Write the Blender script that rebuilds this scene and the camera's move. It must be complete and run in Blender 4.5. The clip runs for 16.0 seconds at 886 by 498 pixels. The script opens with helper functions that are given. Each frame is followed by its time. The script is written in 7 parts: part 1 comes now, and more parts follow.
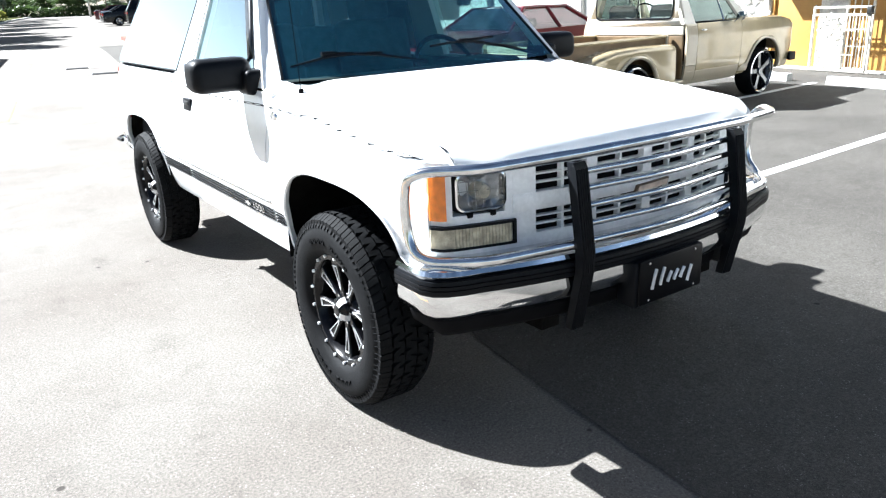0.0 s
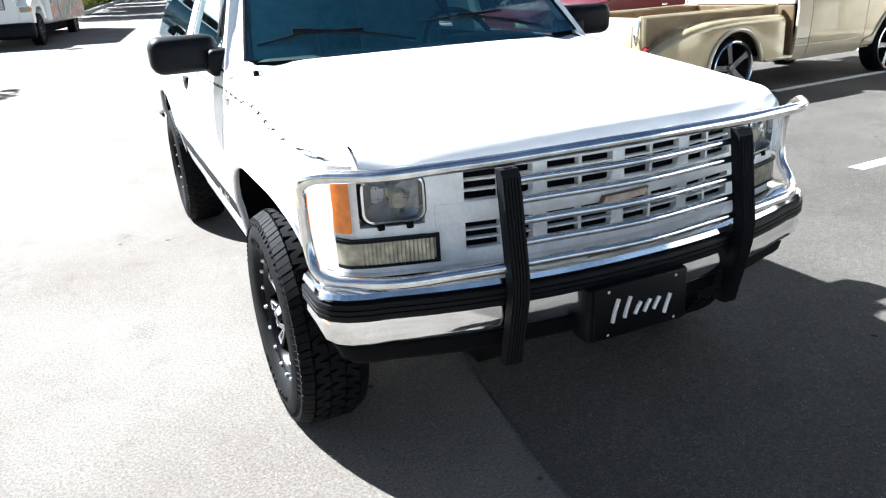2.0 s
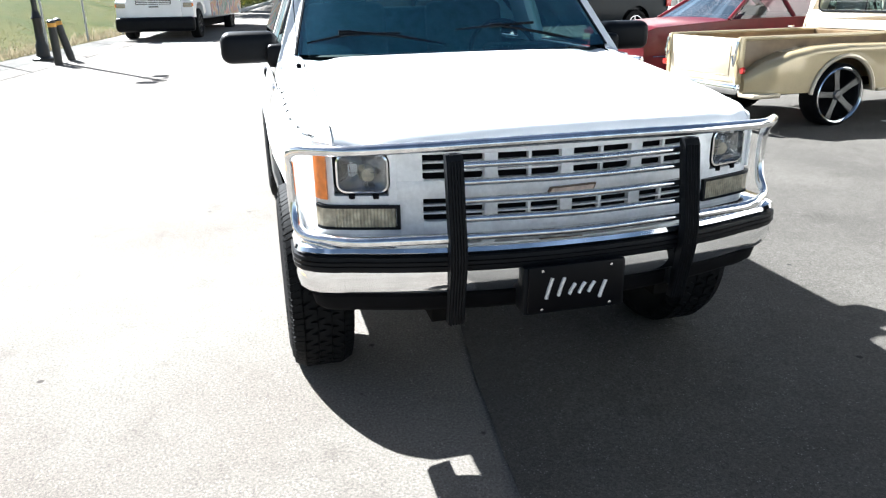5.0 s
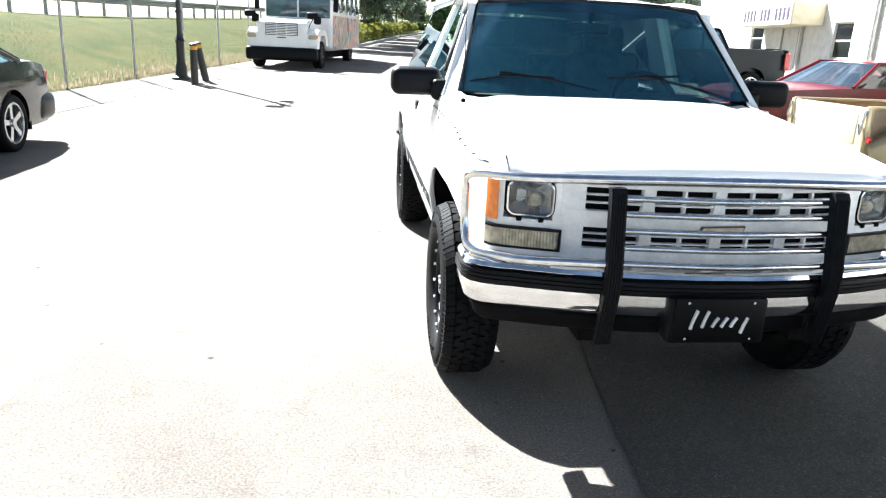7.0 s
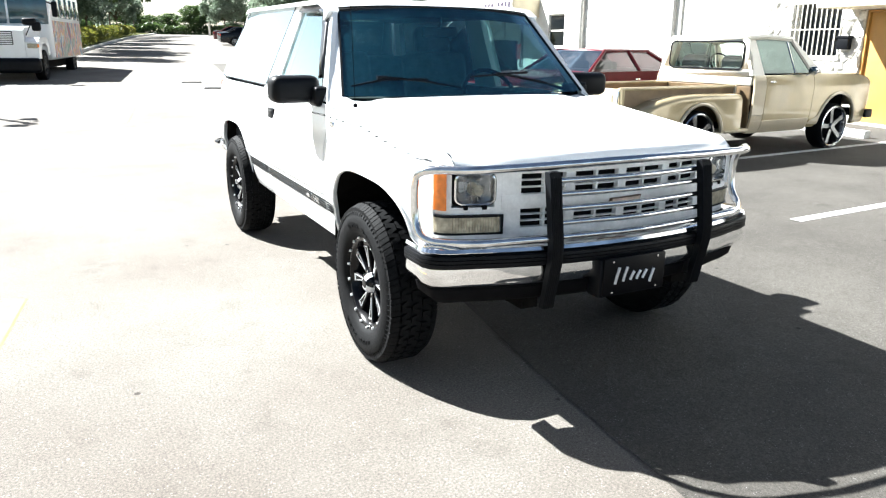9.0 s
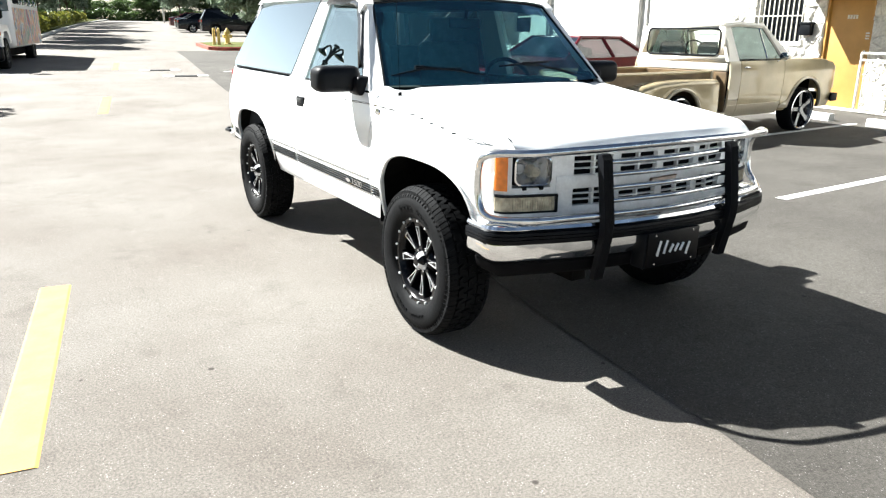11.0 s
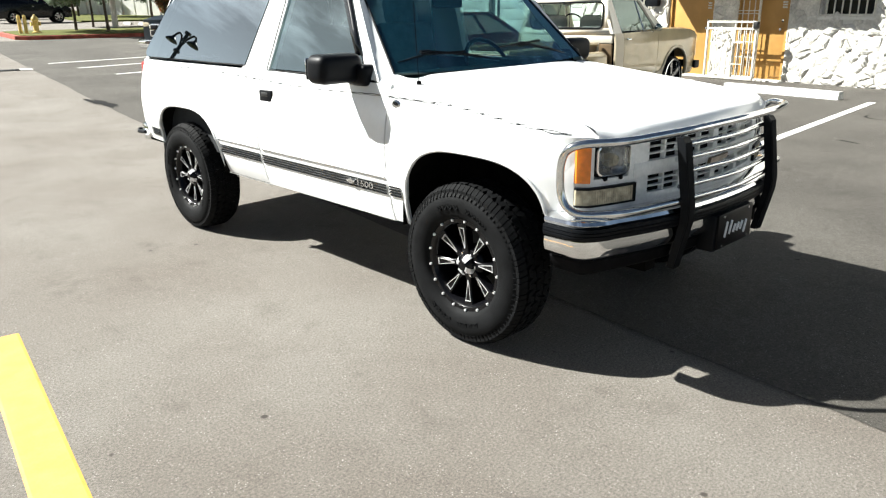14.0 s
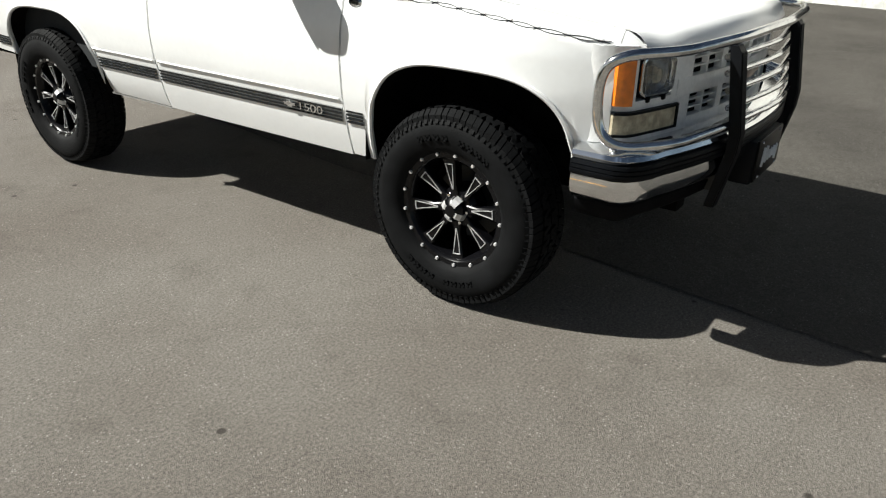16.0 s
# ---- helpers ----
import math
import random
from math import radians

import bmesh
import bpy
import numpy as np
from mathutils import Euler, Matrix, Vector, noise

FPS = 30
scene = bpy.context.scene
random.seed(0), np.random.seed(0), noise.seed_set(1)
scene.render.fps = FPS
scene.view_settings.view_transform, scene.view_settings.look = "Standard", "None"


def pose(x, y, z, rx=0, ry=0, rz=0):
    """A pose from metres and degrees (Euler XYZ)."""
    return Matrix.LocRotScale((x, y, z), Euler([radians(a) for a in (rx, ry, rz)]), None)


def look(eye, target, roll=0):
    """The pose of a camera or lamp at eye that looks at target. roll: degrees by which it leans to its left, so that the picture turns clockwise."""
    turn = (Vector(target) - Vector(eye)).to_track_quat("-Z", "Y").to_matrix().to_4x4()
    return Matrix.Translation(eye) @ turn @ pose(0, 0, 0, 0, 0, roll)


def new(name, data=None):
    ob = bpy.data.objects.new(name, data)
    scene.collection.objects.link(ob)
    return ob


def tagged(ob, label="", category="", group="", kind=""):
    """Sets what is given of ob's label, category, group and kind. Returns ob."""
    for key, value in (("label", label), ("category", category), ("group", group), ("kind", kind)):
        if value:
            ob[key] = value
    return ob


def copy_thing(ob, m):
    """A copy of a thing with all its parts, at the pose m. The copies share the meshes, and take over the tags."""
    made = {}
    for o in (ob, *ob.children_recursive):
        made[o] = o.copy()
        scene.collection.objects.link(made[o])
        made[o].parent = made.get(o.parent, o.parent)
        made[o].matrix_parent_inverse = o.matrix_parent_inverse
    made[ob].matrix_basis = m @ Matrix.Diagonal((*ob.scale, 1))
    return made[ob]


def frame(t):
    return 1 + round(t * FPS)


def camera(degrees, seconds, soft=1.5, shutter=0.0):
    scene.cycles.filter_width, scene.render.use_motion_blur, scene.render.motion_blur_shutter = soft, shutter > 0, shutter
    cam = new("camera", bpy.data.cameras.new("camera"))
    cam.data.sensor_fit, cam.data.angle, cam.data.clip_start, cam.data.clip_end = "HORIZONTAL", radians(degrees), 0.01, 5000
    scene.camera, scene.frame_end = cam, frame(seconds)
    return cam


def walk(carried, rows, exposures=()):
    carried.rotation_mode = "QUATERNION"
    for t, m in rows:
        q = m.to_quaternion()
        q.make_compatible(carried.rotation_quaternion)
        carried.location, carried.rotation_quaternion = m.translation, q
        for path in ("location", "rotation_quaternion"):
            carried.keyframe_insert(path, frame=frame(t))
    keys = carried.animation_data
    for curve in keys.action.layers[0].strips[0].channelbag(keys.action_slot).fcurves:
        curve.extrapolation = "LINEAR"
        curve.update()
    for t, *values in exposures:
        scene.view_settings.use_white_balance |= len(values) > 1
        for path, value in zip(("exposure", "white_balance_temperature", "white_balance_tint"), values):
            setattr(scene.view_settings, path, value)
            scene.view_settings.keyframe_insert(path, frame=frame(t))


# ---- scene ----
cam = camera(62.4, 16.0, soft=1.2)
PATH = [
    (0, (-2.019, -2.434, 1.503), (-0.962, -0.858, 0.871), -2.7),
    (0.5, (-1.837, -2.42, 1.498), (-0.852, -0.802, 0.854), -5.0),
    (1, (-1.61, -2.511, 1.49), (-0.731, -0.826, 0.868), -5.0),
    (1.5, (-1.456, -2.492, 1.483), (-0.685, -0.773, 0.811), -5.5),
    (2, (-1.32, -2.407, 1.487), (-0.551, -0.695, 0.795), -3.3),
    (2.5, (-1.2, -2.405, 1.476), (-0.555, -0.648, 0.773), -2.9),
    (3, (-1.023, -2.477, 1.467), (-0.612, -0.65, 0.764), -3.5),
    (3.5, (-0.984, -2.605, 1.469), (-0.551, -0.766, 0.814), -2.7),
    (4, (-0.964, -2.726, 1.484), (-0.527, -0.903, 0.787), -2.1),
    (6.5, (-1.097, -3.126, 1.477), (-0.703, -1.245, 0.921), 2.9),
    (7, (-1.291, -3.15, 1.479), (-1.049, -1.244, 0.926), 2.7),
    (7.5, (-1.477, -3.047, 1.464), (-1.135, -1.155, 0.913), 4.1),
    (8, (-1.68, -3.004, 1.495), (-1.188, -1.142, 0.957), 3.7),
    (8.5, (-1.946, -3.024, 1.506), (-1.213, -1.253, 0.935), 0.3),
    (9, (-2.092, -3.145, 1.504), (-1.212, -1.432, 0.962), 0.6),
    (9.5, (-2.244, -3.318, 1.513), (-1.35, -1.617, 0.958), -0.3),
    (12, (-2.894, -2.903, 1.54), (-1.767, -1.346, 0.986), 1.2),
    (12.5, (-3.086, -2.757, 1.545), (-1.837, -1.286, 1.02), -0.5),
    (13, (-3.148, -2.614, 1.543), (-1.897, -1.155, 0.991), -0.4),
    (13.5, (-3.131, -2.408, 1.552), (-1.832, -0.99, 1.002), -2.2),
    (14, (-3.186, -2.287, 1.546), (-1.881, -0.909, 0.916), -1.0),
    (14.5, (-3.322, -2.132, 1.535), (-1.928, -0.862, 0.868), -1.8),
    (15, (-3.325, -1.963, 1.509), (-1.869, -0.794, 0.792), 0.3),
    (15.5, (-3.157, -1.743, 1.456), (-1.71, -0.602, 0.678), -0.8),
    (16, (-2.965, -1.478, 1.429), (-1.504, -0.411, 0.576), 0.6),
]
EXPOSURES = [
    (0.0, 2.48, 5770, 8), (1.5, 2.51, 5770, 8), (3.5, 2.58, 5770, 8), (4.2, 2.63, 5820, 8), (6.5, 2.73, 5970, 8), (7.2, 2.83, 6020, 8), (8.0, 2.78, 6020, 8), (9.0, 2.58, 6070, 7), (9.5, 2.58, 6120, 7),
    (11.8, 2.06, 6300, 7), (12.5, 2.03, 6350, 6), (13.0, 2.00, 6350, 6), (13.5, 1.87, 6400, 6), (14.0, 1.77, 6400, 6), (14.5, 1.36, 6450, 6), (15.2, 0.90, 6500, 6), (16.0, 0.88, 6500, 6),
]
walk(cam, [(t, look(eye, target, roll)) for t, eye, target, roll in PATH], EXPOSURES)

# ---- sky and sun ----
SUN_DIR = Vector((-0.59, 0.93, 1.0)).normalized()      # towards the sun
world = bpy.data.worlds.new("world")
scene.world = world
world.use_nodes = True
wn = world.node_tree.nodes
sky = wn.new("ShaderNodeTexSky")
sky.sky_type, sky.sun_disc = "NISHITA", False
sky.sun_elevation = math.asin(SUN_DIR.z)
sky.sun_rotation = math.atan2(SUN_DIR.x, SUN_DIR.y)
sky.air_density, sky.dust_density, sky.ozone_density = 1.0, 1.8, 1.0
# thin high cloud over the blue
tc = wn.new("ShaderNodeTexCoord")
mp = wn.new("ShaderNodeMapping")
mp.inputs["Scale"].default_value = (1.0, 2.2, 5.0)
cn = wn.new("ShaderNodeTexNoise")
cn.inputs["Scale"].default_value, cn.inputs["Detail"].default_value, cn.inputs["Roughness"].default_value = 2.3, 8.0, 0.6
cr = wn.new("ShaderNodeValToRGB")
cr.color_ramp.elements[0].position, cr.color_ramp.elements[1].position = 0.49, 0.72
cm = wn.new("ShaderNodeMixRGB")
hs = wn.new("ShaderNodeHueSaturation")
hs.inputs["Saturation"].default_value, hs.inputs["Value"].default_value = 0.75, 4.0
wl = world.node_tree.links
wl.new(tc.outputs["Generated"], mp.inputs["Vector"])
wl.new(mp.outputs["Vector"], cn.inputs["Vector"])
wl.new(cn.outputs["Fac"], cr.inputs["Fac"])
# white haze towards the horizon
sx = wn.new("ShaderNodeSeparateXYZ")
hz = wn.new("ShaderNodeMapRange")
hz.interpolation_type = "SMOOTHSTEP"
hz.inputs["From Min"].default_value, hz.inputs["From Max"].default_value = 0.0, 0.40
hz.inputs["To Min"].default_value, hz.inputs["To Max"].default_value = 0.95, 0.0
mxm = wn.new("ShaderNodeMath")
mxm.operation = "MAXIMUM"
wl.new(tc.outputs["Generated"], sx.inputs["Vector"])
wl.new(sx.outputs["Z"], hz.inputs["Value"])
wl.new(hz.outputs["Result"], mxm.inputs[0])
wl.new(cr.outputs["Color"], mxm.inputs[1])
wl.new(mxm.outputs["Value"], cm.inputs["Fac"])
wl.new(sky.outputs["Color"], hs.inputs["Color"])
wl.new(hs.outputs["Color"], cm.inputs["Color2"])
wl.new(sky.outputs["Color"], cm.inputs["Color1"])
wl.new(cm.outputs["Color"], wn["Background"].inputs["Color"])
wn["Background"].inputs["Strength"].default_value = 0.0130
sun = new("sun", bpy.data.lights.new("sun", "SUN"))
sun.data.energy, sun.data.angle, sun.data.color = 5.0, radians(0.55), (1.0, 0.97, 0.92)
sun.matrix_world = look(SUN_DIR * 60, (0, 0, 0))


# ---- materials ----
def mat(name, color, rough=0.6, metal=0.0, var=0.12, scale=6.0, bump=0.0, bscale=60.0, coat=0.0, spec=0.5, color2=None, fine=0.0, alpha=1.0, trans=0.0, rnd=0.0, emit=0.0):
    """A principled material with broad and fine variation and relief."""
    m = bpy.data.materials.new(name)
    m.use_nodes = True
    nt = m.node_tree
    n, l = nt.nodes, nt.links
    b = n["Principled BSDF"]
    b.inputs["Roughness"].default_value = rough
    b.inputs["Metallic"].default_value = metal
    b.inputs["Coat Weight"].default_value = coat
    b.inputs["Coat Roughness"].default_value = 0.05
    b.inputs["Specular IOR Level"].default_value = spec
    b.inputs["Transmission Weight"].default_value = trans
    c = (*color, 1)
    if color2 is None:
        color2 = tuple(v * (1 - var * 2.2) for v in color)
    geo = n.new("ShaderNodeNewGeometry")
    noi = n.new("ShaderNodeTexNoise")
    noi.inputs["Scale"].default_value, noi.inputs["Detail"].default_value = scale, 6.0
    l.new(geo.outputs["Position"], noi.inputs["Vector"])
    ramp = n.new("ShaderNodeValToRGB")
    ramp.color_ramp.elements[0].position, ramp.color_ramp.elements[1].position = 0.35, 0.66
    ramp.color_ramp.elements[0].color, ramp.color_ramp.elements[1].color = (*color2, 1), c
    l.new(noi.outputs["Fac"], ramp.inputs["Fac"])
    out = ramp.outputs["Color"]
    if fine > 0:
        f = n.new("ShaderNodeTexNoise")
        f.inputs["Scale"].default_value, f.inputs["Detail"].default_value = bscale, 3.0
        l.new(geo.outputs["Position"], f.inputs["Vector"])
        mr = n.new("ShaderNodeMapRange")
        mr.inputs["From Min"].default_value, mr.inputs["From Max"].default_value = 0.3, 0.7
        mr.inputs["To Min"].default_value, mr.inputs["To Max"].default_value = 1 - fine, 1 + fine
        l.new(f.outputs["Fac"], mr.inputs["Value"])
        mx = n.new("ShaderNodeMixRGB")
        mx.blend_type = "MULTIPLY"
        mx.inputs["Fac"].default_value = 1.0
        l.new(out, mx.inputs["Color1"])
        l.new(mr.outputs["Result"], mx.inputs["Color2"])
        out = mx.outputs["Color"]
    if rnd > 0:
        oi = n.new("ShaderNodeNewGeometry")
        mr2 = n.new("ShaderNodeMapRange")
        mr2.inputs["To Min"].default_value, mr2.inputs["To Max"].default_value = 1 - rnd, 1 + rnd
        l.new(oi.outputs["Random Per Island"], mr2.inputs["Value"])
        mx2 = n.new("ShaderNodeMixRGB")
        mx2.blend_type = "MULTIPLY"
        mx2.inputs["Fac"].default_value = 1.0
        l.new(out, mx2.inputs["Color1"])
        l.new(mr2.outputs["Result"], mx2.inputs["Color2"])
        out = mx2.outputs["Color"]
    l.new(out, b.inputs["Base Color"])
    if bump > 0:
        bn = n.new("ShaderNodeTexNoise")
        bn.inputs["Scale"].default_value, bn.inputs["Detail"].default_value = bscale, 5.0
        l.new(geo.outputs["Position"], bn.inputs["Vector"])
        bp = n.new("ShaderNodeBump")
        bp.inputs["Strength"].default_value, bp.inputs["Distance"].default_value = bump, 0.02
        l.new(bn.outputs["Fac"], bp.inputs["Height"])
        l.new(bp.outputs["Normal"], b.inputs["Normal"])
    if emit > 0:
        b.inputs["Emission Color"].default_value = c
        b.inputs["Emission Strength"].default_value = emit
    return m


def leaf(name, color, color2):
    """Leaves: light falls on them and shines through, each a little different."""
    m = bpy.data.materials.new(name)
    m.use_nodes = True
    n, l = m.node_tree.nodes, m.node_tree.links
    n.remove(n["Principled BSDF"])
    geo = n.new("ShaderNodeNewGeometry")
    ramp = n.new("ShaderNodeValToRGB")
    ramp.color_ramp.elements[0].color, ramp.color_ramp.elements[1].color = (*color2, 1), (*color, 1)
    l.new(geo.outputs["Random Per Island"], ramp.inputs["Fac"])
    df, tl, gl = n.new("ShaderNodeBsdfDiffuse"), n.new("ShaderNodeBsdfTranslucent"), n.new("ShaderNodeBsdfGlossy")
    gl.inputs["Roughness"].default_value = 0.45
    l.new(ramp.outputs["Color"], df.inputs["Color"])
    l.new(ramp.outputs["Color"], tl.inputs["Color"])
    a, b = n.new("ShaderNodeMixShader"), n.new("ShaderNodeMixShader")
    a.inputs["Fac"].default_value, b.inputs["Fac"].default_value = 0.45, 0.04
    l.new(df.outputs["BSDF"], a.inputs[1])
    l.new(tl.outputs["BSDF"], a.inputs[2])
    l.new(a.outputs["Shader"], b.inputs[1])
    l.new(gl.outputs["BSDF"], b.inputs[2])
    l.new(b.outputs["Shader"], n["Material Output"].inputs["Surface"])
    return m


def glass(name, tint, rough=0.0, gloss=0.12, film=0.0, veil=(0.3, 0.3, 0.3), skin=(1, 1, 1)):
    """A thin pane: tinted see-through with a mirror-like skin and, where film is given, a thin flat colour that paints
    in reflected haze.
    """
    m = bpy.data.materials.new(name)
    m.use_nodes = True
    nt = m.node_tree
    n, l = nt.nodes, nt.links
    n.remove(n["Principled BSDF"])
    tr = n.new("ShaderNodeBsdfTransparent")
    tr.inputs["Color"].default_value = (*tint, 1)
    gl = n.new("ShaderNodeBsdfGlossy")
    gl.inputs["Roughness"].default_value = rough
    gl.inputs["Color"].default_value = (*skin, 1)
    lw = n.new("ShaderNodeLayerWeight")
    lw.inputs["Blend"].default_value = 0.5
    pw = n.new("ShaderNodeMath")
    pw.operation = "POWER"
    pw.inputs[1].default_value = 4.0
    mr = n.new("ShaderNodeMath")
    mr.operation = "ADD"
    mr.inputs[1].default_value = gloss
    mr.use_clamp = True
    mx = n.new("ShaderNodeMixShader")
    l.new(lw.outputs["Facing"], pw.inputs[0])
    l.new(pw.outputs["Value"], mr.inputs[0])
    l.new(mr.outputs["Value"], mx.inputs["Fac"])
    see = tr.outputs["BSDF"]
    if film > 0:
        df = n.new("ShaderNodeBsdfDiffuse")
        df.inputs["Color"].default_value = (*veil, 1)
        fm = n.new("ShaderNodeMixShader")
        fm.inputs["Fac"].default_value = film
        l.new(see, fm.inputs[1])
        l.new(df.outputs["BSDF"], fm.inputs[2])
        see = fm.outputs["Shader"]
    l.new(see, mx.inputs[1])
    l.new(gl.outputs["BSDF"], mx.inputs[2])
    l.new(mx.outputs["Shader"], n["Material Output"].inputs["Surface"])
    return m


WHITE = mat("white_car_paint", (0.84, 0.85, 0.85), 0.28, var=0.02, scale=3, coat=0.5, fine=0.015, bscale=40)
GRILLEW = mat("white_grille_plastic", (0.82, 0.83, 0.83), 0.4, var=0.08, scale=14, fine=0.05, bscale=80)
CHROME = mat("chrome", (0.82, 0.83, 0.84), 0.09, 1.0, var=0.06, scale=9, fine=0.03, bscale=50)
STEEL = mat("polished_steel_tube", (0.78, 0.79, 0.80), 0.14, 1.0, var=0.12, scale=20, fine=0.06, bscale=120)
BLACKP = mat("black_plastic", (0.005, 0.006, 0.008), 0.45, spec=0.12, var=0.15, scale=12, bump=0.05, bscale=300)
BLACKM = mat("matt_black", (0.006, 0.006, 0.007), 0.8, spec=0.06, var=0.15, scale=10)
UNDER = mat("underbody_dirt_black", (0.009, 0.0085, 0.008), 0.92, spec=0.05, var=0.3, scale=9, bump=0.2, bscale=30)
RUBBER = mat("tyre_rubber", (0.0065, 0.007, 0.0078), 0.70, spec=0.10, var=0.2, scale=14, bump=0.15, bscale=220)
RIMB = mat("gloss_black_wheel", (0.004, 0.004, 0.005), 0.22, var=0.1, scale=20, coat=0.08, spec=0.2)
MILLED = mat("milled_aluminium", (0.78, 0.78, 0.79), 0.32, 0.5, var=0.06, scale=60)
AMBER = mat("amber_lens", (0.88, 0.23, 0.012), 0.3, var=0.12, scale=30, coat=0.5, bump=0.15, bscale=260)
LENS = mat("hazed_lamp_lens", (0.48, 0.42, 0.30), 0.25, var=0.2, scale=35, coat=0.3, bump=0.2, bscale=160)
REFL = mat("lamp_reflector", (0.40, 0.41, 0.42), 0.25, 0.9, var=0.2, scale=30, bump=0.1, bscale=90)
LAMPGLASS = glass("lamp_glass", (0.86, 0.88, 0.9), 0.03, 0.06)
# the blue film paints sky glow onto the windscreen
WSCREEN = glass("windscreen_glass", (0.50, 0.72, 0.74), 0.0, 0.12, 0.13, (0.04, 0.20, 0.30), (0.50, 0.82, 1.0))
SIDEGLASS = glass("side_glass", (0.50, 0.66, 0.63), 0.0, 0.38, skin=(0.80, 0.98, 1.0))
TINTGLASS = glass("tinted_rear_glass", (0.04, 0.05, 0.055), 0.0, 0.42, skin=(0.86, 0.97, 1.0))
FARGLASS = glass("dark_privacy_glass", (0.03, 0.035, 0.04), 0.0, 0.04)
CABGLASS = glass("green_tinted_cab_glass", (0.035, 0.05, 0.045), 0.0, 0.07, skin=(0.85, 1.0, 0.95))
CLEARGLASS = glass("clear_glass", (0.82, 0.90, 0.87), 0.0, 0.05)
INTERIOR = mat("dark_grey_trim", (0.012, 0.015, 0.018), 0.8, var=0.15, scale=15, bump=0.1, bscale=200)
SEATC = mat("grey_seat_cloth", (0.035, 0.04, 0.045), 0.9, var=0.2, scale=20, bump=0.2, bscale=300)
GOLD = mat("gold_car_paint", (0.50, 0.405, 0.235), 0.26, 0.3, var=0.10, scale=2, coat=0.7, fine=0.04, bscale=90)
CREAM = mat("cream_car_paint", (0.78, 0.73, 0.62), 0.3, var=0.05, scale=3, coat=0.5)
REDP = mat("red_car_paint", (0.115, 0.007, 0.012), 0.3, var=0.12, scale=3, coat=0.15, spec=0.2)
BLACKC = mat("black_car_paint", (0.007, 0.008, 0.010), 0.25, var=0.1, scale=4, coat=0.2, spec=0.3)
TAIL = mat("red_lens", (0.42, 0.015, 0.012), 0.2, var=0.1, scale=30, coat=0.5)
WPAINT = mat("white_line_paint", (0.74, 0.74, 0.71), 0.75, var=0.16, scale=9, fine=0.1, bscale=150)
YPAINT = mat("yellow_line_paint", (0.74, 0.37, 0.06), 0.75, var=0.12, scale=8, fine=0.12, bscale=150)
STUCCO = mat("white_stucco", (0.76, 0.75, 0.71), 0.9, var=0.08, scale=3, bump=0.6, bscale=40, fine=0.04)
ROCKW = mat("white_painted_rock", (0.68, 0.66, 0.61), 0.9, spec=0.2, var=0.10, scale=5, bump=0.9, bscale=22, fine=0.16)
OCHRE = mat("ochre_door_paint", (0.43, 0.235, 0.058), 0.55, var=0.06, scale=4, fine=0.03, bscale=60)
IRONW = mat("white_iron", (0.66, 0.64, 0.57), 0.5, var=0.1, scale=20)
CREAMW = mat("cream_canopy_paint", (0.74, 0.66, 0.48), 0.8, var=0.06, scale=3, bump=0.1, bscale=60)
DARKGL = mat("dark_window_glass", (0.010, 0.012, 0.014), 0.08, var=0.1, scale=5, spec=0.3)
CONC = mat("pale_concrete", (0.62, 0.60, 0.55), 0.9, var=0.1, scale=5, bump=0.25, bscale=70, fine=0.06)
IRONB = mat("black_iron", (0.012, 0.013, 0.013), 0.45, var=0.1, scale=12)


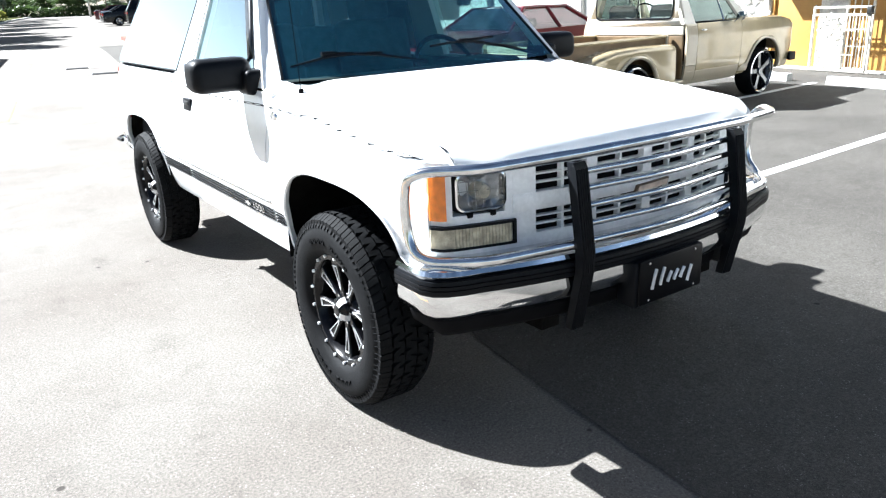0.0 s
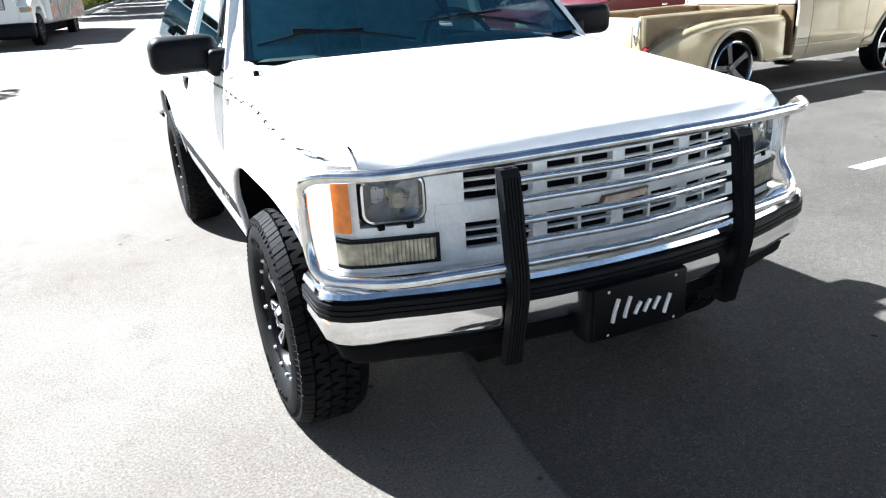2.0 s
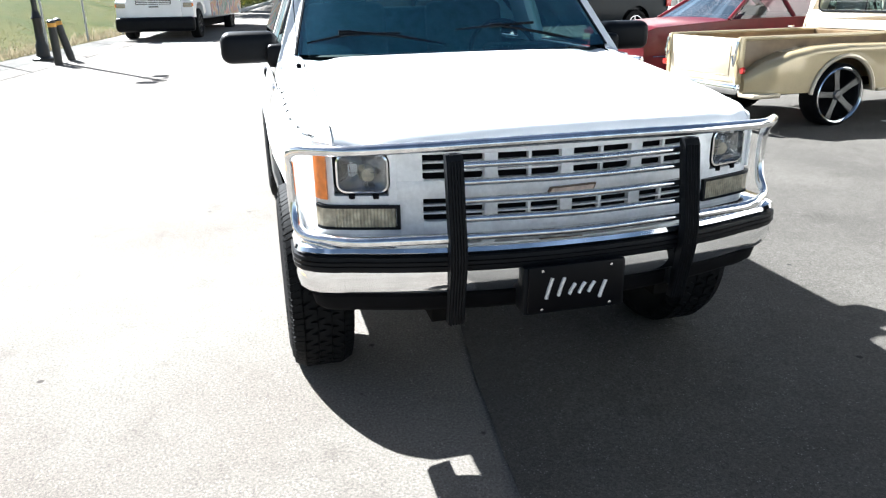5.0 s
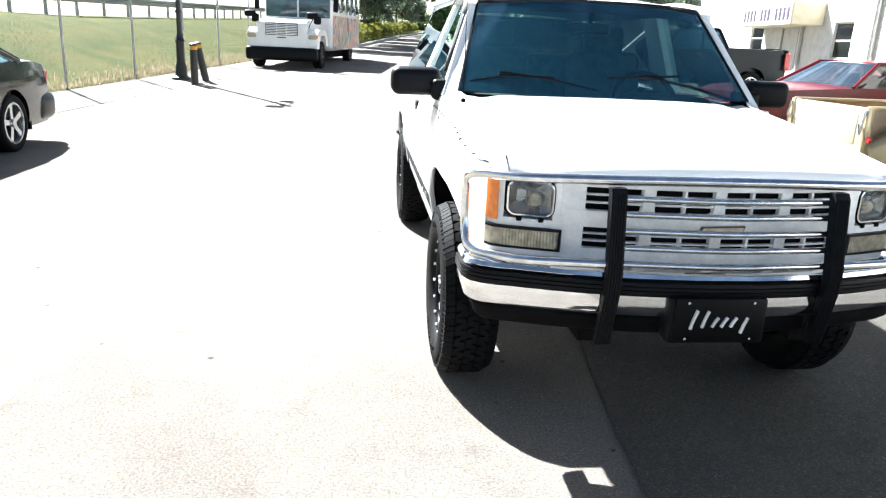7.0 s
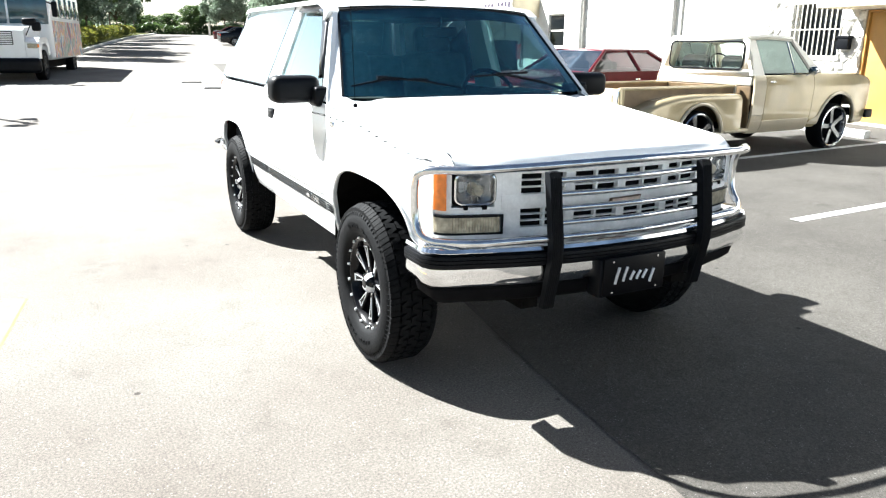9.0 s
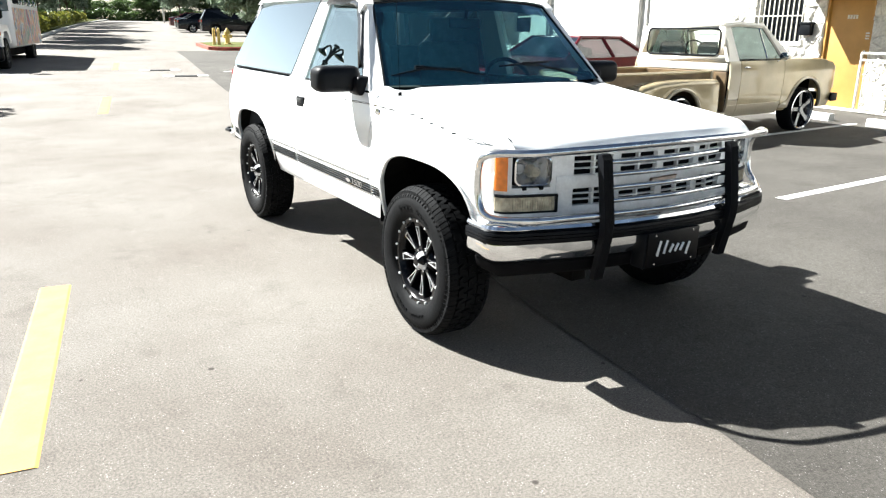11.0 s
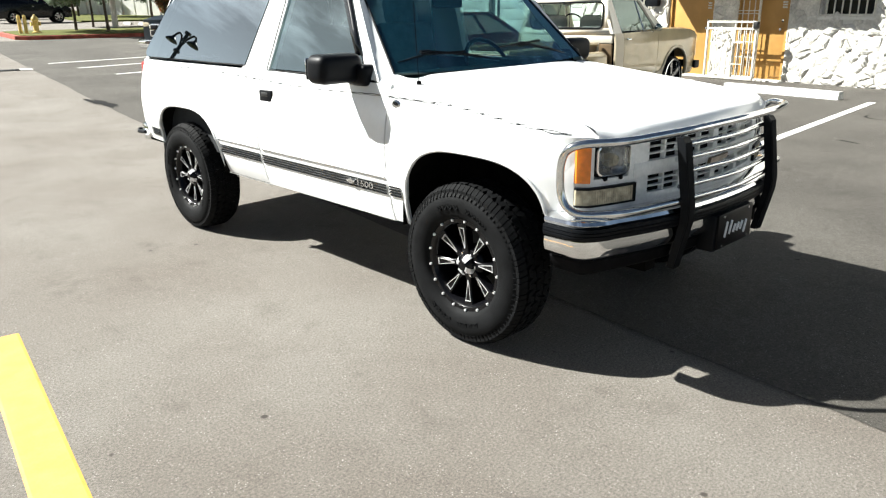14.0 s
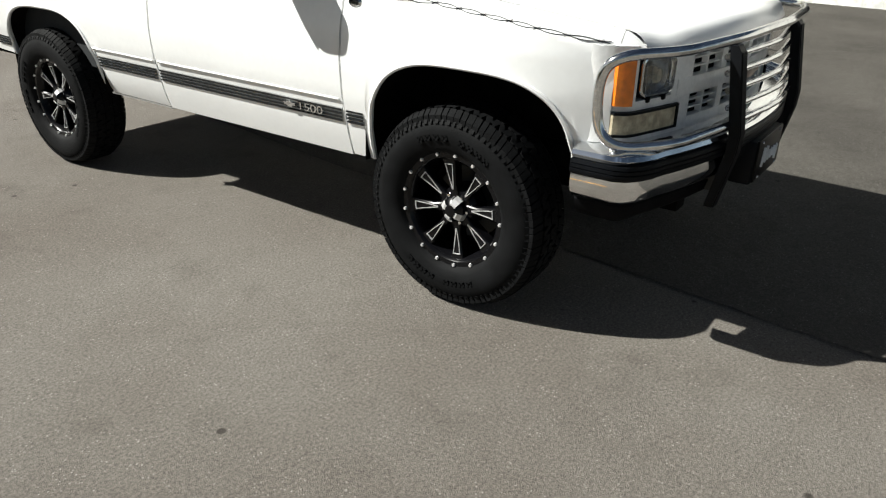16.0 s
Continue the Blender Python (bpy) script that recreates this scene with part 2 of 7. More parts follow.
def asphalt(name, lo, hi, speck):
    """Worn paving with stains, patches and single pale stones."""
    m = bpy.data.materials.new(name)
    m.use_nodes = True
    nt = m.node_tree
    n, l = nt.nodes, nt.links
    b = n["Principled BSDF"]
    b.inputs["Roughness"].default_value = 0.92
    b.inputs["Specular IOR Level"].default_value = 0.25
    geo = n.new("ShaderNodeNewGeometry")

    def tex(scale, detail, rough=0.55):
        t = n.new("ShaderNodeTexNoise")
        t.inputs["Scale"].default_value, t.inputs["Detail"].default_value, t.inputs["Roughness"].default_value = scale, detail, rough
        l.new(geo.outputs["Position"], t.inputs["Vector"])
        return t.outputs["Fac"]

    def ramp(fac, p0, c0, p1, c1):
        r = n.new("ShaderNodeValToRGB")
        r.color_ramp.elements[0].position, r.color_ramp.elements[1].position = p0, p1
        r.color_ramp.elements[0].color, r.color_ramp.elements[1].color = (*c0, 1), (*c1, 1)
        l.new(fac, r.inputs["Fac"])
        return r.outputs["Color"]

    def mul(a, c):
        x = n.new("ShaderNodeMixRGB")
        x.blend_type, x.inputs["Fac"].default_value = "MULTIPLY", 1.0
        l.new(a, x.inputs["Color1"])
        l.new(c, x.inputs["Color2"])
        return x.outputs["Color"]

    base = ramp(tex(0.7, 5), 0.32, lo, 0.68, hi)
    grain = mul(ramp(tex(95, 3, 0.75), 0.32, (0.60,) * 3, 0.68, (1.38,) * 3), ramp(tex(330, 2, 0.7), 0.34, (0.74,) * 3, 0.66, (1.24,) * 3))
    stain = ramp(tex(3.2, 6, 0.62), 0.56, (1, 1, 1), 0.74, (0.77, 0.76, 0.75))
    crack = ramp(tex(1.1, 9, 0.72), 0.495, (1, 1, 1), 0.5, (0.8, 0.79, 0.78))
    crack2 = ramp(tex(1.1, 9, 0.72), 0.50, (0.8, 0.79, 0.78), 0.505, (1, 1, 1))
    lines = n.new("ShaderNodeMixRGB")
    lines.blend_type, lines.inputs["Fac"].default_value = "LIGHTEN", 1.0
    l.new(crack, lines.inputs["Color1"])
    l.new(crack2, lines.inputs["Color2"])
    col = mul(mul(mul(base, grain), stain), lines.outputs["Color"])
    vor = n.new("ShaderNodeTexVoronoi")
    vor.inputs["Scale"].default_value = 75
    l.new(geo.outputs["Position"], vor.inputs["Vector"])
    dots = ramp(vor.outputs["Distance"], 0.15, (1, 1, 1), 0.23, (0, 0, 0))
    pick = ramp(tex(14, 3), 0.47, (0, 0, 0), 0.62, (1, 1, 1))
    x = n.new("ShaderNodeMixRGB")
    l.new(mul(dots, pick), x.inputs["Fac"])
    l.new(col, x.inputs["Color1"])
    x.inputs["Color2"].default_value = (*speck, 1)
    vd = n.new("ShaderNodeTexVoronoi")
    vd.inputs["Scale"].default_value = 3.1
    l.new(geo.outputs["Position"], vd.inputs["Vector"])
    gum = ramp(vd.outputs["Distance"], 0.035, (1, 1, 1), 0.055, (0, 0, 0))
    x2 = n.new("ShaderNodeMixRGB")
    l.new(gum, x2.inputs["Fac"])
    l.new(x.outputs["Color"], x2.inputs["Color1"])
    x2.inputs["Color2"].default_value = (*(v * 0.4 for v in lo), 1)
    l.new(x2.outputs["Color"], b.inputs["Base Color"])
    bp = n.new("ShaderNodeBump")
    bp.inputs["Strength"].default_value, bp.inputs["Distance"].default_value = 0.9, 0.009
    l.new(tex(190, 3, 0.75), bp.inputs["Height"])
    l.new(bp.outputs["Normal"], b.inputs["Normal"])
    return m


ROADM = asphalt("worn_pale_asphalt", (0.152, 0.134, 0.116), (0.206, 0.192, 0.171), (0.40, 0.38, 0.345))
LOTM = asphalt("parking_asphalt", (0.064, 0.059, 0.052), (0.100, 0.093, 0.082), (0.26, 0.25, 0.235))


# ---- mesh helpers ----
class Mesh:
    """Collects vertices and faces of one mesh."""

    def __init__(self):
        self.v, self.f = [], []

    def add(self, verts, faces):
        k = len(self.v)
        self.v += [tuple(p) for p in verts]
        self.f += [tuple(i + k for i in face) for face in faces]
        return self

    def box(self, x0, y0, z0, x1, y1, z1, m=None):
        p = [Vector((x, y, z)) for z in (z0, z1) for y in (y0, y1) for x in (x0, x1)]
        if m is not None:
            p = [m @ q for q in p]
        return self.add(p, [(0, 2, 3, 1), (4, 5, 7, 6), (0, 1, 5, 4), (2, 6, 7, 3), (0, 4, 6, 2), (1, 3, 7, 5)])

    def rbox(self, x0, y0, z0, x1, y1, z1, r=0.02, seg=2, m=None):
        """A box with rounded edges."""
        bm = bmesh.new()
        bmesh.ops.create_cube(bm, size=1.0)
        for q in bm.verts:
            q.co = Vector(((x0 + x1) / 2 + q.co.x * (x1 - x0), (y0 + y1) / 2 + q.co.y * (y1 - y0), (z0 + z1) / 2 + q.co.z * (z1 - z0)))
        r = min(r, 0.49 * min(abs(x1 - x0), abs(y1 - y0), abs(z1 - z0)))
        bmesh.ops.bevel(bm, geom=list(bm.edges), offset=r, segments=seg, affect="EDGES", profile=0.5)
        bm.verts.index_update()
        vs = [m @ q.co if m is not None else q.co.copy() for q in bm.verts]
        fs = [[q.index for q in f.verts] for f in bm.faces]
        bm.free()
        return self.add(vs, fs)

    def tube(self, pts, r, n=10, cap=True, r2=None):
        """A round bar along points; r2: radius at the end."""
        pts = [Vector(p) for p in pts]
        rings = []
        for i, p in enumerate(pts):
            d = (pts[min(i + 1, len(pts) - 1)] - pts[max(i - 1, 0)]).normalized()
            # carry the ring's turn along the bar
            a = a - d * a.dot(d) if i else d * 0
            if a.length < 0.05:
                a = d.cross(Vector((0, 0, 1)) if abs(d.z) < 0.95 else Vector((0, 1, 0)))
            a = a.normalized()
            b = d.cross(a)
            rr = r if r2 is None else r + (r2 - r) * i / (len(pts) - 1)
            rings.append([p + rr * (a * math.cos(2 * math.pi * k / n) + b * math.sin(2 * math.pi * k / n)) for k in range(n)])
        fs = [(i * n + k, i * n + (k + 1) % n, (i + 1) * n + (k + 1) % n, (i + 1) * n + k) for i in range(len(pts) - 1) for k in range(n)]
        if cap:
            fs += [tuple(range(n))[::-1], tuple((len(pts) - 1) * n + k for k in range(n))]
        return self.add([q for ring in rings for q in ring], fs)

    def grid(self, rows, closed=False):
        """Quads between rows of points of one length."""
        n = len(rows[0])
        fs = [(i * n + k, i * n + (k + 1) % n, (i + 1) * n + (k + 1) % n, (i + 1) * n + k)
              for i in range(len(rows) - 1) for k in range(n if closed else n - 1)]
        return self.add([q for row in rows for q in row], fs)

    def lathe(self, prof, n, m=None, seg=(0, 1)):
        """Turns a profile of (radius, x) about the x axis."""
        rows = []
        for k in range(n):
            a = 2 * math.pi * k / n
            rows.append([Vector((x, r * math.cos(a), r * math.sin(a))) for r, x in prof])
        rows.append(rows[0])
        if m is not None:
            rows = [[m @ q for q in row] for row in rows]
        return self.grid(rows)

    def prism(self, poly, x0, x1, m=None):
        """A flat outline in (y, z), given thickness from x0 to x1."""
        n = len(poly)
        p = [Vector((x, a, b)) for x in (x0, x1) for a, b in poly]
        if m is not None:
            p = [m @ q for q in p]
        fs = [tuple(range(n)), tuple(range(2 * n - 1, n - 1, -1))] + [(k, n + k, n + (k + 1) % n, (k + 1) % n) for k in range(n)]
        return self.add(p, fs)

    def mirrored(self):
        """The same with x turned about."""
        o = Mesh()
        o.v = [(-x, y, z) for x, y, z in self.v]
        o.f = [f[::-1] for f in self.f]
        return o

    def moved(self, m):
        o = Mesh()
        o.v = [tuple(m @ Vector(p)) for p in self.v]
        o.f = list(self.f)
        return o

    def plus(self, other):
        return self.add(other.v, other.f)


def part(name, ms, material, parent=None, label="", smooth=40.0, fix=True):
    """Links one mesh object under a thing or a part."""
    me = bpy.data.meshes.new(name)
    me.from_pydata(ms.v, [], ms.f)
    if fix:
        bm = bmesh.new()
        bm.from_mesh(me)
        bmesh.ops.remove_doubles(bm, verts=bm.verts, dist=0.0004)
        bmesh.ops.recalc_face_normals(bm, faces=bm.faces)
        bm.to_mesh(me)
        bm.free()
    if smooth:
        me.shade_smooth()
        me.set_sharp_from_angle(angle=radians(smooth))
    me.materials.append(material)
    ob = new(name, me)
    if parent is not None:
        ob.parent = parent
    if label:
        ob["label"] = label
    return ob


def thing(name, m, label, category, group="", kind=""):
    """An empty at the base of a thing, at pose m."""
    ob = new(name)
    ob.matrix_world = m
    ob.empty_display_size = 0.2
    return tagged(ob, label, category, group, kind)


def lerp(a, b, u):
    return a + (b - a) * u


def table(pairs, x):
    """Straight lines between given pairs."""
    if x <= pairs[0][0]:
        return pairs[0][1]
    for (x0, y0), (x1, y1) in zip(pairs, pairs[1:]):
        if x <= x1:
            return lerp(y0, y1, (x - x0) / (x1 - x0))
    return pairs[-1][1]


def steps(a, b, n):
    return [a + (b - a) * i / n for i in range(n + 1)]


def rise(y):
    """The ground's height: level round the truck, climbing gently down the drive."""
    u = y - 7.0
    if u <= 0:
        return 0.0
    if u < 3:
        return 0.023 * u * u / 6
    return 0.023 * (min(u, 113.0) - 1.5)


def solid(ob, t, offset=-1.0):
    """Gives a sheet its thickness."""
    s = ob.modifiers.new("thickness", "SOLIDIFY")
    s.thickness, s.offset = t, offset
    return ob



# ---- the white two-door sport utility truck: faces -y, front axle at y = 0 ----
SIDE = [(0.47, 0.835), (0.50, 0.865), (0.58, 0.888), (0.655, 0.902), (0.70, 0.906), (0.72, 0.918), (0.88, 0.925), (1.0, 0.912), (1.08, 0.892), (1.20, 0.855)]
BELT = 1.20


def half_width(y, z):
    w = table(SIDE, z) if z <= BELT else lerp(0.855, 0.665, (z - BELT) / 0.50)
    if y < -0.1:
        w -= 0.115 * ((-0.1 - y) / 0.46) ** 2
    if y > 3.0:
        w -= 0.03 * ((y - 3.0) / 0.5) ** 2
    return w


def front_y(x):
    return -0.745 + 0.235 * x * x


def arch(y, yc, half, zlow, ztop):
    """Lower edge of a panel with a flattened wheel opening."""
    u = abs(y - yc) / half
    if u >= 1:
        return zlow
    return zlow + (ztop - zlow) * (1 - u ** 3.2) ** (1 / 2.6)


def arch_samples(yc, half, n=28):
    return [yc - half * math.cos(math.pi * k / n) for k in range(n + 1)]


def side_panel(ys, zlo, zhi, rows=12, lip=0.016):
    """A body side sheet with rolled-in edges, on the +x side."""
    cols = []
    for y in ys:
        a, b = zlo(y), zhi(y)
        zs = [a + (b - a) * k / rows for k in range(rows + 1)]
        zs = sorted(set([round(z, 4) for z in zs]))[: rows + 1]
        while len(zs) < rows + 1:
            zs.append(b)
        col = [(half_width(y, z), y, z) for z in zs]
        x0, _, z0 = col[0]
        x1, _, z1 = col[-1]
        cols.append([(x0 - lip, y, z0 + 0.012), (x0 - 0.006, y, z0 - 0.003)] + col + [(x1 - lip, y, z1 - 0.004)])
    ms = Mesh().grid(cols)
    for c in (cols[0], cols[-1]):
        ms.grid([c, [(x - lip, y, z) for x, y, z in c]])
    return ms


def glass_pane(poly, inset=0.0):
    """One thin pane in the plane of the side windows, on the +x side."""
    return Mesh().add([(half_width(2.0, z) - inset - 0.010 * max(0, y - 1.9) / 1.5, y, z) for y, z in poly], [tuple(range(len(poly)))])


def glass_slab(poly, t=0.03, inset=0.0):
    """A flat piece in the plane of the side windows, on the +x side."""
    ms = Mesh()
    n = len(poly)
    out = [(half_width(y, z) - inset, y, z) for y, z in poly]
    inn = [(x - t, y, z) for x, y, z in out]
    return ms.add(out + inn, [tuple(range(n)), tuple(range(2 * n - 1, n - 1, -1))] + [(k, n + k, n + (k + 1) % n, (k + 1) % n) for k in range(n)])


truck = thing("sport_utility_truck", pose(0, 0, 0), "white two-door sport utility truck with chrome grille guard and black wheels", "truck")


def both(name, ms, material, label="", smooth=40.0, parent=truck):
    """A part on each side."""
    a = part(name, ms, material, parent, label, smooth)
    b = part(name, ms.mirrored(), material, parent, label, smooth)
    return b, a


# fenders, with the shoulder rolled over to the hood
def shoulder(y):
    return table([(-0.64, 1.026), (-0.45, 1.052), (0.0, 1.10), (0.5, 1.165), (0.62, 1.18)], y)


def hood_edge_z(y):
    return table([(-0.64, 1.065), (-0.55, 1.085), (0.0, 1.145), (0.62, 1.215)], y)


def nose_top(y):
    """Inner edge of the fender, rounded down over the lamps."""
    return hood_edge_z(y) - 0.034 * max(0.0, (-0.545 - y) / 0.087) ** 2.0


ys = sorted(set([-0.555, -0.53] + arch_samples(-0.035, 0.43) + [0.43, 0.47, 0.505]))
cols = []
for y in ys:
    he = nose_top(y)
    a, b = arch(y, -0.035, 0.425, 0.505 if y > 0 else 0.60, 0.93), min(shoulder(y), he - 0.004)
    col = [(half_width(y, lerp(a, b, k / 12)), y, lerp(a, b, k / 12)) for k in range(13)]
    x0, z0 = col[0][0], col[0][2]
    xs, zs = col[-1][0], col[-1][2]
    roll = [(lerp(xs, 0.752, u), y, zs + (he - zs) * math.sin(u * math.pi / 2)) for u in (0.25, 0.5, 0.75, 1.0)]
    cols.append([(x0 - 0.014, y, z0 + 0.006), (x0 - 0.006, y, z0 - 0.003)] + col + roll + [(0.742, y, he - 0.012), (0.69, y, he - 0.016)])
ms = Mesh().grid(cols)
for c in (cols[0], cols[-1]):
    ms.grid([c, [(x - 0.04, y, z) for x, y, z in c]])
both("front_fender", ms, WHITE)
# the fender's nose over the lamps
cols = []
for y in (-0.632, -0.627, -0.618, -0.605, -0.59, -0.572, -0.557):
    he = nose_top(y)
    b = max(1.009, min(shoulder(y), he - 0.004))
    xs = half_width(y, b)
    cols.append([(xs - 0.03, y, 1.007), (half_width(y, 1.01) + 0.002, y, 1.007), (half_width(y, b - 0.004), y, b - 0.004)] + [(lerp(xs, 0.752, u), y, b + (he - b) * math.sin(u * math.pi / 2)) for u in (0.25, 0.5, 0.75, 1.0)] + [(0.742, y, he - 0.012), (0.69, y, he - 0.016)])
nz = Mesh().grid(cols)
nz.f.append(tuple(range(len(cols[0]))))
both("fender_nose", nz, WHITE)
# bright lip round the wheel opening
def arch_lip(yc, half, z0, z1, zt, r=0.009):
    pts = []
    for k in range(41):
        y = yc - half * math.cos(math.pi * k / 40)
        z = arch(y, yc, half * 0.999, z0 if y < yc else z1, zt)
        pts.append((half_width(y, z) + 0.002, y, z))
    return Mesh().tube(pts, r, 6)


both("wheel_arch_lip", arch_lip(-0.035, 0.425, 0.60, 0.51, 0.93), WHITE)
both("wheel_arch_lip", arch_lip(2.735, 0.46, 0.53, 0.60, 0.905), WHITE)
# doors
both("door", side_panel(steps(0.515, 1.735, 16), lambda y: 0.50, lambda y: lerp(1.187, 1.20, (y - 0.5) / 1.2), 14), WHITE)
# rear quarters
ys = sorted(set([1.747, 1.9, 2.1, 2.2] + arch_samples(2.735, 0.46) + [3.25, 3.35, 3.45, 3.53]))
both("rear_quarter_panel", side_panel(ys, lambda y: arch(y, 2.735, 0.46, 0.49 if y < 2.7 else 0.60, 0.905), lambda y: 1.20, 14), WHITE)
# glasshouse
both("roof_rail", glass_slab([(1.0, 1.672), (1.06, 1.715), (1.30, 1.745), (3.10, 1.752), (3.17, 1.715), (3.05, 1.727), (1.25, 1.720), (1.09, 1.680), (1.04, 1.62)], 0.06, -0.026), WHITE, "", 0)
both("windscreen_pillar", glass_slab([(0.615, 1.20), (1.00, 1.665), (1.06, 1.645), (0.71, 1.20)], 0.03), WHITE, "", 0)
both("door_pillar", glass_slab([(1.66, 1.195), (1.97, 1.195), (1.815, 1.735), (1.605, 1.735)], 0.05), WHITE, "", 0)
both("rear_pillar", glass_slab([(3.435, 1.195), (3.50, 1.195), (3.19, 1.72), (3.13, 1.70)], 0.05), WHITE, "", 0)
both("quarter_window", glass_pane([(1.945, 1.222), (3.435, 1.222), (3.468, 1.245), (3.465, 1.275), (3.31, 1.49), (3.135, 1.722), (3.11, 1.728), (1.79, 1.728)], -0.002), TINTGLASS, "dark tinted fixed side glass", 0)
both("door_window", glass_pane([(0.72, 1.21), (1.67, 1.21), (1.625, 1.70), (1.10, 1.68)], 0.012), SIDEGLASS, "tinted door glass", 0)
seal = Mesh()
for loop in ([(1.94, 1.217), (3.437, 1.217), (3.473, 1.243), (3.470, 1.277), (3.315, 1.492), (3.139, 1.728), (3.11, 1.733), (1.787, 1.733)], [(0.71, 1.203), (1.675, 1.203), (1.63, 1.705), (1.095, 1.685)]):
    p = [(half_width(y, z) + 0.001, y, z) for y, z in loop]
    for a, b in zip(p, p[1:] + p[:1]):
        seal.tube([a, b], 0.0032, 6)
both("window_seal", seal, BLACKP)
visor = [(0.79, 1.32), (0.89, 1.45), (1.00, 1.605), (1.06, 1.68), (1.16, 1.712), (1.625, 1.722), (1.635, 1.682), (1.18, 1.668), (1.10, 1.642), (1.03, 1.570), (0.925, 1.432), (0.822, 1.311)]
vis = Mesh()
o = [(half_width(y, z) + (0.008 if k < 6 else 0.020), y, z) for k, (y, z) in enumerate(visor)]
vis.grid([o[:6], list(reversed(o[6:]))])
vo = both("window_visor", vis, mat("smoked_acrylic", (0.010, 0.011, 0.013), 0.2, var=0.1, scale=10, coat=0.35), "smoked rain visor over the door window", 60)
for v in vo:
    solid(v, 0.004)

# hood
rows = []
for j in range(25):
    v = j / 24
    row = []
    for i in range(41):
        x = -0.745 + 1.49 * i / 40
        yf = -0.79 + 0.165 * (abs(x) / 0.745) ** 2.4
        yr = 0.44 + 0.14 * (abs(x) / 0.745) ** 2
        s = v ** 1.6
        y = lerp(yf, yr, s)
        z = hood_edge_z(max(y, -0.64)) + 0.032 * (1 - (x / 0.745) ** 2) - 0.012 * math.exp(-((abs(x) - 0.66) / 0.05) ** 2)
        d = y - yf
        z -= (0.058 - 0.030 * (abs(x) / 0.745) ** 6) * max(0.0, 1 - d / 0.040) ** 1.6
        row.append((x, y, z))
    rows.append(row)
hood_ms = Mesh().grid([[(x, y + 0.03, z - 0.012) for x, y, z in rows[0]]] + rows + [[(x, y + 0.01, z - 0.03) for x, y, z in rows[-1]]])
part("hood", hood_ms, WHITE, truck)
# cowl
cow = []
for i in range(31):
    x = -0.75 + 1.5 * i / 30
    q = (abs(x) / 0.745) ** 2
    cow.append([(x, 0.43 + 0.14 * q, 1.19 + 0.02 * (1 - q)), (x, 0.50 + 0.14 * q, 1.215), (x, 0.56 + 0.13 * q, 1.20)])
part("cowl", Mesh().grid(cow), BLACKP, truck)
# windscreen
rows = []
for j in range(9):
    v = j / 8
    rows.append([(lerp(0.775, 0.634, v) * s, lerp(0.475 + 0.115 * s * s, 0.93 + 0.10 * s * s, v), lerp(1.222 + 0.008 * s * s, 1.676 + 0.032 * (1 - s * s), v)) for s in steps(-1, 1, 24)])
# white face of each pillar, from the glass round to the side
pf = Mesh().grid([[(r[-1][0] + 0.002, r[-1][1] + 0.001, r[-1][2]), (lerp(r[-1][0], half_width(1.0, z), 0.55), lerp(r[-1][1], lerp(0.615, 1.0, v), 0.35), z), (half_width(1.0, z) + 0.001, lerp(0.615, 1.0, v), z), (half_width(1.0, z) - 0.01, lerp(0.66, 1.03, v), z)]
                  for v, r in zip(steps(0, 1, 8), rows) for z in [lerp(1.195, 1.668, v)]])
both("pillar_face", pf, WHITE)
both("cowl_corner", Mesh().grid([[(0.745, 0.47, 1.200), (0.80, 0.47, 1.186), (0.853, 0.47, 1.150)], [(0.748, 0.54, 1.214), (0.80, 0.54, 1.202), (0.857, 0.54, 1.176)], [(0.772, 0.60, 1.232), (0.815, 0.605, 1.214), (0.857, 0.625, 1.195)]]), WHITE)
part("windscreen", Mesh().grid(rows), WSCREEN, truck, "large raked windscreen", 80)
edge = [rows[0][0]] + [r[0] for r in rows] + rows[-1][1:-1] + [r[-1] for r in reversed(rows)]
part("windscreen_seal", Mesh().tube(edge, 0.007, 6), BLACKP, truck)
band = [[(x * 0.985, y + 0.012, z - 0.002) for x, y, z in rows[k]] for k in (7, 8)]
part("sun_strip", Mesh().grid([band[0], band[1]]), glass("sun_strip_tint", (0.10, 0.13, 0.16), 0, 0.0), truck, "dark tint band along the top of the glass")
# roof
rr = []
for j in range(25):
    v = j / 24
    row = []
    for i in range(21):
        s = -1 + i / 10
        yf, yb = 0.945 + 0.10 * s * s, 3.20 - 0.05 * s * s
        y = lerp(yf, yb, v)
        zc = 1.715 + 0.075 * math.sin(min(1, v * 2.2) * math.pi / 2) - 0.055 * max(0, v - 0.7) / 0.3
        row.append((0.672 * s, y, zc - 0.045 * abs(s) ** 3.5 * (1 if v > 0.1 else 0.5 + 5 * v)))
    rr.append(row)
part("roof", Mesh().grid(rr + [[(x, y - 0.02, z - 0.03) for x, y, z in rr[-1]]]), WHITE, truck)
# tail: glass hatch, tailgate, lamps and bumper
tg = Mesh()
tg.grid([[(s * half_width(3.4, z) * 0.97, y + 0.03 * (1 - s * s), z) for s in steps(-1, 1, 12)] for y, z in ((3.55, 0.60), (3.56, 0.80), (3.55, 1.0), (3.50, 1.20))])
part("tailgate", tg, WHITE, truck)
tw = Mesh().grid([[(s * half_width(3.2, z) * 0.93, y + 0.03 * (1 - s * s), z) for s in steps(-1, 1, 12)] for y, z in ((3.485, 1.215), (3.34, 1.45), (3.19, 1.68))])
part("rear_window", tw, TINTGLASS, truck, "dark tinted rear glass")
tl = Mesh().rbox(0.74, 3.50, 0.80, 0.835, 3.60, 1.18, 0.02)
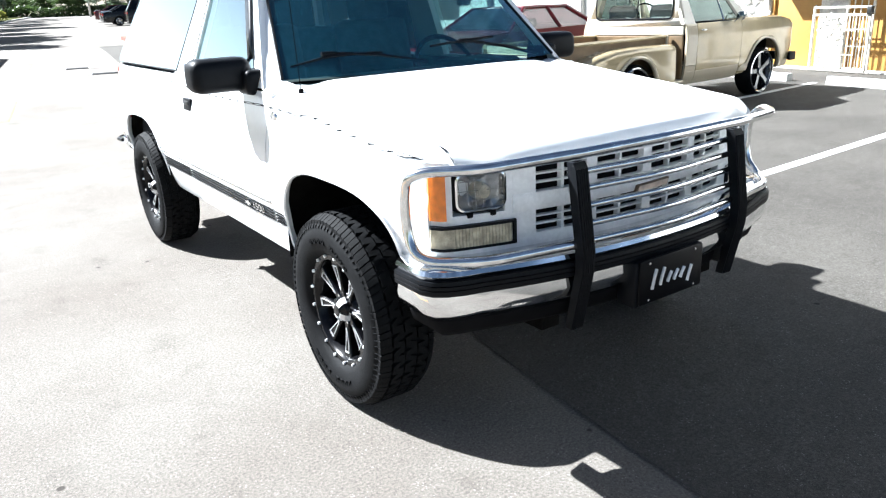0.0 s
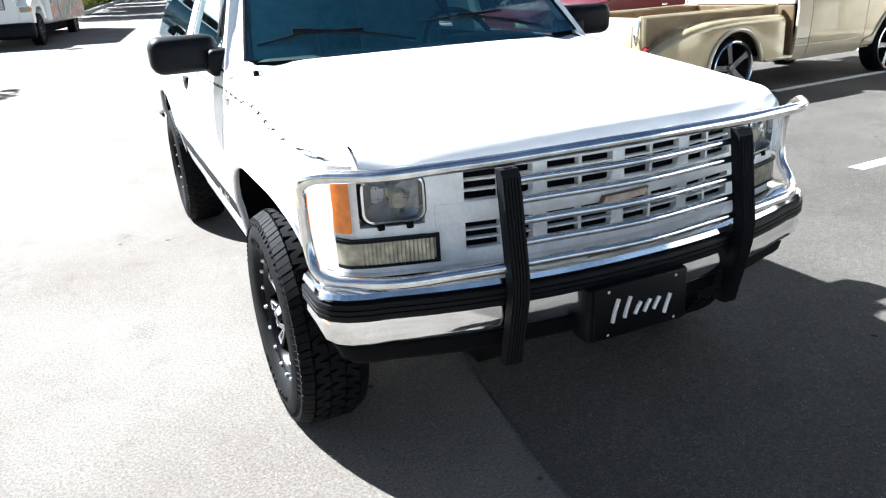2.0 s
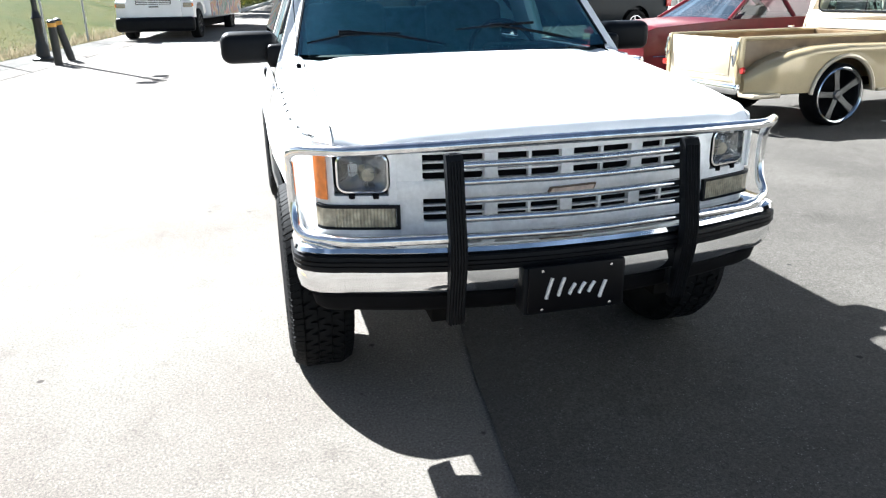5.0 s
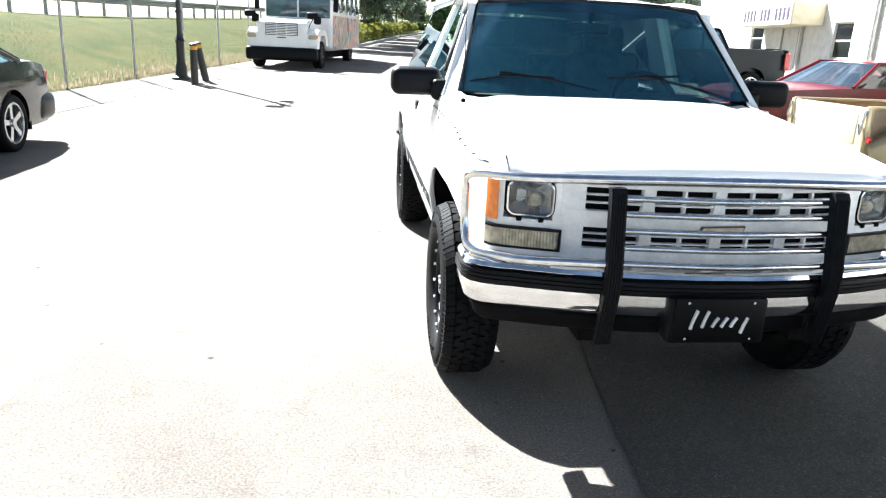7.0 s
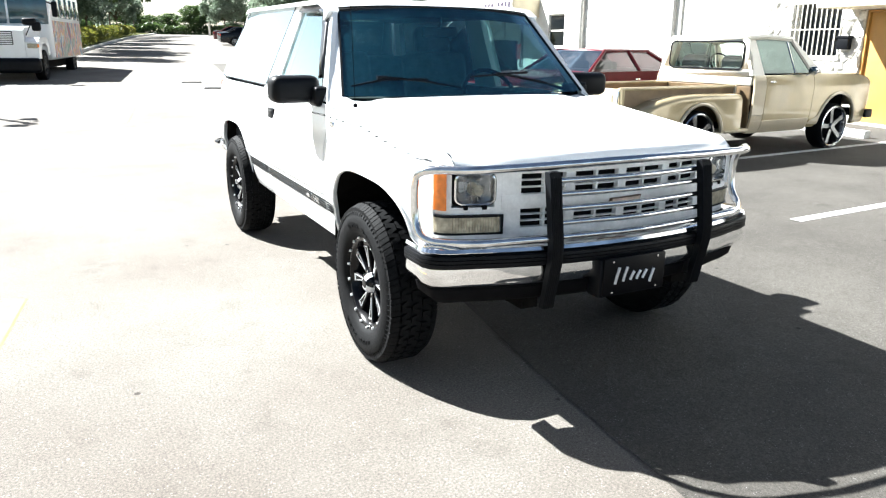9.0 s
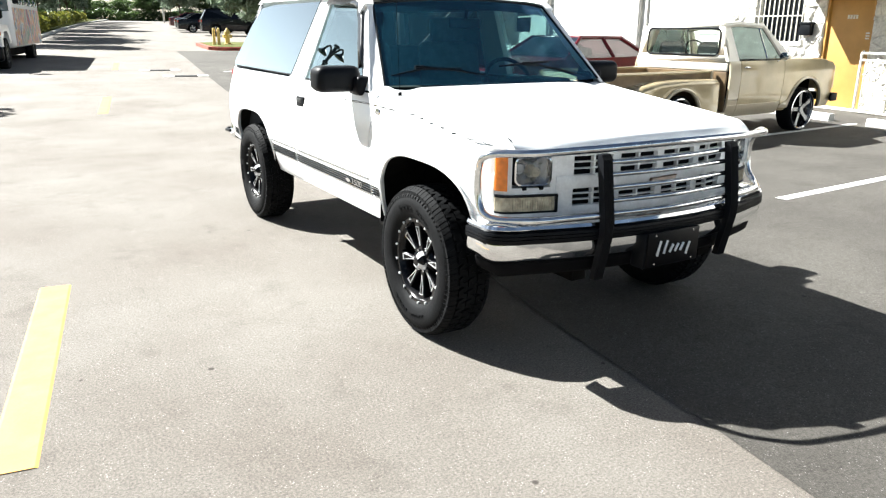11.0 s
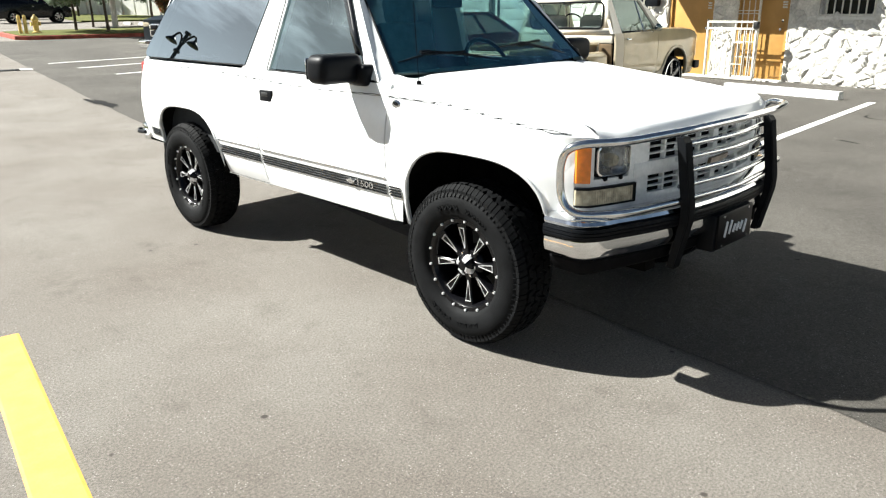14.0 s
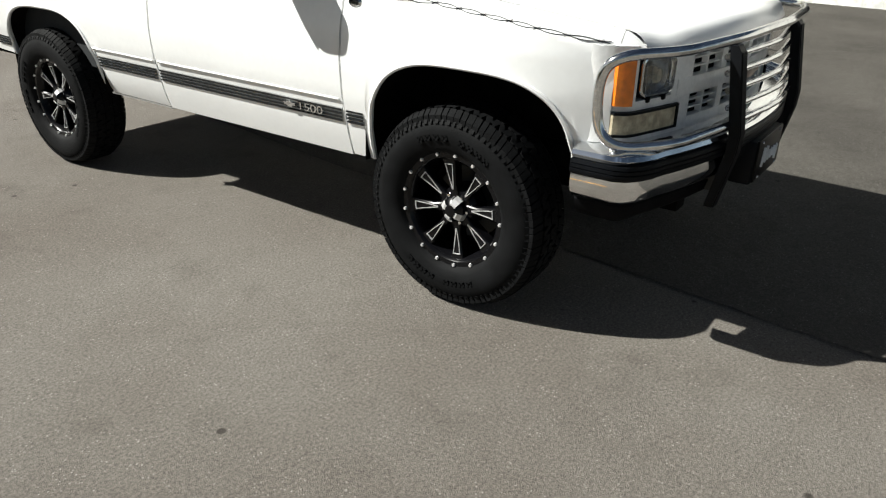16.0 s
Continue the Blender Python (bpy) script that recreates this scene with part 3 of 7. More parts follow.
both("tail_lamp", tl, TAIL, "red tail lamp")
rb = Mesh().rbox(-0.86, 3.56, 0.56, 0.86, 3.70, 0.70, 0.03)
for s in (-1, 1):
    rb.tube([(s * 0.85, 3.66, 0.63), (s * 0.89, 3.60, 0.635), (s * 0.895, 3.50, 0.64)], 0.022, 8)
part("rear_bumper", rb, CHROME, truck, "chrome rear bumper")
rub = Mesh().tube([(-0.905, 3.50, 0.645), (-0.91, 3.62, 0.64), (-0.87, 3.72, 0.64), (0.87, 3.72, 0.64), (0.91, 3.62, 0.64), (0.905, 3.50, 0.645)], 0.014, 8)
part("bumper_pad", rub, BLACKP, truck)

# lower side trim: a black ribbed strip between bright lines
SIDETRIM = mat("black_side_moulding", (0.004, 0.0045, 0.005), 0.55, spec=0.08, var=0.15, scale=20)
def trim_strip(y0, y1):
    out = Mesh()
    ny = max(2, int((y1 - y0) / 0.12))
    for k in range(4):
        z = 0.648 + 0.0145 * k
        sec = []
        for y in steps(y0, y1, ny):
            w = half_width(y, z)
            sec.append([(w - 0.004, y, z - 0.0043), (w + 0.006, y, z - 0.0036), (w + 0.0075, y, z), (w + 0.006, y, z + 0.0036), (w - 0.004, y, z + 0.0043)])
        out.grid(sec)
    return out


for y0, y1 in ((0.412, 0.50), (0.525, 1.725), (1.757, 2.262), (3.22, 3.40)):
    both("side_trim", trim_strip(y0, y1), SIDETRIM, "ribbed black body-side moulding")
both("trim_backing", side_panel(steps(0.525, 1.725, 6), lambda y: 0.640, lambda y: 0.700, 2, 0.002).moved(Matrix.Translation((0.0025, 0, 0))), mat("grey_trim", (0.58, 0.59, 0.59), 0.5), "", 40)
# model number and emblem near the front of the door moulding
EMB0 = [(-0.085, 0.902), (-0.075, 0.92), (-0.033, 0.92), (-0.028, 0.93), (0.040, 0.93), (0.035, 0.92), (0.085, 0.92), (0.075, 0.90), (0.030, 0.90), (0.025, 0.89), (-0.042, 0.89), (-0.036, 0.902)]
def digits(text, size, m, name, material, parent, depth=0.0015):
    """Raised characters in the built-in font, as one mesh."""
    cu = bpy.data.curves.new(name, "FONT")
    cu.body, cu.size, cu.extrude, cu.align_x = text, size, depth, "CENTER"
    tmp = bpy.data.objects.new(name, cu)
    me = bpy.data.meshes.new_from_object(tmp)
    bpy.data.objects.remove(tmp)
    me.transform(m)
    me.materials.append(material)
    ob = new(name, me)
    ob.parent = parent
    return ob


for s in (-1, 1):
    m = Matrix(((0, 0, s, s * 0.9125), (s * 1.6, 0, 0, 0.70), (0, 1, 0, 0.656), (0, 0, 0, 1)))
    digits("1500", 0.046, m, "model_number", CHROME, truck)
bt = Mesh().prism([(y * 0.42 + 0.815, (z - 0.91) * 0.6 + 0.672) for y, z in EMB0], 0.912, 0.919)
both("maker_badge", bt, CHROME, "small chrome emblem")
# creases pressed into the side
cre = Mesh()
for y0, y1 in ((0.53, 1.72), (1.76, 2.29)):
    cre.tube([(half_width(y, 0.735) - 0.001, y, 0.735) for y in steps(y0, y1, 8)], 0.005, 6)
both("pressed_crease", cre, WHITE)
# door handle and fender badge
hd = Mesh().rbox(0.880, 1.57, 1.008, 0.9055, 1.705, 1.09, 0.008)
both("door_handle", hd, BLACKP, "black pull handle in a recess", parent=truck)
hd2 = Mesh().rbox(0.898, 1.60, 1.052, 0.910, 1.68, 1.078, 0.006)
both("handle_flap", hd2, IRONB, parent=truck)
fb = Mesh()
for k in range(2):
    r0, r1 = (0.034, 0.026) if k == 0 else (0.026, 0.0)
    fb.grid([[(0.885 + 0.006 * (k == 1), 0.453 + r0 * math.cos(a), 1.101 + 0.62 * r0 * math.sin(a)) for a in steps(0, 2 * math.pi, 16)],
             [(0.893, 0.453 + r1 * math.cos(a), 1.101 + 0.62 * r1 * math.sin(a)) for a in steps(0, 2 * math.pi, 16)]])
both("fender_badge", fb, CHROME, "oval chrome badge")

# barbed-wire decal running along the side
dec = Mesh()
def wire_z(y):
    return table([(-0.60, 1.052), (-0.2, 1.098), (0.1, 1.120), (0.40, 1.120), (0.9, 1.125), (1.7, 1.155), (3.3, 1.165)], y)


def skin_x(y, z):
    """The outer skin's half-width, over the rolled shoulder too."""
    if y > 0.505 or z <= shoulder(y):
        return half_width(y, z)
    zs, he = shoulder(y), hood_edge_z(y)
    u = math.asin(min(1.0, (z - zs) / max(0.005, he - zs))) * 2 / math.pi
    return lerp(half_width(y, zs), 0.752, u)


def wire_at(y):
    return wire_z(y) + 0.012 * math.sin(y * 3.1)


for strand in (-1, 1):
    for ya, yb, r in ((-0.53, 0.83, 0.0012), (0.83, 3.36, 0.0009)):
        pts = []
        for y in steps(ya, yb, int((yb - ya) / 0.0125)):
            z = wire_at(y) + strand * 0.0042 * math.sin(math.pi * y / 0.1)
            pts.append((skin_x(y, z) + (0.0009 if y > 0.5 else 0.0035), y, z))
        dec.tube(pts, r, 4)
for k in range(39):
    y = -0.50 + 0.1 * k
    z, r = wire_at(y), 0.0009
    for dy, dz in ((0.007, 0.0045), (0.007, -0.0045), (0.010, 0.001)):
        a, b = [(skin_x(y + q * dy, z + q * dz) + (0.0012 if y > 0.5 else 0.0030), y + q * dy, z + q * dz) for q in (-1, 1)]
        dec.tube([a, b], r, 4)
both("barbed_wire_decal", dec, BLACKM, "thin black barbed-wire decal", 0)

# mirrors
mm = Mesh().rbox(0.842, 0.735, 1.185, 1.108, 0.895, 1.33, 0.045, 4)
mm.rbox(0.79, 0.680, 1.168, 0.90, 0.83, 1.275, 0.025, 3)
both("door_mirror", mm, BLACKP, "black plastic door mirror")
mg = Mesh().rbox(0.935, 0.891, 1.205, 1.095, 0.900, 1.312, 0.004)
both("mirror_glass", mg, mat("mirror_glass", (0.8, 0.82, 0.84), 0.02, 1.0, var=0.0))
# whip antenna on the fender
part("antenna", Mesh().tube([(-0.775, 0.405, 1.165), (-0.775, 0.408, 1.205)], 0.011, 8).tube([(-0.775, 0.408, 1.20), (-0.776, 0.43, 1.55), (-0.778, 0.47, 2.05)], 0.0019, 6), BLACKM, truck, "thin whip antenna")
# wipers
for arm, blade in ((((0.668, 0.585, 1.235), (0.45, 0.578, 1.290), (0.183, 0.583, 1.338)), ((-0.02, 0.572, 1.320), (0.18, 0.580, 1.334), (0.39, 0.615, 1.342))),
                   (((-0.075, 0.520, 1.255), (-0.30, 0.565, 1.300), (-0.538, 0.625, 1.326)), ((-0.715, 0.630, 1.277), (-0.54, 0.612, 1.310), (-0.285, 0.576, 1.313)))):
    wp = Mesh().tube(arm, 0.010, 6, r2=0.007).tube(blade, 0.0065, 6)
    wp.tube([(arm[2][0] - 0.03, arm[2][1] - 0.004, arm[2][2] - 0.004), (arm[2][0] + 0.03, arm[2][1] - 0.006, arm[2][2] - 0.004)], 0.011, 6)
    part("wiper", wp, BLACKP, truck, "black wiper arm and blade")

# ---- front: grille, lamps, bumper ----
def front_slab(x0, x1, z0, z1, off=0.0, depth=0.03, n=None):
    """A bar that follows the bowed front; off moves it back."""
    n = n or max(1, int(abs(x1 - x0) / 0.06))
    sec = []
    for x in steps(x0, x1, n):
        y = front_y(x) + off
        sec.append([(x, y + depth, z0), (x, y + 0.002, z0), (x, y, z0 + 0.003), (x, y, z1 - 0.003), (x, y + 0.002, z1), (x, y + depth, z1)])
    ms = Mesh().grid(sec, closed=True)
    k = 6
    ms.f += [tuple(range(k))[::-1], tuple(len(sec) * k - k + i for i in range(k))]
    return ms


gr = Mesh()
gr.plus(front_slab(-0.56, 0.56, 1.000, 1.04, 0.0, 0.03))
gr.plus(front_slab(-0.56, 0.56, 0.856, 0.915, -0.004, 0.034))
gr.plus(front_slab(-0.56, 0.56, 0.715, 0.777, 0.0, 0.03))
for s in (-1, 1):
    a, b = sorted((s * 0.478, s * 0.57))
    gr.plus(front_slab(a, b, 0.72, 1.04, 0.0, 0.03, 4))
    a, b = sorted((s * 0.236, s * 0.279))
    gr.plus(front_slab(a, b, 0.72, 1.04, 0.004, 0.026, 2))
gr.plus(front_slab(-0.021, 0.021, 0.72, 1.04, 0.004, 0.026, 2))
for x in (-0.37, -0.127, 0.127, 0.37):
    gr.plus(front_slab(x - 0.005, x + 0.005, 0.72, 1.04, 0.010, 0.02, 1))
for z in (0.943, 0.972, 0.803, 0.830):
    gr.plus(front_slab(-0.50, 0.50, z - 0.0028, z + 0.0028, 0.008, 0.022))
# rounded lower corners of the openings
for z0 in (0.777, 0.915):
    for xa, xb in ((-0.478, -0.279), (-0.236, -0.021), (0.021, 0.236), (0.279, 0.478)):
        for x, q in ((xa, 1), (xb, -1)):
            y = front_y(x) + 0.006
            pts = [(x, z0), (x + q * 0.014, z0), (x + q * 0.004, z0 + 0.004), (x, z0 + 0.014)]
            gr.add([(px, y + dy, pz) for dy in (0, 0.02) for px, pz in pts], [(0, 1, 2, 3), (4, 7, 6, 5), (1, 5, 6, 2), (2, 6, 7, 3)])
part("grille", gr, GRILLEW, truck, "white plastic grille with two rows of openings")
part("grille_backing", front_slab(-0.57, 0.57, 0.72, 1.04, 0.034, 0.01), BLACKM, truck)
em = [(-0.088, 0.892), (-0.074, 0.924), (-0.03, 0.925), (0.088, 0.929), (0.078, 0.904), (0.024, 0.903), (0.018, 0.892)]
emb = Mesh().prism([(a, b) for a, b in em], -0.012, 0.0)
emb.v = [(p[1] + 0.01, front_y(p[1]) - 0.005 + p[0], p[2] - 0.047) for p in emb.v]
emblem = part("emblem", emb, mat("tarnished_bronze", (0.16, 0.11, 0.07), 0.4, 0.6), truck, "small emblem with a dark rim on the grille")
face = Mesh().prism([(a * 0.92, 0.91 + (b - 0.91) * 0.76) for a, b in em], -0.015, -0.010)
face.v = [(p[1] + 0.01, front_y(p[1]) - 0.005 + p[0], p[2] - 0.047) for p in face.v]
part("emblem_face", face, mat("worn_pale_emblem", (0.74, 0.60, 0.50), 0.5, 0.0, var=0.15, scale=40), emblem, "worn pale face")

def corner_y(x):
    return front_y(min(x, 0.775)) + max(0, x - 0.775) * 1.6


def corner_slab(x0, x1, z0, z1, off=0.0, depth=0.03, n=None):
    n = n or max(1, int((x1 - x0) / 0.025))
    sec = []
    for x in steps(x0, x1, n):
        y = corner_y(x) + off
        sec.append([(x, y + depth, z0), (x, y, z0 + 0.003), (x, y, z1 - 0.003), (x, y + depth, z1)])
    ms = Mesh().grid(sec, closed=True)
    ms.f += [(3, 2, 1, 0), tuple(len(sec) * 4 - 4 + i for i in range(4))]
    return ms


surround = Mesh()
surround.plus(corner_slab(0.56, 0.825, 1.008, 1.045))
surround.plus(corner_slab(0.56, 0.805, 0.836, 0.871))
surround.plus(corner_slab(0.55, 0.815, 0.725, 0.757))
surround.plus(corner_slab(0.555, 0.585, 0.735, 1.045))
surround.plus(corner_slab(0.7545, 0.778, 0.845, 1.03))
surround.plus(corner_slab(0.803, 0.832, 0.735, 1.045))
both("lamp_surround", surround, GRILLEW)
rec = Mesh().plus(corner_slab(0.56, 0.80, 0.74, 1.03, 0.06, 0.01))
both("lamp_recess", rec, GRILLEW)


def rounded(cx, cz, w, h, r, n=6):
    out = []
    for k, (sx, sz) in enumerate(((1, 1), (-1, 1), (-1, -1), (1, -1))):
        for a in steps(k * 90, k * 90 + 90, n):
            out.append((cx + sx * (w / 2 - r) + r * math.cos(radians(a)), cz + sz * (h / 2 - r) + r * math.sin(radians(a))))
    return out


def bulge(outline, cx, cz, off0, off1, rings=5):
    rows = []
    for k in range(rings + 1):
        u = k / rings
        rows.append([(lerp(x, cx, u), front_y(x) + lerp(off0, off1, 1 - (1 - u) ** 2) if u < 1 else front_y(cx) + off1, lerp(z, cz, u)) for x, z in outline])
    return Mesh().grid(rows, closed=True)


ho = rounded(0.666, 0.943, 0.150, 0.116, 0.026)
hm = rounded(0.666, 0.943, 0.162, 0.128, 0.031)
hb = rounded(0.666, 0.943, 0.173, 0.139, 0.037)


def lamp_ring(outer, inner, lift):
    """A flat ring with depth between two outlines."""
    return Mesh().grid([[(x, front_y(x) + 0.05, z) for x, z in outer], [(x, front_y(x) - lift, z) for x, z in outer], [(x, front_y(x) - lift - 0.002, z) for x, z in inner], [(x, front_y(x) + 0.05, z) for x, z in inner]], closed=True)


both("headlamp_gap", lamp_ring(hb, hm, 0.0), BLACKM, "dark gap round the headlamp")
rings = both("headlamp_ring", lamp_ring(hm, ho, 0.006), CHROME, "thin bright headlamp rim")
for x in (0.625, 0.70):
    both("headlamp_clip", Mesh().rbox(x - 0.010, front_y(x) - 0.006, 0.858, x + 0.010, front_y(x) + 0.02, 0.876, 0.004), BLACKM)
both("headlamp_reflector", bulge(ho, 0.664, 0.943, 0.02, 0.055), REFL, "silvery headlamp bowl")
bulb = Mesh().lathe([(0.001, -0.03), (0.022, -0.028), (0.03, 0.0), (0.03, 0.02)], 14, pose(0.645, front_y(0.65) + 0.035, 0.936, 0, 0, 90))
both("headlamp_bulb", bulb, LENS)
both("headlamp", bulge(ho, 0.664, 0.943, 0.004, -0.012), LAMPGLASS, "clear square headlamp")
ribs = Mesh()
for k in range(6):
    ribs.tube([(0.59 + 0.023 * k + 0.01, front_y(0.6 + 0.026 * k) + 0.012, 0.885), (0.59 + 0.026 * k + 0.01, front_y(0.6 + 0.026 * k) + 0.012, 0.985)], 0.0012, 4)
for z in (0.912, 0.943, 0.974):
    ribs.tube([(x, front_y(x) + 0.010, z) for x in steps(0.590, 0.738, 6)], 0.0010, 4)
both("headlamp_fluting", ribs, REFL)
CORNER = [(0.778, -0.612), (0.788, -0.605), (0.799, -0.592), (0.812, -0.567)]


def lamp_slab(plan, z0, z1, grow=0.0):
    """A lens of even height along a plan that wraps the corner."""
    sec = []
    for x, y in plan:
        sec.append([(x - 0.02, y + 0.05, z0), (x, y - grow, z0), (x, y - grow, z1), (x - 0.02, y + 0.05, z1)])
    ms = Mesh().grid(sec, closed=True)
    ms.f += [(3, 2, 1, 0), tuple(len(sec) * 4 - 4 + i for i in range(4))]
    return ms


part("side_marker", lamp_slab(CORNER, 0.858, 1.004).mirrored(), AMBER, truck, "amber corner lamp")
part("marker_blank", lamp_slab(CORNER, 0.858, 1.004), WHITE, truck, "white blanking piece in place of a corner lamp")
# ribbed lens of the turn lamp
long_plan = [(x, front_y(x) - (0.014 if k % 2 else 0.010)) for k, x in enumerate(steps(0.568, 0.762, 36))] + CORNER[1:]
both("turn_lamp", lamp_slab(long_plan, 0.766, 0.829), LENS, "long hazed turn lamp")
fplan = [(x, front_y(x) - 0.011) for x in steps(0.556, 0.757, 8)] + [(x + 0.001, y) for x, y in CORNER[1:]]
tf = lamp_slab(fplan, 0.757, 0.766, 0.003).plus(lamp_slab(fplan, 0.829, 0.838, 0.003)).plus(lamp_slab([(0.555, front_y(0.555) - 0.011), (0.565, front_y(0.565) - 0.011)], 0.757, 0.838, 0.003))
both("turn_lamp_frame", tf, BLACKP)

# bumper
def bump_line(n=48, grow=0.0):
    """The bumper's plan from the left end round to the right end."""
    out = []
    for k in range(n + 1):
        s = -1 + 2 * k / n
        a = abs(s)
        if a < 0.72:
            x = a / 0.72 * 0.74
            y = -0.845 + 0.125 * (x / 0.74) ** 2.2
        else:
            u = (a - 0.72) / 0.28
            x = 0.74 + (0.150 + grow) * math.sin(min(1, u * 1.7) * math.pi / 2)
            y = -0.72 + 0.245 * u ** 1.5
        out.append((math.copysign(x, s), y - (grow if a < 0.8 else 0)))
    return out


def bump_band(prof):
    """Sweeps a profile of (out, z) along the bumper."""
    line = bump_line()
    rows = []
    for i, (x, y) in enumerate(line):
        x0, y0 = line[max(i - 1, 0)]
        x1, y1 = line[min(i + 1, len(line) - 1)]
        d = Vector((x1 - x0, y1 - y0, 0)).normalized()
        nrm = Vector((d.y, -d.x, 0))
        rows.append([(x + nrm.x * o, y + nrm.y * o, z) for o, z in prof])
    return Mesh().grid(rows)


part("bumper", bump_band([(-0.16, 0.735), (-0.10, 0.738), (-0.02, 0.732), (0.0, 0.722), (0.006, 0.708), (0.0, 0.696), (-0.01, 0.694), (-0.01, 0.642), (0.0, 0.64), (0.004, 0.61), (-0.005, 0.575), (-0.025, 0.555), (-0.06, 0.55)]), CHROME, truck, "chrome front bumper")
pad = bump_band([(-0.012, 0.694), (0.010, 0.692), (0.012, 0.681), (0.006, 0.679), (0.012, 0.677), (0.012, 0.666), (0.006, 0.664), (0.012, 0.662), (0.012, 0.652), (0.008, 0.645), (-0.012, 0.642)])
part("bumper_strip", pad, BLACKP, truck, "ribbed black rubber strip")
part("front_apron", bump_band([(-0.05, 0.556), (-0.04, 0.54), (-0.05, 0.50), (-0.08, 0.475), (-0.16, 0.46)]), BLACKM, truck, "black plastic lower apron")
# plate holder and plate with slanting strokes
pl = Mesh().rbox(-0.195, -0.875, 0.480, 0.165, -0.79, 0.650, 0.012)
part("plate_holder", pl, BLACKP, truck, "black plastic plate holder")
plate = part("front_plate", Mesh().rbox(-0.182, -0.884, 0.490, 0.152, -0.872, 0.652, 0.006), mat("gloss_black_plate", (0.004, 0.004, 0.005), 0.35, var=0.05, spec=0.1), truck, "black front plate with pale slanting strokes")
# slanting strokes
STROKE = mat("silver_stroke_paint", (0.8, 0.8, 0.8), 0.35, 0.4)
for x, z, h in ((-0.110, 0.540, 0.070), (-0.068, 0.546, 0.062), (-0.030, 0.548, 0.036), (0.004, 0.548, 0.036), (0.038, 0.548, 0.036), (0.078, 0.526, 0.058)):
    part("plate_stroke", Mesh().tube([(x - 0.010, -0.885, z), (x - 0.002, -0.8855, z + h * 0.5), (x + 0.010, -0.885, z + h)], 0.0065, 8), STROKE, plate, "pale silver slanting stroke")
for x in (-0.135, 0.105):
    for z in (0.503, 0.637):
        part("plate_bolt", Mesh().lathe([(0.0, -0.004), (0.005, -0.003), (0.006, 0.003)], 8, pose(x, -0.884, z, 0, 0, 90)), CHROME, plate)

# ---- chrome grille guard ----
GUARD = STEEL
GUARDR = mat("black_guard_rubber", (0.005, 0.006, 0.008), 0.5, spec=0.15, var=0.2, scale=25, bump=0.05, bscale=200)
def fillet(pts, r=0.06, n=5):
    out = [Vector(pts[0])]
    for a, b, c in zip(pts, pts[1:], pts[2:]):
        a, b, c = Vector(a), Vector(b), Vector(c)
        p, q = b + (a - b).normalized() * min(r, (a - b).length / 2), b + (c - b).normalized() * min(r, (c - b).length / 2)
        out += [(1 - u) ** 2 * p + 2 * u * (1 - u) * b + u * u * q for u in steps(0, 1, n)]
    out.append(Vector(pts[-1]))
    return [p for k, p in enumerate(out) if k == 0 or (p - out[k - 1]).length > 0.001]


guard = part("grille_guard", Mesh().tube(fillet([(-0.42, -0.82, 0.755), (-0.72, -0.75, 0.748), (-0.875, -0.610, 0.742), (-0.884, -0.545, 0.80), (-0.886, -0.540, 0.97), (-0.885, -0.600, 1.030), (-0.74, -0.745, 1.038), (-0.42, -0.825, 1.05), (0, -0.862, 1.058),
                                                  (0.42, -0.825, 1.05), (0.74, -0.745, 1.038), (0.885, -0.600, 1.030), (0.886, -0.540, 0.97), (0.884, -0.545, 0.80), (0.875, -0.610, 0.742), (0.72, -0.75, 0.748), (0.42, -0.82, 0.755)], 0.075, 8), 0.017, 14), GUARD, truck, "polished steel grille guard hoop")
for z in (0.979, 0.926, 0.870, 0.813, 0.757):
    yb = -0.775 - 0.18 * (1.0 - z)
    part("guard_bar", Mesh().tube([(-0.42, yb, z), (-0.10, yb - 0.045, z + 0.004), (0, yb - 0.052, z + 0.005), (0.10, yb - 0.045, z + 0.004), (0.42, yb, z)], 0.0115, 10), GUARD, guard, "polished cross bar")
for s in (-1, 1):
    prof = [(-0.812, 1.02), (-0.825, 1.0), (-0.865, 0.73), (-0.862, 0.665), (-0.815, 0.455), (-0.785, 0.455), (-0.828, 0.665), (-0.828, 0.73), (-0.785, 1.02)]
    po = Mesh().prism(prof, s * 0.405 - 0.027, s * 0.405 + 0.027)
    for k in (-0.019, -0.0095, 0, 0.0095, 0.019):
        po.tube([(s * 0.405 + k, y - 0.001, z) for y, z in prof[1:5]], 0.0042, 5)
    po.box(s * 0.405 - 0.012, -0.806, 1.019, s * 0.405 + 0.012, -0.794, 1.023)
    part("guard_post", po, GUARDR, guard, "black rubber-faced upright")
    part("guard_bracket", Mesh().box(s * 0.38 - 0.005, -0.80, 0.50, s * 0.38 + 0.005, -0.55, 0.62), IRONB, guard)

# ---- wheels ----
SPOKE_LINE = ((0.045, 0.020, 0.092), (0.10, 0.013, 0.094), (0.155, 0.020, 0.100), (0.200, 0.030, 0.108))   # radius, half width, face


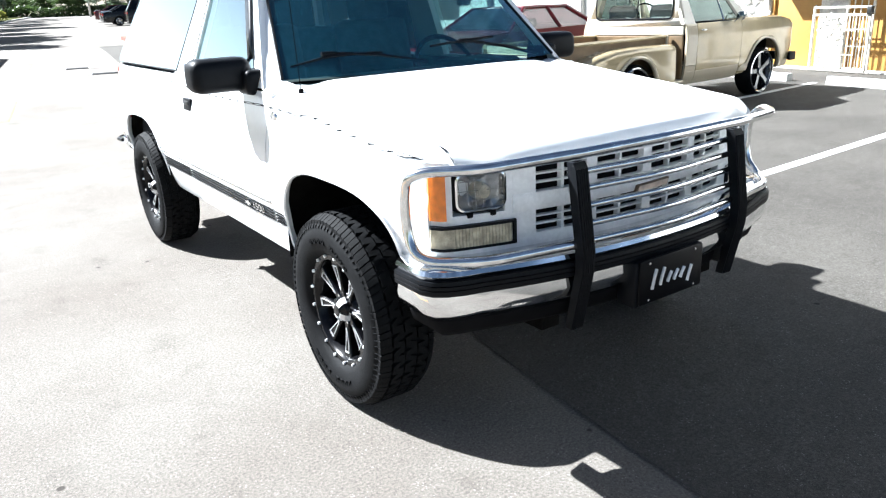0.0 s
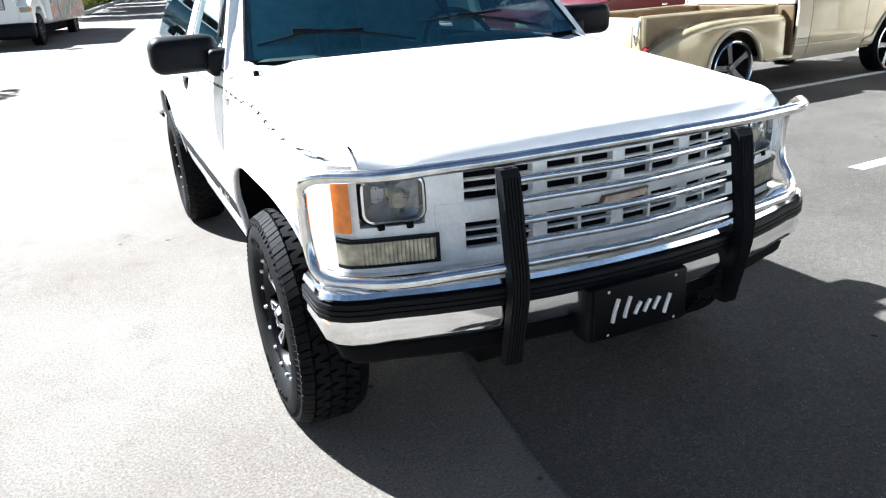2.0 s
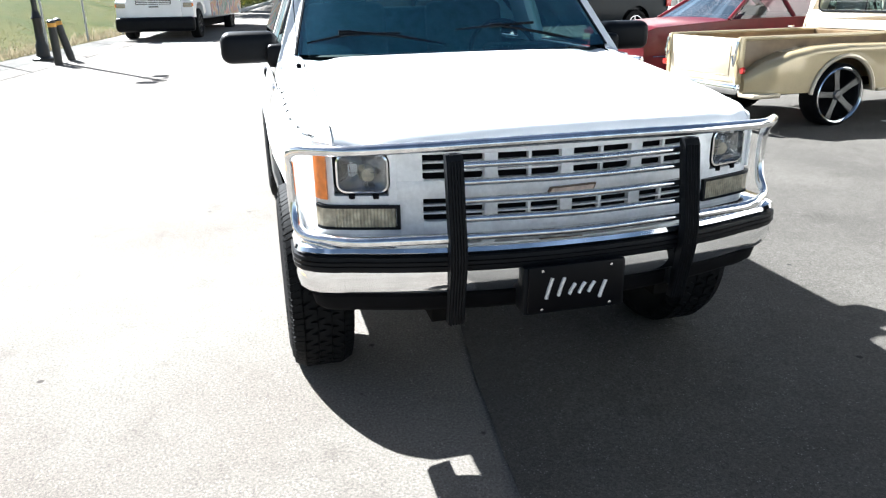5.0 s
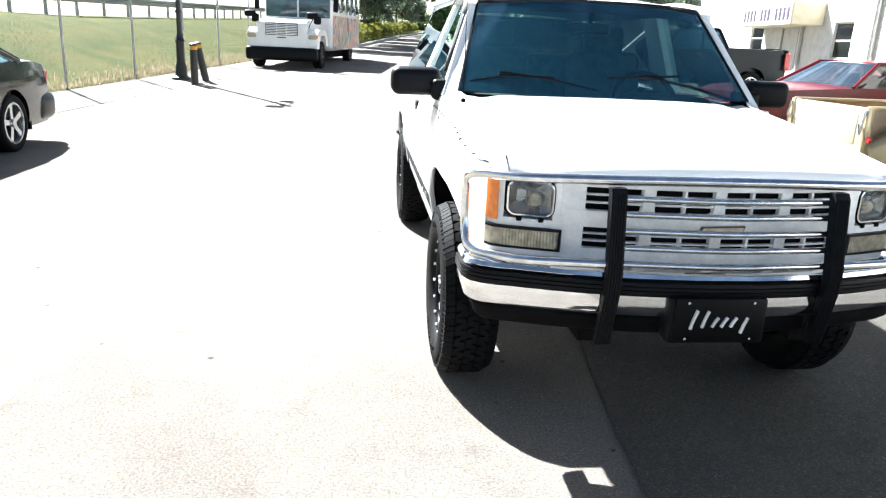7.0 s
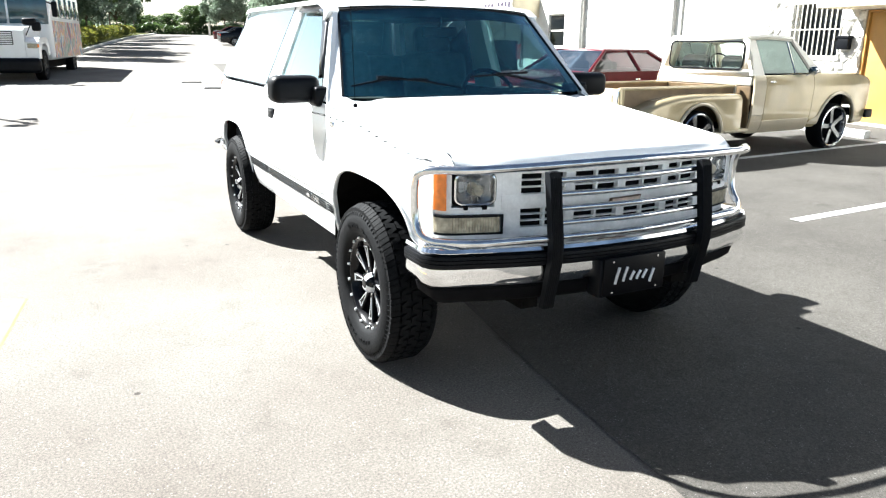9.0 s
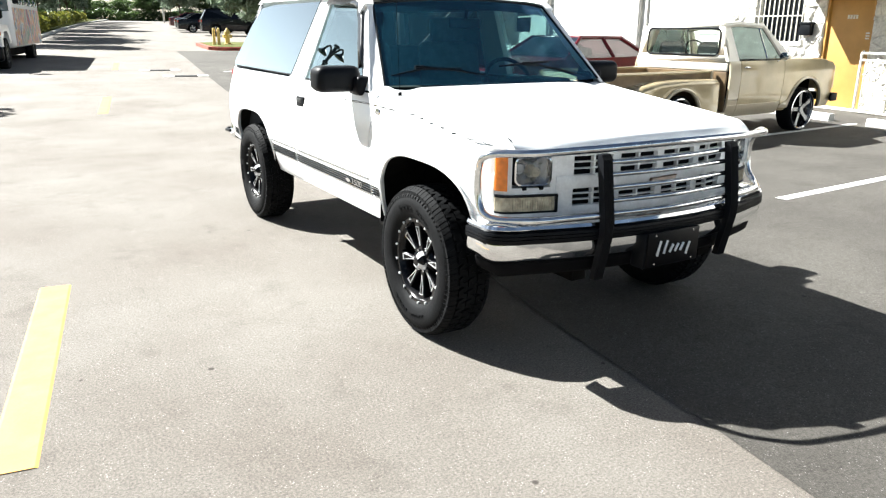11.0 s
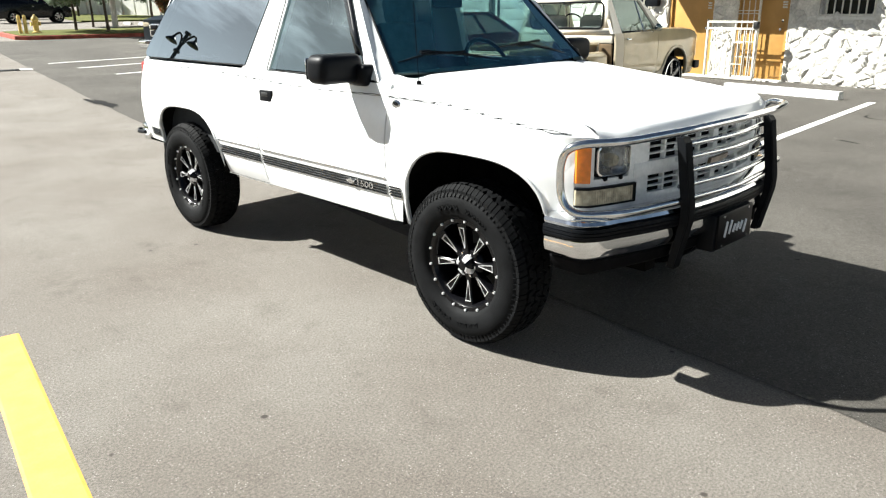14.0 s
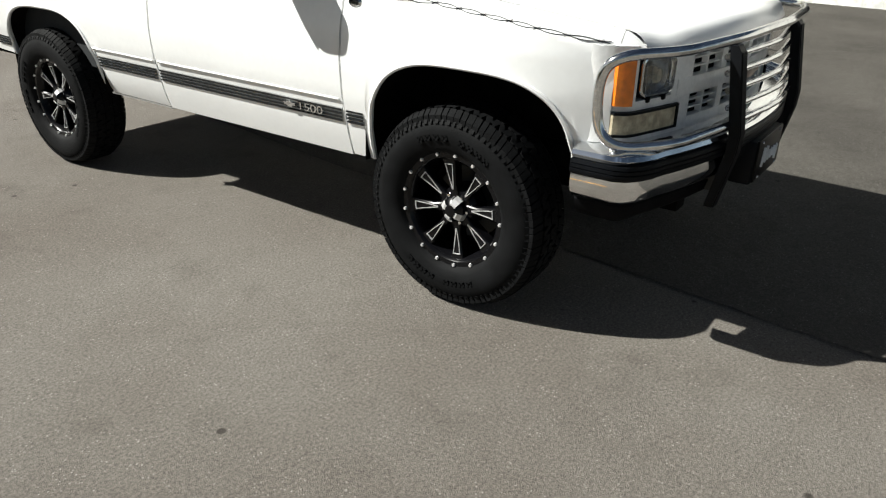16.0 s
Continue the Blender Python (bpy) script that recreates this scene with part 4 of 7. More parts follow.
def wheel_meshes():
    """Tyre, tread and rim pieces about the x axis, outer face at +x."""
    w, R, rr = 0.130, 0.389, 0.222
    tyre = Mesh().lathe([(rr, -w + 0.05), (0.25, -w + 0.026), (0.30, -w + 0.014), (0.340, -w + 0.024), (0.362, -w + 0.036), (0.372, -w + 0.055), (0.377, -0.05), (0.378, 0), (0.377, 0.05), (0.372, w - 0.045), (0.362, w - 0.022), (0.340, w - 0.004), (0.30, w + 0.008), (0.25, w - 0.004), (0.232, w - 0.016), (rr, w - 0.03)], 64)
    # raised blocks on the sidewall
    for a0 in (20, 200):
        for k in range(9):
            a = radians(a0 + k * 7.5)
            if k == 4:
                continue
            da = radians(2.3)
            for ra, rb, d0, d1 in ((0.276, 0.300, -1, -0.5), (0.276, 0.300, 0.5, 1), (0.276, 0.283, -1, 1), (0.293, 0.300, -1, 1)):
                p = [(x, r * math.cos(a + d * da), r * math.sin(a + d * da)) for x in (0.130, 0.1378) for r in (ra, rb) for d in (d0, d1)]
                tyre.add(p, [(0, 2, 3, 1), (4, 5, 7, 6), (0, 1, 5, 4), (2, 6, 7, 3), (0, 4, 6, 2), (1, 3, 7, 5)])
    tread = Mesh()
    n = 84
    for row, (xa, xb) in enumerate(((-0.103, -0.070), (-0.064, -0.022), (-0.016, 0.030), (0.036, 0.080), (0.086, 0.124))):
        for k in range(n):
            a = 2 * math.pi * (k + 0.5 * (row % 2)) / n
            da = 2 * math.pi / n * (0.36 + 0.06 * ((k * 7 + row) % 3))
            tw = 0.016 * (1 if row < 2 else -1 if row > 2 else 0) + (0.02 if k % 2 else -0.02) * (row in (1, 2, 3))
            p = []
            for r in (0.366, R):
                for x, e in ((xa, 0), (xb, 1)):
                    for sgn in (-1, 1):
                        q = a + sgn * da + tw * (e - 0.5) * 2
                        rx = r - (0.022 if (row == 0 and e == 0) or (row == 4 and e == 1) else 0.004 if row in (0, 4) else 0)
                        p.append((x, rx * math.cos(q), rx * math.sin(q)))
            tread.add(p, [(0, 1, 3, 2), (4, 6, 7, 5), (0, 4, 5, 1), (2, 3, 7, 6), (0, 2, 6, 4), (1, 5, 7, 3)])
    # shoulder lugs running down the sidewall
    for k in range(n):
        a = 2 * math.pi * k / n
        for s in (-1, 1):
            da = 2 * math.pi / n * (0.30 if k % 2 else 0.18)
            p = []
            for r, x in ((0.364, 0.112), (0.338, 0.1275)):
                for d in (0.0, 0.005):
                    for sg in (-1, 1):
                        p.append((s * (x + d - (0.021 if s < 0 else 0)), r * math.cos(a + sg * da), r * math.sin(a + sg * da)))
            tread.add(p, [(0, 1, 3, 2), (4, 6, 7, 5), (0, 4, 5, 1), (2, 3, 7, 6), (0, 2, 6, 4), (1, 5, 7, 3)])
    rim = Mesh().lathe([(0.228, 0.095), (0.234, 0.116), (0.228, 0.122), (0.206, 0.120), (0.197, 0.110), (0.187, 0.05), (0.182, -0.02), (0.178, -0.10)], 56)
    rim.lathe([(0.178, -0.03), (0.001, -0.03)], 32)
    hub = Mesh().lathe([(0.001, 0.128), (0.022, 0.127), (0.026, 0.120), (0.046, 0.106), (0.052, 0.088), (0.07, 0.084), (0.085, 0.065), (0.085, 0.0)], 28)
    nut = Mesh().lathe([(0.0, 0.100), (0.007, 0.098), (0.009, 0.075)], 6, Matrix.Translation((0, 0.056, 0)))
    bolt = Mesh().lathe([(0.0, 0.130), (0.0060, 0.129), (0.0078, 0.119)], 8, Matrix.Translation((0, 0.220, 0)))
    spoke = Mesh()
    for_rows = []
    for r, hw, x in SPOKE_LINE:
        for_rows.append([(x - 0.045, -hw, r), (x - 0.004, -hw, r), (x, -hw + 0.004, r), (x, hw - 0.004, r), (x - 0.004, hw, r), (x - 0.045, hw, r)])
    spoke.grid(for_rows)
    # one bright loop cut into the face of each spoke, pointed towards the hub
    mill = Mesh()
    for s in (-1, 1):
        rows = []
        for r, ho, hi in ((0.078, 0.0026, 0.0), (0.100, 0.0058, 0.0030), (0.130, 0.0102, 0.0080), (0.178, 0.0165, 0.0147)):
            x = table([(q[0], q[2]) for q in SPOKE_LINE], r)
            rows.append([(x - 0.001, s * ho, r), (x + 0.0035, s * ho, r), (x + 0.0035, s * hi, r), (x - 0.001, s * hi, r)])
        mill.grid(rows)
    x = table([(q[0], q[2]) for q in SPOKE_LINE], 0.178)
    mill.box(x - 0.002, -0.0172, 0.1765, x + 0.0045, 0.0172, 0.1795)
    cap = Mesh()
    for k in range(4):
        q = Matrix.Rotation(math.pi / 2 * k + 0.5, 4, "X")
        rows = [[q @ Vector(p) for p in ((x, -w, r), (x, w, r))] for x, w, r in ((0.124, 0.010, 0.020), (0.126, 0.013, 0.030), (0.112, 0.015, 0.048), (0.092, 0.015, 0.054))]
        cap.grid(rows)
        cap.grid([rows[0], rows[-1]])

    disc = Mesh().lathe([(0.145, -0.02), (0.145, -0.005), (0.07, -0.005)], 36)
    return tyre, tread, rim, hub, nut, bolt, spoke, mill, cap, disc


W = wheel_meshes()
for y in (0.0, 2.832):
    for s in (-1, 1):
        m = pose(s * 0.793, y, 0.388, 34 + 31 * y, 0, 0 if s > 0 else 180)
        wh = part("wheel", W[0].moved(m), RUBBER, truck, "wide all-terrain tyre on a black and milled wheel", 50)
        for sub, ms, ma, lab in (("tread", W[1], RUBBER, ""), ("rim", W[2], RIMB, "gloss black rim"), ("hub", W[3], RIMB, ""), ("centre_cap", W[8], MILLED, "bright faceted cap"), ("brake_disc", W[9], IRONB, "")):
            part(sub, ms.moved(m if sub == "tread" else m @ Matrix.Translation((-0.018, 0, 0))), ma, wh, lab, 35)
        for sub, ms, ma, count in (("lug_nut", W[4], CHROME, 6), ("rim_bolt", W[5], MILLED, 17), ("spoke", W[6], RIMB, 8), ("milled_edge", W[7], MILLED, 8)):
            for k in range(count):
                part(sub, ms.moved(m @ Matrix.Translation((-0.018, 0, 0)) @ Matrix.Rotation(2 * math.pi * (k + 0.4) / count, 4, "X")), ma, wh, "", 35)

# wheel wells, underbody, chassis
def well(yc, half, ztop, xin=0.50):
    rows = []
    for x in (0.90, 0.72, xin):
        rows.append([(min(x, half_width(yc - half * 1.05 * math.cos(a), 0.75) - 0.02), yc - half * 1.05 * math.cos(a), 0.50 + (ztop - 0.46) * math.sin(a) ** 0.7) for a in steps(0.30 if yc < 1 else 0.001, math.pi - 0.001, 20)])
    ms = Mesh().grid(rows)
    ms.add([(xin, yc, 0.5)] + rows[-1], [(0, k + 1, k + 2) for k in range(20)])
    return ms


both("wheel_well", well(-0.035, 0.43, 0.95), UNDER)
both("wheel_well", well(2.735, 0.46, 0.93), UNDER)
ub = Mesh().box(-0.86, 0.41, 0.50, 0.86, 2.25, 0.56).box(-0.52, -0.62, 0.52, 0.52, 0.41, 0.60).box(-0.52, 2.25, 0.55, 0.52, 3.5, 0.60).box(-0.86, 3.2, 0.58, 0.86, 3.52, 0.62)
for s in (-1, 1):
    ub.box(s * 0.42 - 0.04, -0.70, 0.42, s * 0.42 + 0.04, 3.45, 0.53)
part("chassis", ub, UNDER, truck, "dark underbody and frame rails", 0)
ax = Mesh().tube([(-0.66, 2.832, 0.40), (0.66, 2.832, 0.40)], 0.045, 10).tube([(-0.62, 0, 0.40), (0.62, 0, 0.40)], 0.04, 10)
ax.rbox(-0.14, 2.70, 0.27, 0.14, 2.98, 0.53, 0.09, 3).rbox(-0.05, -0.15, 0.28, 0.25, 0.16, 0.50, 0.08, 3)
ax.tube([(0.1, 0.1, 0.42), (0.05, 1.2, 0.46), (0.0, 2.7, 0.41)], 0.035, 8).tube([(0.35, 0.6, 0.44), (0.45, 2.0, 0.43), (0.5, 2.3, 0.44), (0.55, 3.4, 0.47)], 0.03, 8).rbox(0.25, 1.3, 0.38, 0.52, 1.9, 0.48, 0.05)
part("axle", ax, UNDER, truck, "axles, drive shaft and exhaust")
part("engine_block", Mesh().rbox(-0.55, -0.60, 0.60, 0.55, 0.40, 1.0, 0.08), UNDER, truck, "dark engine bay")
for s in (-1, 1):
    part("splash_guard", Mesh().box(s * 0.73 - 0.11, 0.36, 0.40, s * 0.73 + 0.11, 0.40, 0.54), UNDER, truck)

# interior
it = Mesh().rbox(-0.70, 0.55, 0.95, 0.70, 0.98, 1.20, 0.07, 3)
it.rbox(0.22, 0.62, 1.16, 0.60, 0.95, 1.235, 0.05, 3)
part("dashboard", it, INTERIOR, truck, "dark grey dashboard")
part("cabin_floor", Mesh().box(-0.80, 0.45, 0.56, 0.80, 3.48, 0.60), INTERIOR, truck)
for s in (-1, 1):
    part("door_card", Mesh().box(s * 0.80 - 0.02, 0.52, 0.6, s * 0.80 + 0.02, 3.45, 1.185), INTERIOR, truck)
hl = Mesh().grid([[(0.63 * s, y, 1.70 - 0.035 * s * s) for s in steps(-1, 1, 6)] for y in (1.05, 2.0, 3.1)])
part("headlining", hl, INTERIOR, truck)


def seat(x, y):
    s = Mesh().rbox(x - 0.25, y - 0.25, 0.72, x + 0.25, y + 0.27, 0.92, 0.07, 3)
    m = pose(x, y + 0.27, 0.88, -14)
    s.rbox(-0.25, -0.06, 0.0, 0.25, 0.08, 0.58, 0.06, 3, m)
    s.rbox(-0.14, -0.05, 0.56, 0.14, 0.05, 0.76, 0.05, 3, m)
    return s


for x in (-0.38, 0.38):
    part("front_seat", seat(x, 1.45), SEATC, truck, "grey cloth bucket seat")
rs = Mesh().rbox(-0.66, 2.10, 0.72, 0.66, 2.55, 0.92, 0.07, 3).rbox(-0.66, 2.52, 0.88, 0.66, 2.66, 1.40, 0.06, 3)
part("rear_bench", rs, SEATC, truck, "grey cloth rear bench")
sw = Mesh()
m = pose(0.38, 1.02, 1.17, 62)
sw.tube([m @ Vector((0.19 * math.cos(a), 0.19 * math.sin(a), 0)) for a in steps(0, 2 * math.pi, 28)], 0.014, 8)
for a in (200, 340, 270):
    sw.tube([m @ Vector((0, 0, -0.02)), m @ Vector((0.19 * math.cos(radians(a)), 0.19 * math.sin(radians(a)), 0))], 0.014, 6)
sw.tube([m @ Vector((0, 0, -0.3)), m @ Vector((0, 0, -0.01))], 0.03, 8)
part("steering_wheel", sw, BLACKP, truck, "black steering wheel")
part("rear_view_mirror", Mesh().rbox(-0.12, 0.99, 1.535, 0.12, 1.02, 1.60, 0.02).tube([(0, 1.0, 1.59), (0, 0.98, 1.66)], 0.01, 6), BLACKP, truck)

# ---- ground ----
def ground_sheet(name, xs, ys, m, dz, label, edge=None):
    rows = []
    for y in ys:
        rows.append([(x, y, rise(y) + dz) for x in xs])
    ob = part(name, Mesh().grid(rows), m, None, "", 60)
    return tagged(ob, label, "ground", kind="structure")


FAR = [-600, -300, -150, -80, -40, -20, -10, -5, 0, 3, 6, 7] + [7.5 + 0.5 * k for k in range(6)] + [11, 14, 18, 25, 40, 60, 80, 110, 119, 121, 150, 250, 600, 2500]
ground_sheet("ground", [-2500, -300, -100, -40, -20, -10, 0, 10, 20, 40, 100, 300, 2500], FAR, ROADM, 0.0, "worn pale asphalt drive and ground")


def seam_x(y):
    """Edge between the old drive and the darker parking asphalt."""
    return -0.15 + 0.135 * y if y < 30 else 3.9 + 0.1 * (y - 30)


rows = []
for y in [-40, -12] + [-4 + 0.5 * k for k in range(48)] + [20.5, 22, 25, 28, 31]:
    w = 0.05 * noise.noise((y * 0.9, 3.1, 0)) if y > -5 else 0
    rows.append([(seam_x(y) + w, y, rise(y) + 0.004), (seam_x(y) + 2.5, y, rise(y) + 0.005), (60, y, rise(y) + 0.005)])
tagged(part("pavement", Mesh().grid(rows), LOTM, None, "", 60), "darker patched parking lot asphalt", "pavement", kind="structure")


def strip(p0, p1, w, dz=0.009, n=1, base=0.0055):
    """A painted stripe on the ground."""
    a, b = Vector((*p0, 0)), Vector((*p1, 0))
    d = (b - a).normalized()
    s = Vector((-d.y, d.x, 0)) * w / 2
    rows = []
    for u in steps(0, 1, max(1, n)):
        p = a.lerp(b, u)
        rows.append([(q.x, q.y, rise(q.y) + h) for q, h in ((p - s * 1.16, base), (p - s, dz), (p + s, dz), (p + s * 1.16, base))])
    return Mesh().grid(rows)


for p0, p1, w in (((3.63, 1.10), (9.63, 1.45), 0.10), ((6.0, 3.98), (10.07, 4.30), 0.10), ((3.09, 19.6), (8.2, 20.1), 0.1), ((3.24, 17.75), (8.2, 18.3), 0.1), ((3.35, 15.6), (8.2, 16.2), 0.1), ((3.3, 7.0), (9.9, 7.4), 0.1), ((3.3, 10.0), (9.9, 10.4), 0.1), ((3.3, 13.0), (9.9, 13.4), 0.1)):
    tagged(part("parking_line", strip(p0, p1, w, 0.010, 6), WPAINT, None, "", 0), "white painted parking bay line on asphalt", "line", "parking lines", "structure")
for p0, p1, w in (((-2.77, -0.42), (-2.50, 1.69), 0.15), ((-1.19, 11.1), (-0.80, 13.8), 0.15), ((0.28, 21.2), (0.70, 24.1), 0.15)):
    tagged(part("lane_dash", strip(p0, p1, w, 0.004, 4, 0.0005), YPAINT, None, "", 0), "thick yellow painted lane dash on asphalt", "line", "lane dashes", "structure")

# ---- vehicles standing around ----
ALLOY = mat("silver_alloy", (0.55, 0.56, 0.57), 0.25, 0.9, var=0.1, scale=30)


def small_wheel(parent, x, y, s, R, w, rim_r, spokes, rim_mat=ALLOY, lip_mat=None, z0=0.0, tilt=10, hub_r=0.05, sw=0.03):
    """A road wheel: tyre with rim, spokes and hub under it; s is the side it faces."""
    m = pose(x, y, R + z0, tilt, 0, 0 if s > 0 else 180)
    h = w / 2
    t = Mesh().lathe([(rim_r, -h + 0.02), (rim_r + 0.4 * (R - rim_r), -h - 0.004), (R - 0.015, -h + 0.006), (R, -h + 0.03), (R, h - 0.03), (R - 0.015, h - 0.006), (rim_r + 0.4 * (R - rim_r), h + 0.004), (rim_r, h - 0.015)], 40, m)
    wh = part("wheel", t, RUBBER, parent, "black tyre on a spoked wheel", 50)
    rim = Mesh().lathe([(rim_r + 0.004, h - 0.018), (rim_r, h - 0.008), (rim_r - 0.022, h - 0.006), (rim_r - 0.03, h - 0.03), (rim_r - 0.04, -h + 0.03)], 36, m)
    part("rim", rim, lip_mat or rim_mat, wh)
    part("brake", Mesh().lathe([(rim_r - 0.035, -h + 0.06), (0.001, -h + 0.06)], 24, m), BLACKM, wh)
    for k in range(spokes):
        a = Matrix.Rotation(2 * math.pi * k / spokes, 4, "X")
        sp = Mesh()
        rows = [[m @ a @ Vector(q) for q in ((x0 - 0.03, -hw, r), (x0, -hw, r), (x0, hw, r), (x0 - 0.03, hw, r))] for r, hw, x0 in ((0.02, sw * 0.9, h - 0.03), (rim_r * 0.5, sw * 0.75, h - 0.022), (rim_r - 0.02, sw, h - 0.015))]
        sp.grid(rows)
        part("spoke", sp, rim_mat, wh)
    part("hub_cap", Mesh().lathe([(0.001, h - 0.005), (hub_r * 0.8, h - 0.008), (hub_r, h - 0.03)], 16, m), rim_mat, wh)
    return wh


def car(name, m, label, category, paint, y0, y1, hw, wb, top, zlow, arch_r, cab, wheel, roof_paint=None, bed=None, pillar=0.0, lamps=True, glassm=None, group="", z_arch=0.0, mirrors=True, screenm=None):
    """A parked vehicle facing -y: lower body with wheel openings, cab with windows, wheels, bumpers and lamps.
    top: the body's upper line as (y, z). cab: (base front, top front, top rear, base rear, roof z, half width of the roof)."""
    root = thing(name, m, label, category, group)
    glassm = glassm or SIDEGLASS
    R = wheel[0]

    def width(y, z):
        u = (y - (y0 + y1) / 2) / ((y1 - y0) / 2)
        zt = table(top, y)
        v = (z - zlow) / max(0.05, zt - zlow)
        return hw * (1 - 0.10 * abs(u) ** 5) * (0.955 + 0.045 * math.sin(math.pi * min(1, max(0, v)) ** 0.8) + 0.0) - 0.05 * max(0, v - 0.75)

    def low(y):
        z = zlow
        for yc in (0, wb):
            if abs(y - yc) < arch_r:
                z = max(z, R + z_arch + math.sqrt(max(0, arch_r ** 2 - (y - yc) ** 2)) * 0.98)
        return min(z, table(top, y) - 0.06)

    ys = sorted(set([round(v, 4) for v in steps(y0, y1, 36)] + [round(p[0], 4) for p in top if y0 <= p[0] <= y1] + [round(v, 4) for yc in (0, wb) for v in arch_samples(yc, arch_r, 18)]))
    ys = [y for y in ys if y0 <= y <= y1]
    right, left, crown = [], [], []
    for y in ys:
        a, b = low(y), table(top, y)
        col = [(width(y, lerp(a, b, k / 10)), y, lerp(a, b, k / 10)) for k in range(11)]
        col = [(col[0][0] - 0.06, y, a + 0.01)] + col
        right.append(col)
        left.append([(-x, yy, z) for x, yy, z in col])
        wtop = col[-1][0]
        crown.append([(wtop * s, y, b + 0.025 * (1 - s * s) + (0.012 if abs(s) < 0.99 else 0)) for s in steps(-1, 1, 10)])
    body = Mesh().grid(right).grid(left)
    if bed:
        fr = [c for c, y in zip(crown, ys) if y <= bed[0]]
        body.grid(fr)
        rl = [c for c, y in zip(crown, ys) if y >= bed[0] - 0.001]
        for s in (0, -1):
            rail = []
            for c in rl:
                x, y, z = c[s]
                q = 1 if x > 0 else -1
                rail.append([(x, y, z), (x - q * 0.07, y, z + 0.005), (x - q * 0.075, y, bed[2])])
            body.grid(rail)
        wi = rl[0][-1][0] - 0.07
        body.grid([[(-wi, bed[0], bed[2]), (wi, bed[0], bed[2])], [(-wi, y1 - 0.04, bed[2]), (wi, y1 - 0.04, bed[2])]])
        body.grid([[(-wi, bed[0], bed[2]), (wi, bed[0], bed[2])], [(-wi, bed[0], rl[0][0][2]), (wi, bed[0], rl[0][0][2])]])
        body.box(-wi - 0.05, y1 - 0.05, bed[2], wi + 0.05, y1 - 0.005, table(top, y1) + 0.005)
    else:
        body.grid(crown)
    for c, yy, sg in ((right[0], y0, -1), (right[-1], y1, 1)):
        body.grid([[(x * s, yy + sg * 0.07 * (1 - s * s), z) for s in steps(-1, 1, 12)] for x, y, z in c[1:]] + [[(p[0], p[1] , p[2]) for p in [crown[0 if sg < 0 else -1][int(round(i * 10 / 12))] for i in range(13)]]])
    part("body", body, paint, root, "", 40)
    # cab
    b0, t0, t1, b1, zr, rw = cab

    def base(y):
        return table(top, y)

    bw = lambda y: width(y, base(y)) - 0.015
    rp = roof_paint or paint
    roof = Mesh().grid([[(rw * s, lerp(t0, t1, v) + (0.05 * (1 - s * s) * (-1 if v < 0.5 else 1) if v in (0, 1) else 0), zr - 0.05 * abs(s) ** 3 - 0.03 * (2 * v - 1) ** 2) for s in steps(-1, 1, 10)] for v in steps(0, 1, 8)])
    ro = part("roof", roof, rp, root, "", 40)
    solid(ro, 0.04)
    ze = zr - 0.08
    g = Mesh().grid([[(lerp(bw(b0) * 0.96, rw * 0.97, v) * s, lerp(b0, t0, v) - 0.07 * (1 - s * s), lerp(base(b0) + 0.01, zr - 0.045, v)) for s in steps(-1, 1, 10)] for v in steps(0, 1, 4)])
    part("windscreen", g, screenm or CLEARGLASS, root, "", 80)
    g = Mesh().grid([[(lerp(bw(b1) * 0.94, rw * 0.95, v) * s, lerp(b1, t1, v) + 0.05 * (1 - s * s), lerp(base(b1) + 0.02, zr - 0.05, v)) for s in steps(-1, 1, 10)] for v in steps(0, 1, 4)])
    part("rear_window", g, glassm, root, "", 80)
    cut = pillar or (b0 + b1) / 2 + 0.1
    for s in (-1, 1):
        def edge(v, front):
            y = lerp(b0 + 0.04, t0 + 0.06, v) if front else lerp(b1 - 0.06, t1 - 0.06, v)
            return y

        def at(y, v):
            return (s * lerp(bw(y), rw + 0.005, v), y, lerp(base(y), ze + 0.03, v))

        pf = Mesh()
        pf.tube([at(b0, 0), at(t0, 1)], 0.035, 6).tube([at(b1, 0), at(t1, 1)], 0.045, 6).tube([at(cut, 0), at(lerp(t0, t1, (cut - b0) / (b1 - b0)), 1)], 0.04, 6).tube([at(t0, 1), at((t0 + t1) / 2, 1.02), at(t1, 1)], 0.035, 6)
        part("window_frame", pf, rp, root, "", 60)
        cu = lerp(t0, t1, (cut - b0) / (b1 - b0))
        for ya, yb, ta, tb in ((b0 + 0.02, cut - 0.03, t0 + 0.03, cu - 0.03), (cut + 0.03, b1 - 0.03, cu + 0.03, t1 - 0.02)):
            if yb - ya > 0.2:
                part("side_window", Mesh().grid([[at(ya, 0.02), at(yb, 0.02)], [at(ta, 0.97), at(tb, 0.97)]]), glassm, root, "", 0)
    inn = Mesh().box(-bw(b0) * 0.9, b0 + 0.1, zlow + 0.05, bw(b0) * 0.9, b1 - 0.1, base(b0) - 0.15)
    for x in (-0.36, 0.36):
        inn.rbox(x - 0.22, b0 + 0.95, zlow + 0.2, x + 0.22, b0 + 1.12, base(b0) + 0.20, 0.05)
    part("seats", inn, INTERIOR, root, "", 40)
    for y in (0, wb):
        for s in (-1, 1):
            small_wheel(root, s * (hw - wheel[1] / 2 - 0.015), y, s, *wheel[:4], **(wheel[4] if len(wheel) > 4 else {}))
    ch = Mesh()
    for y in (0, wb):
        ch.tube([(-hw + 0.2, y, R), (hw - 0.2, y, R)], 0.04, 8)
        for s in (-1, 1):
            ch.box(s * (hw - 0.30) - 0.01, y - arch_r, zlow, s * (hw - 0.30) + 0.01, y + arch_r, table(top, y) - 0.08)
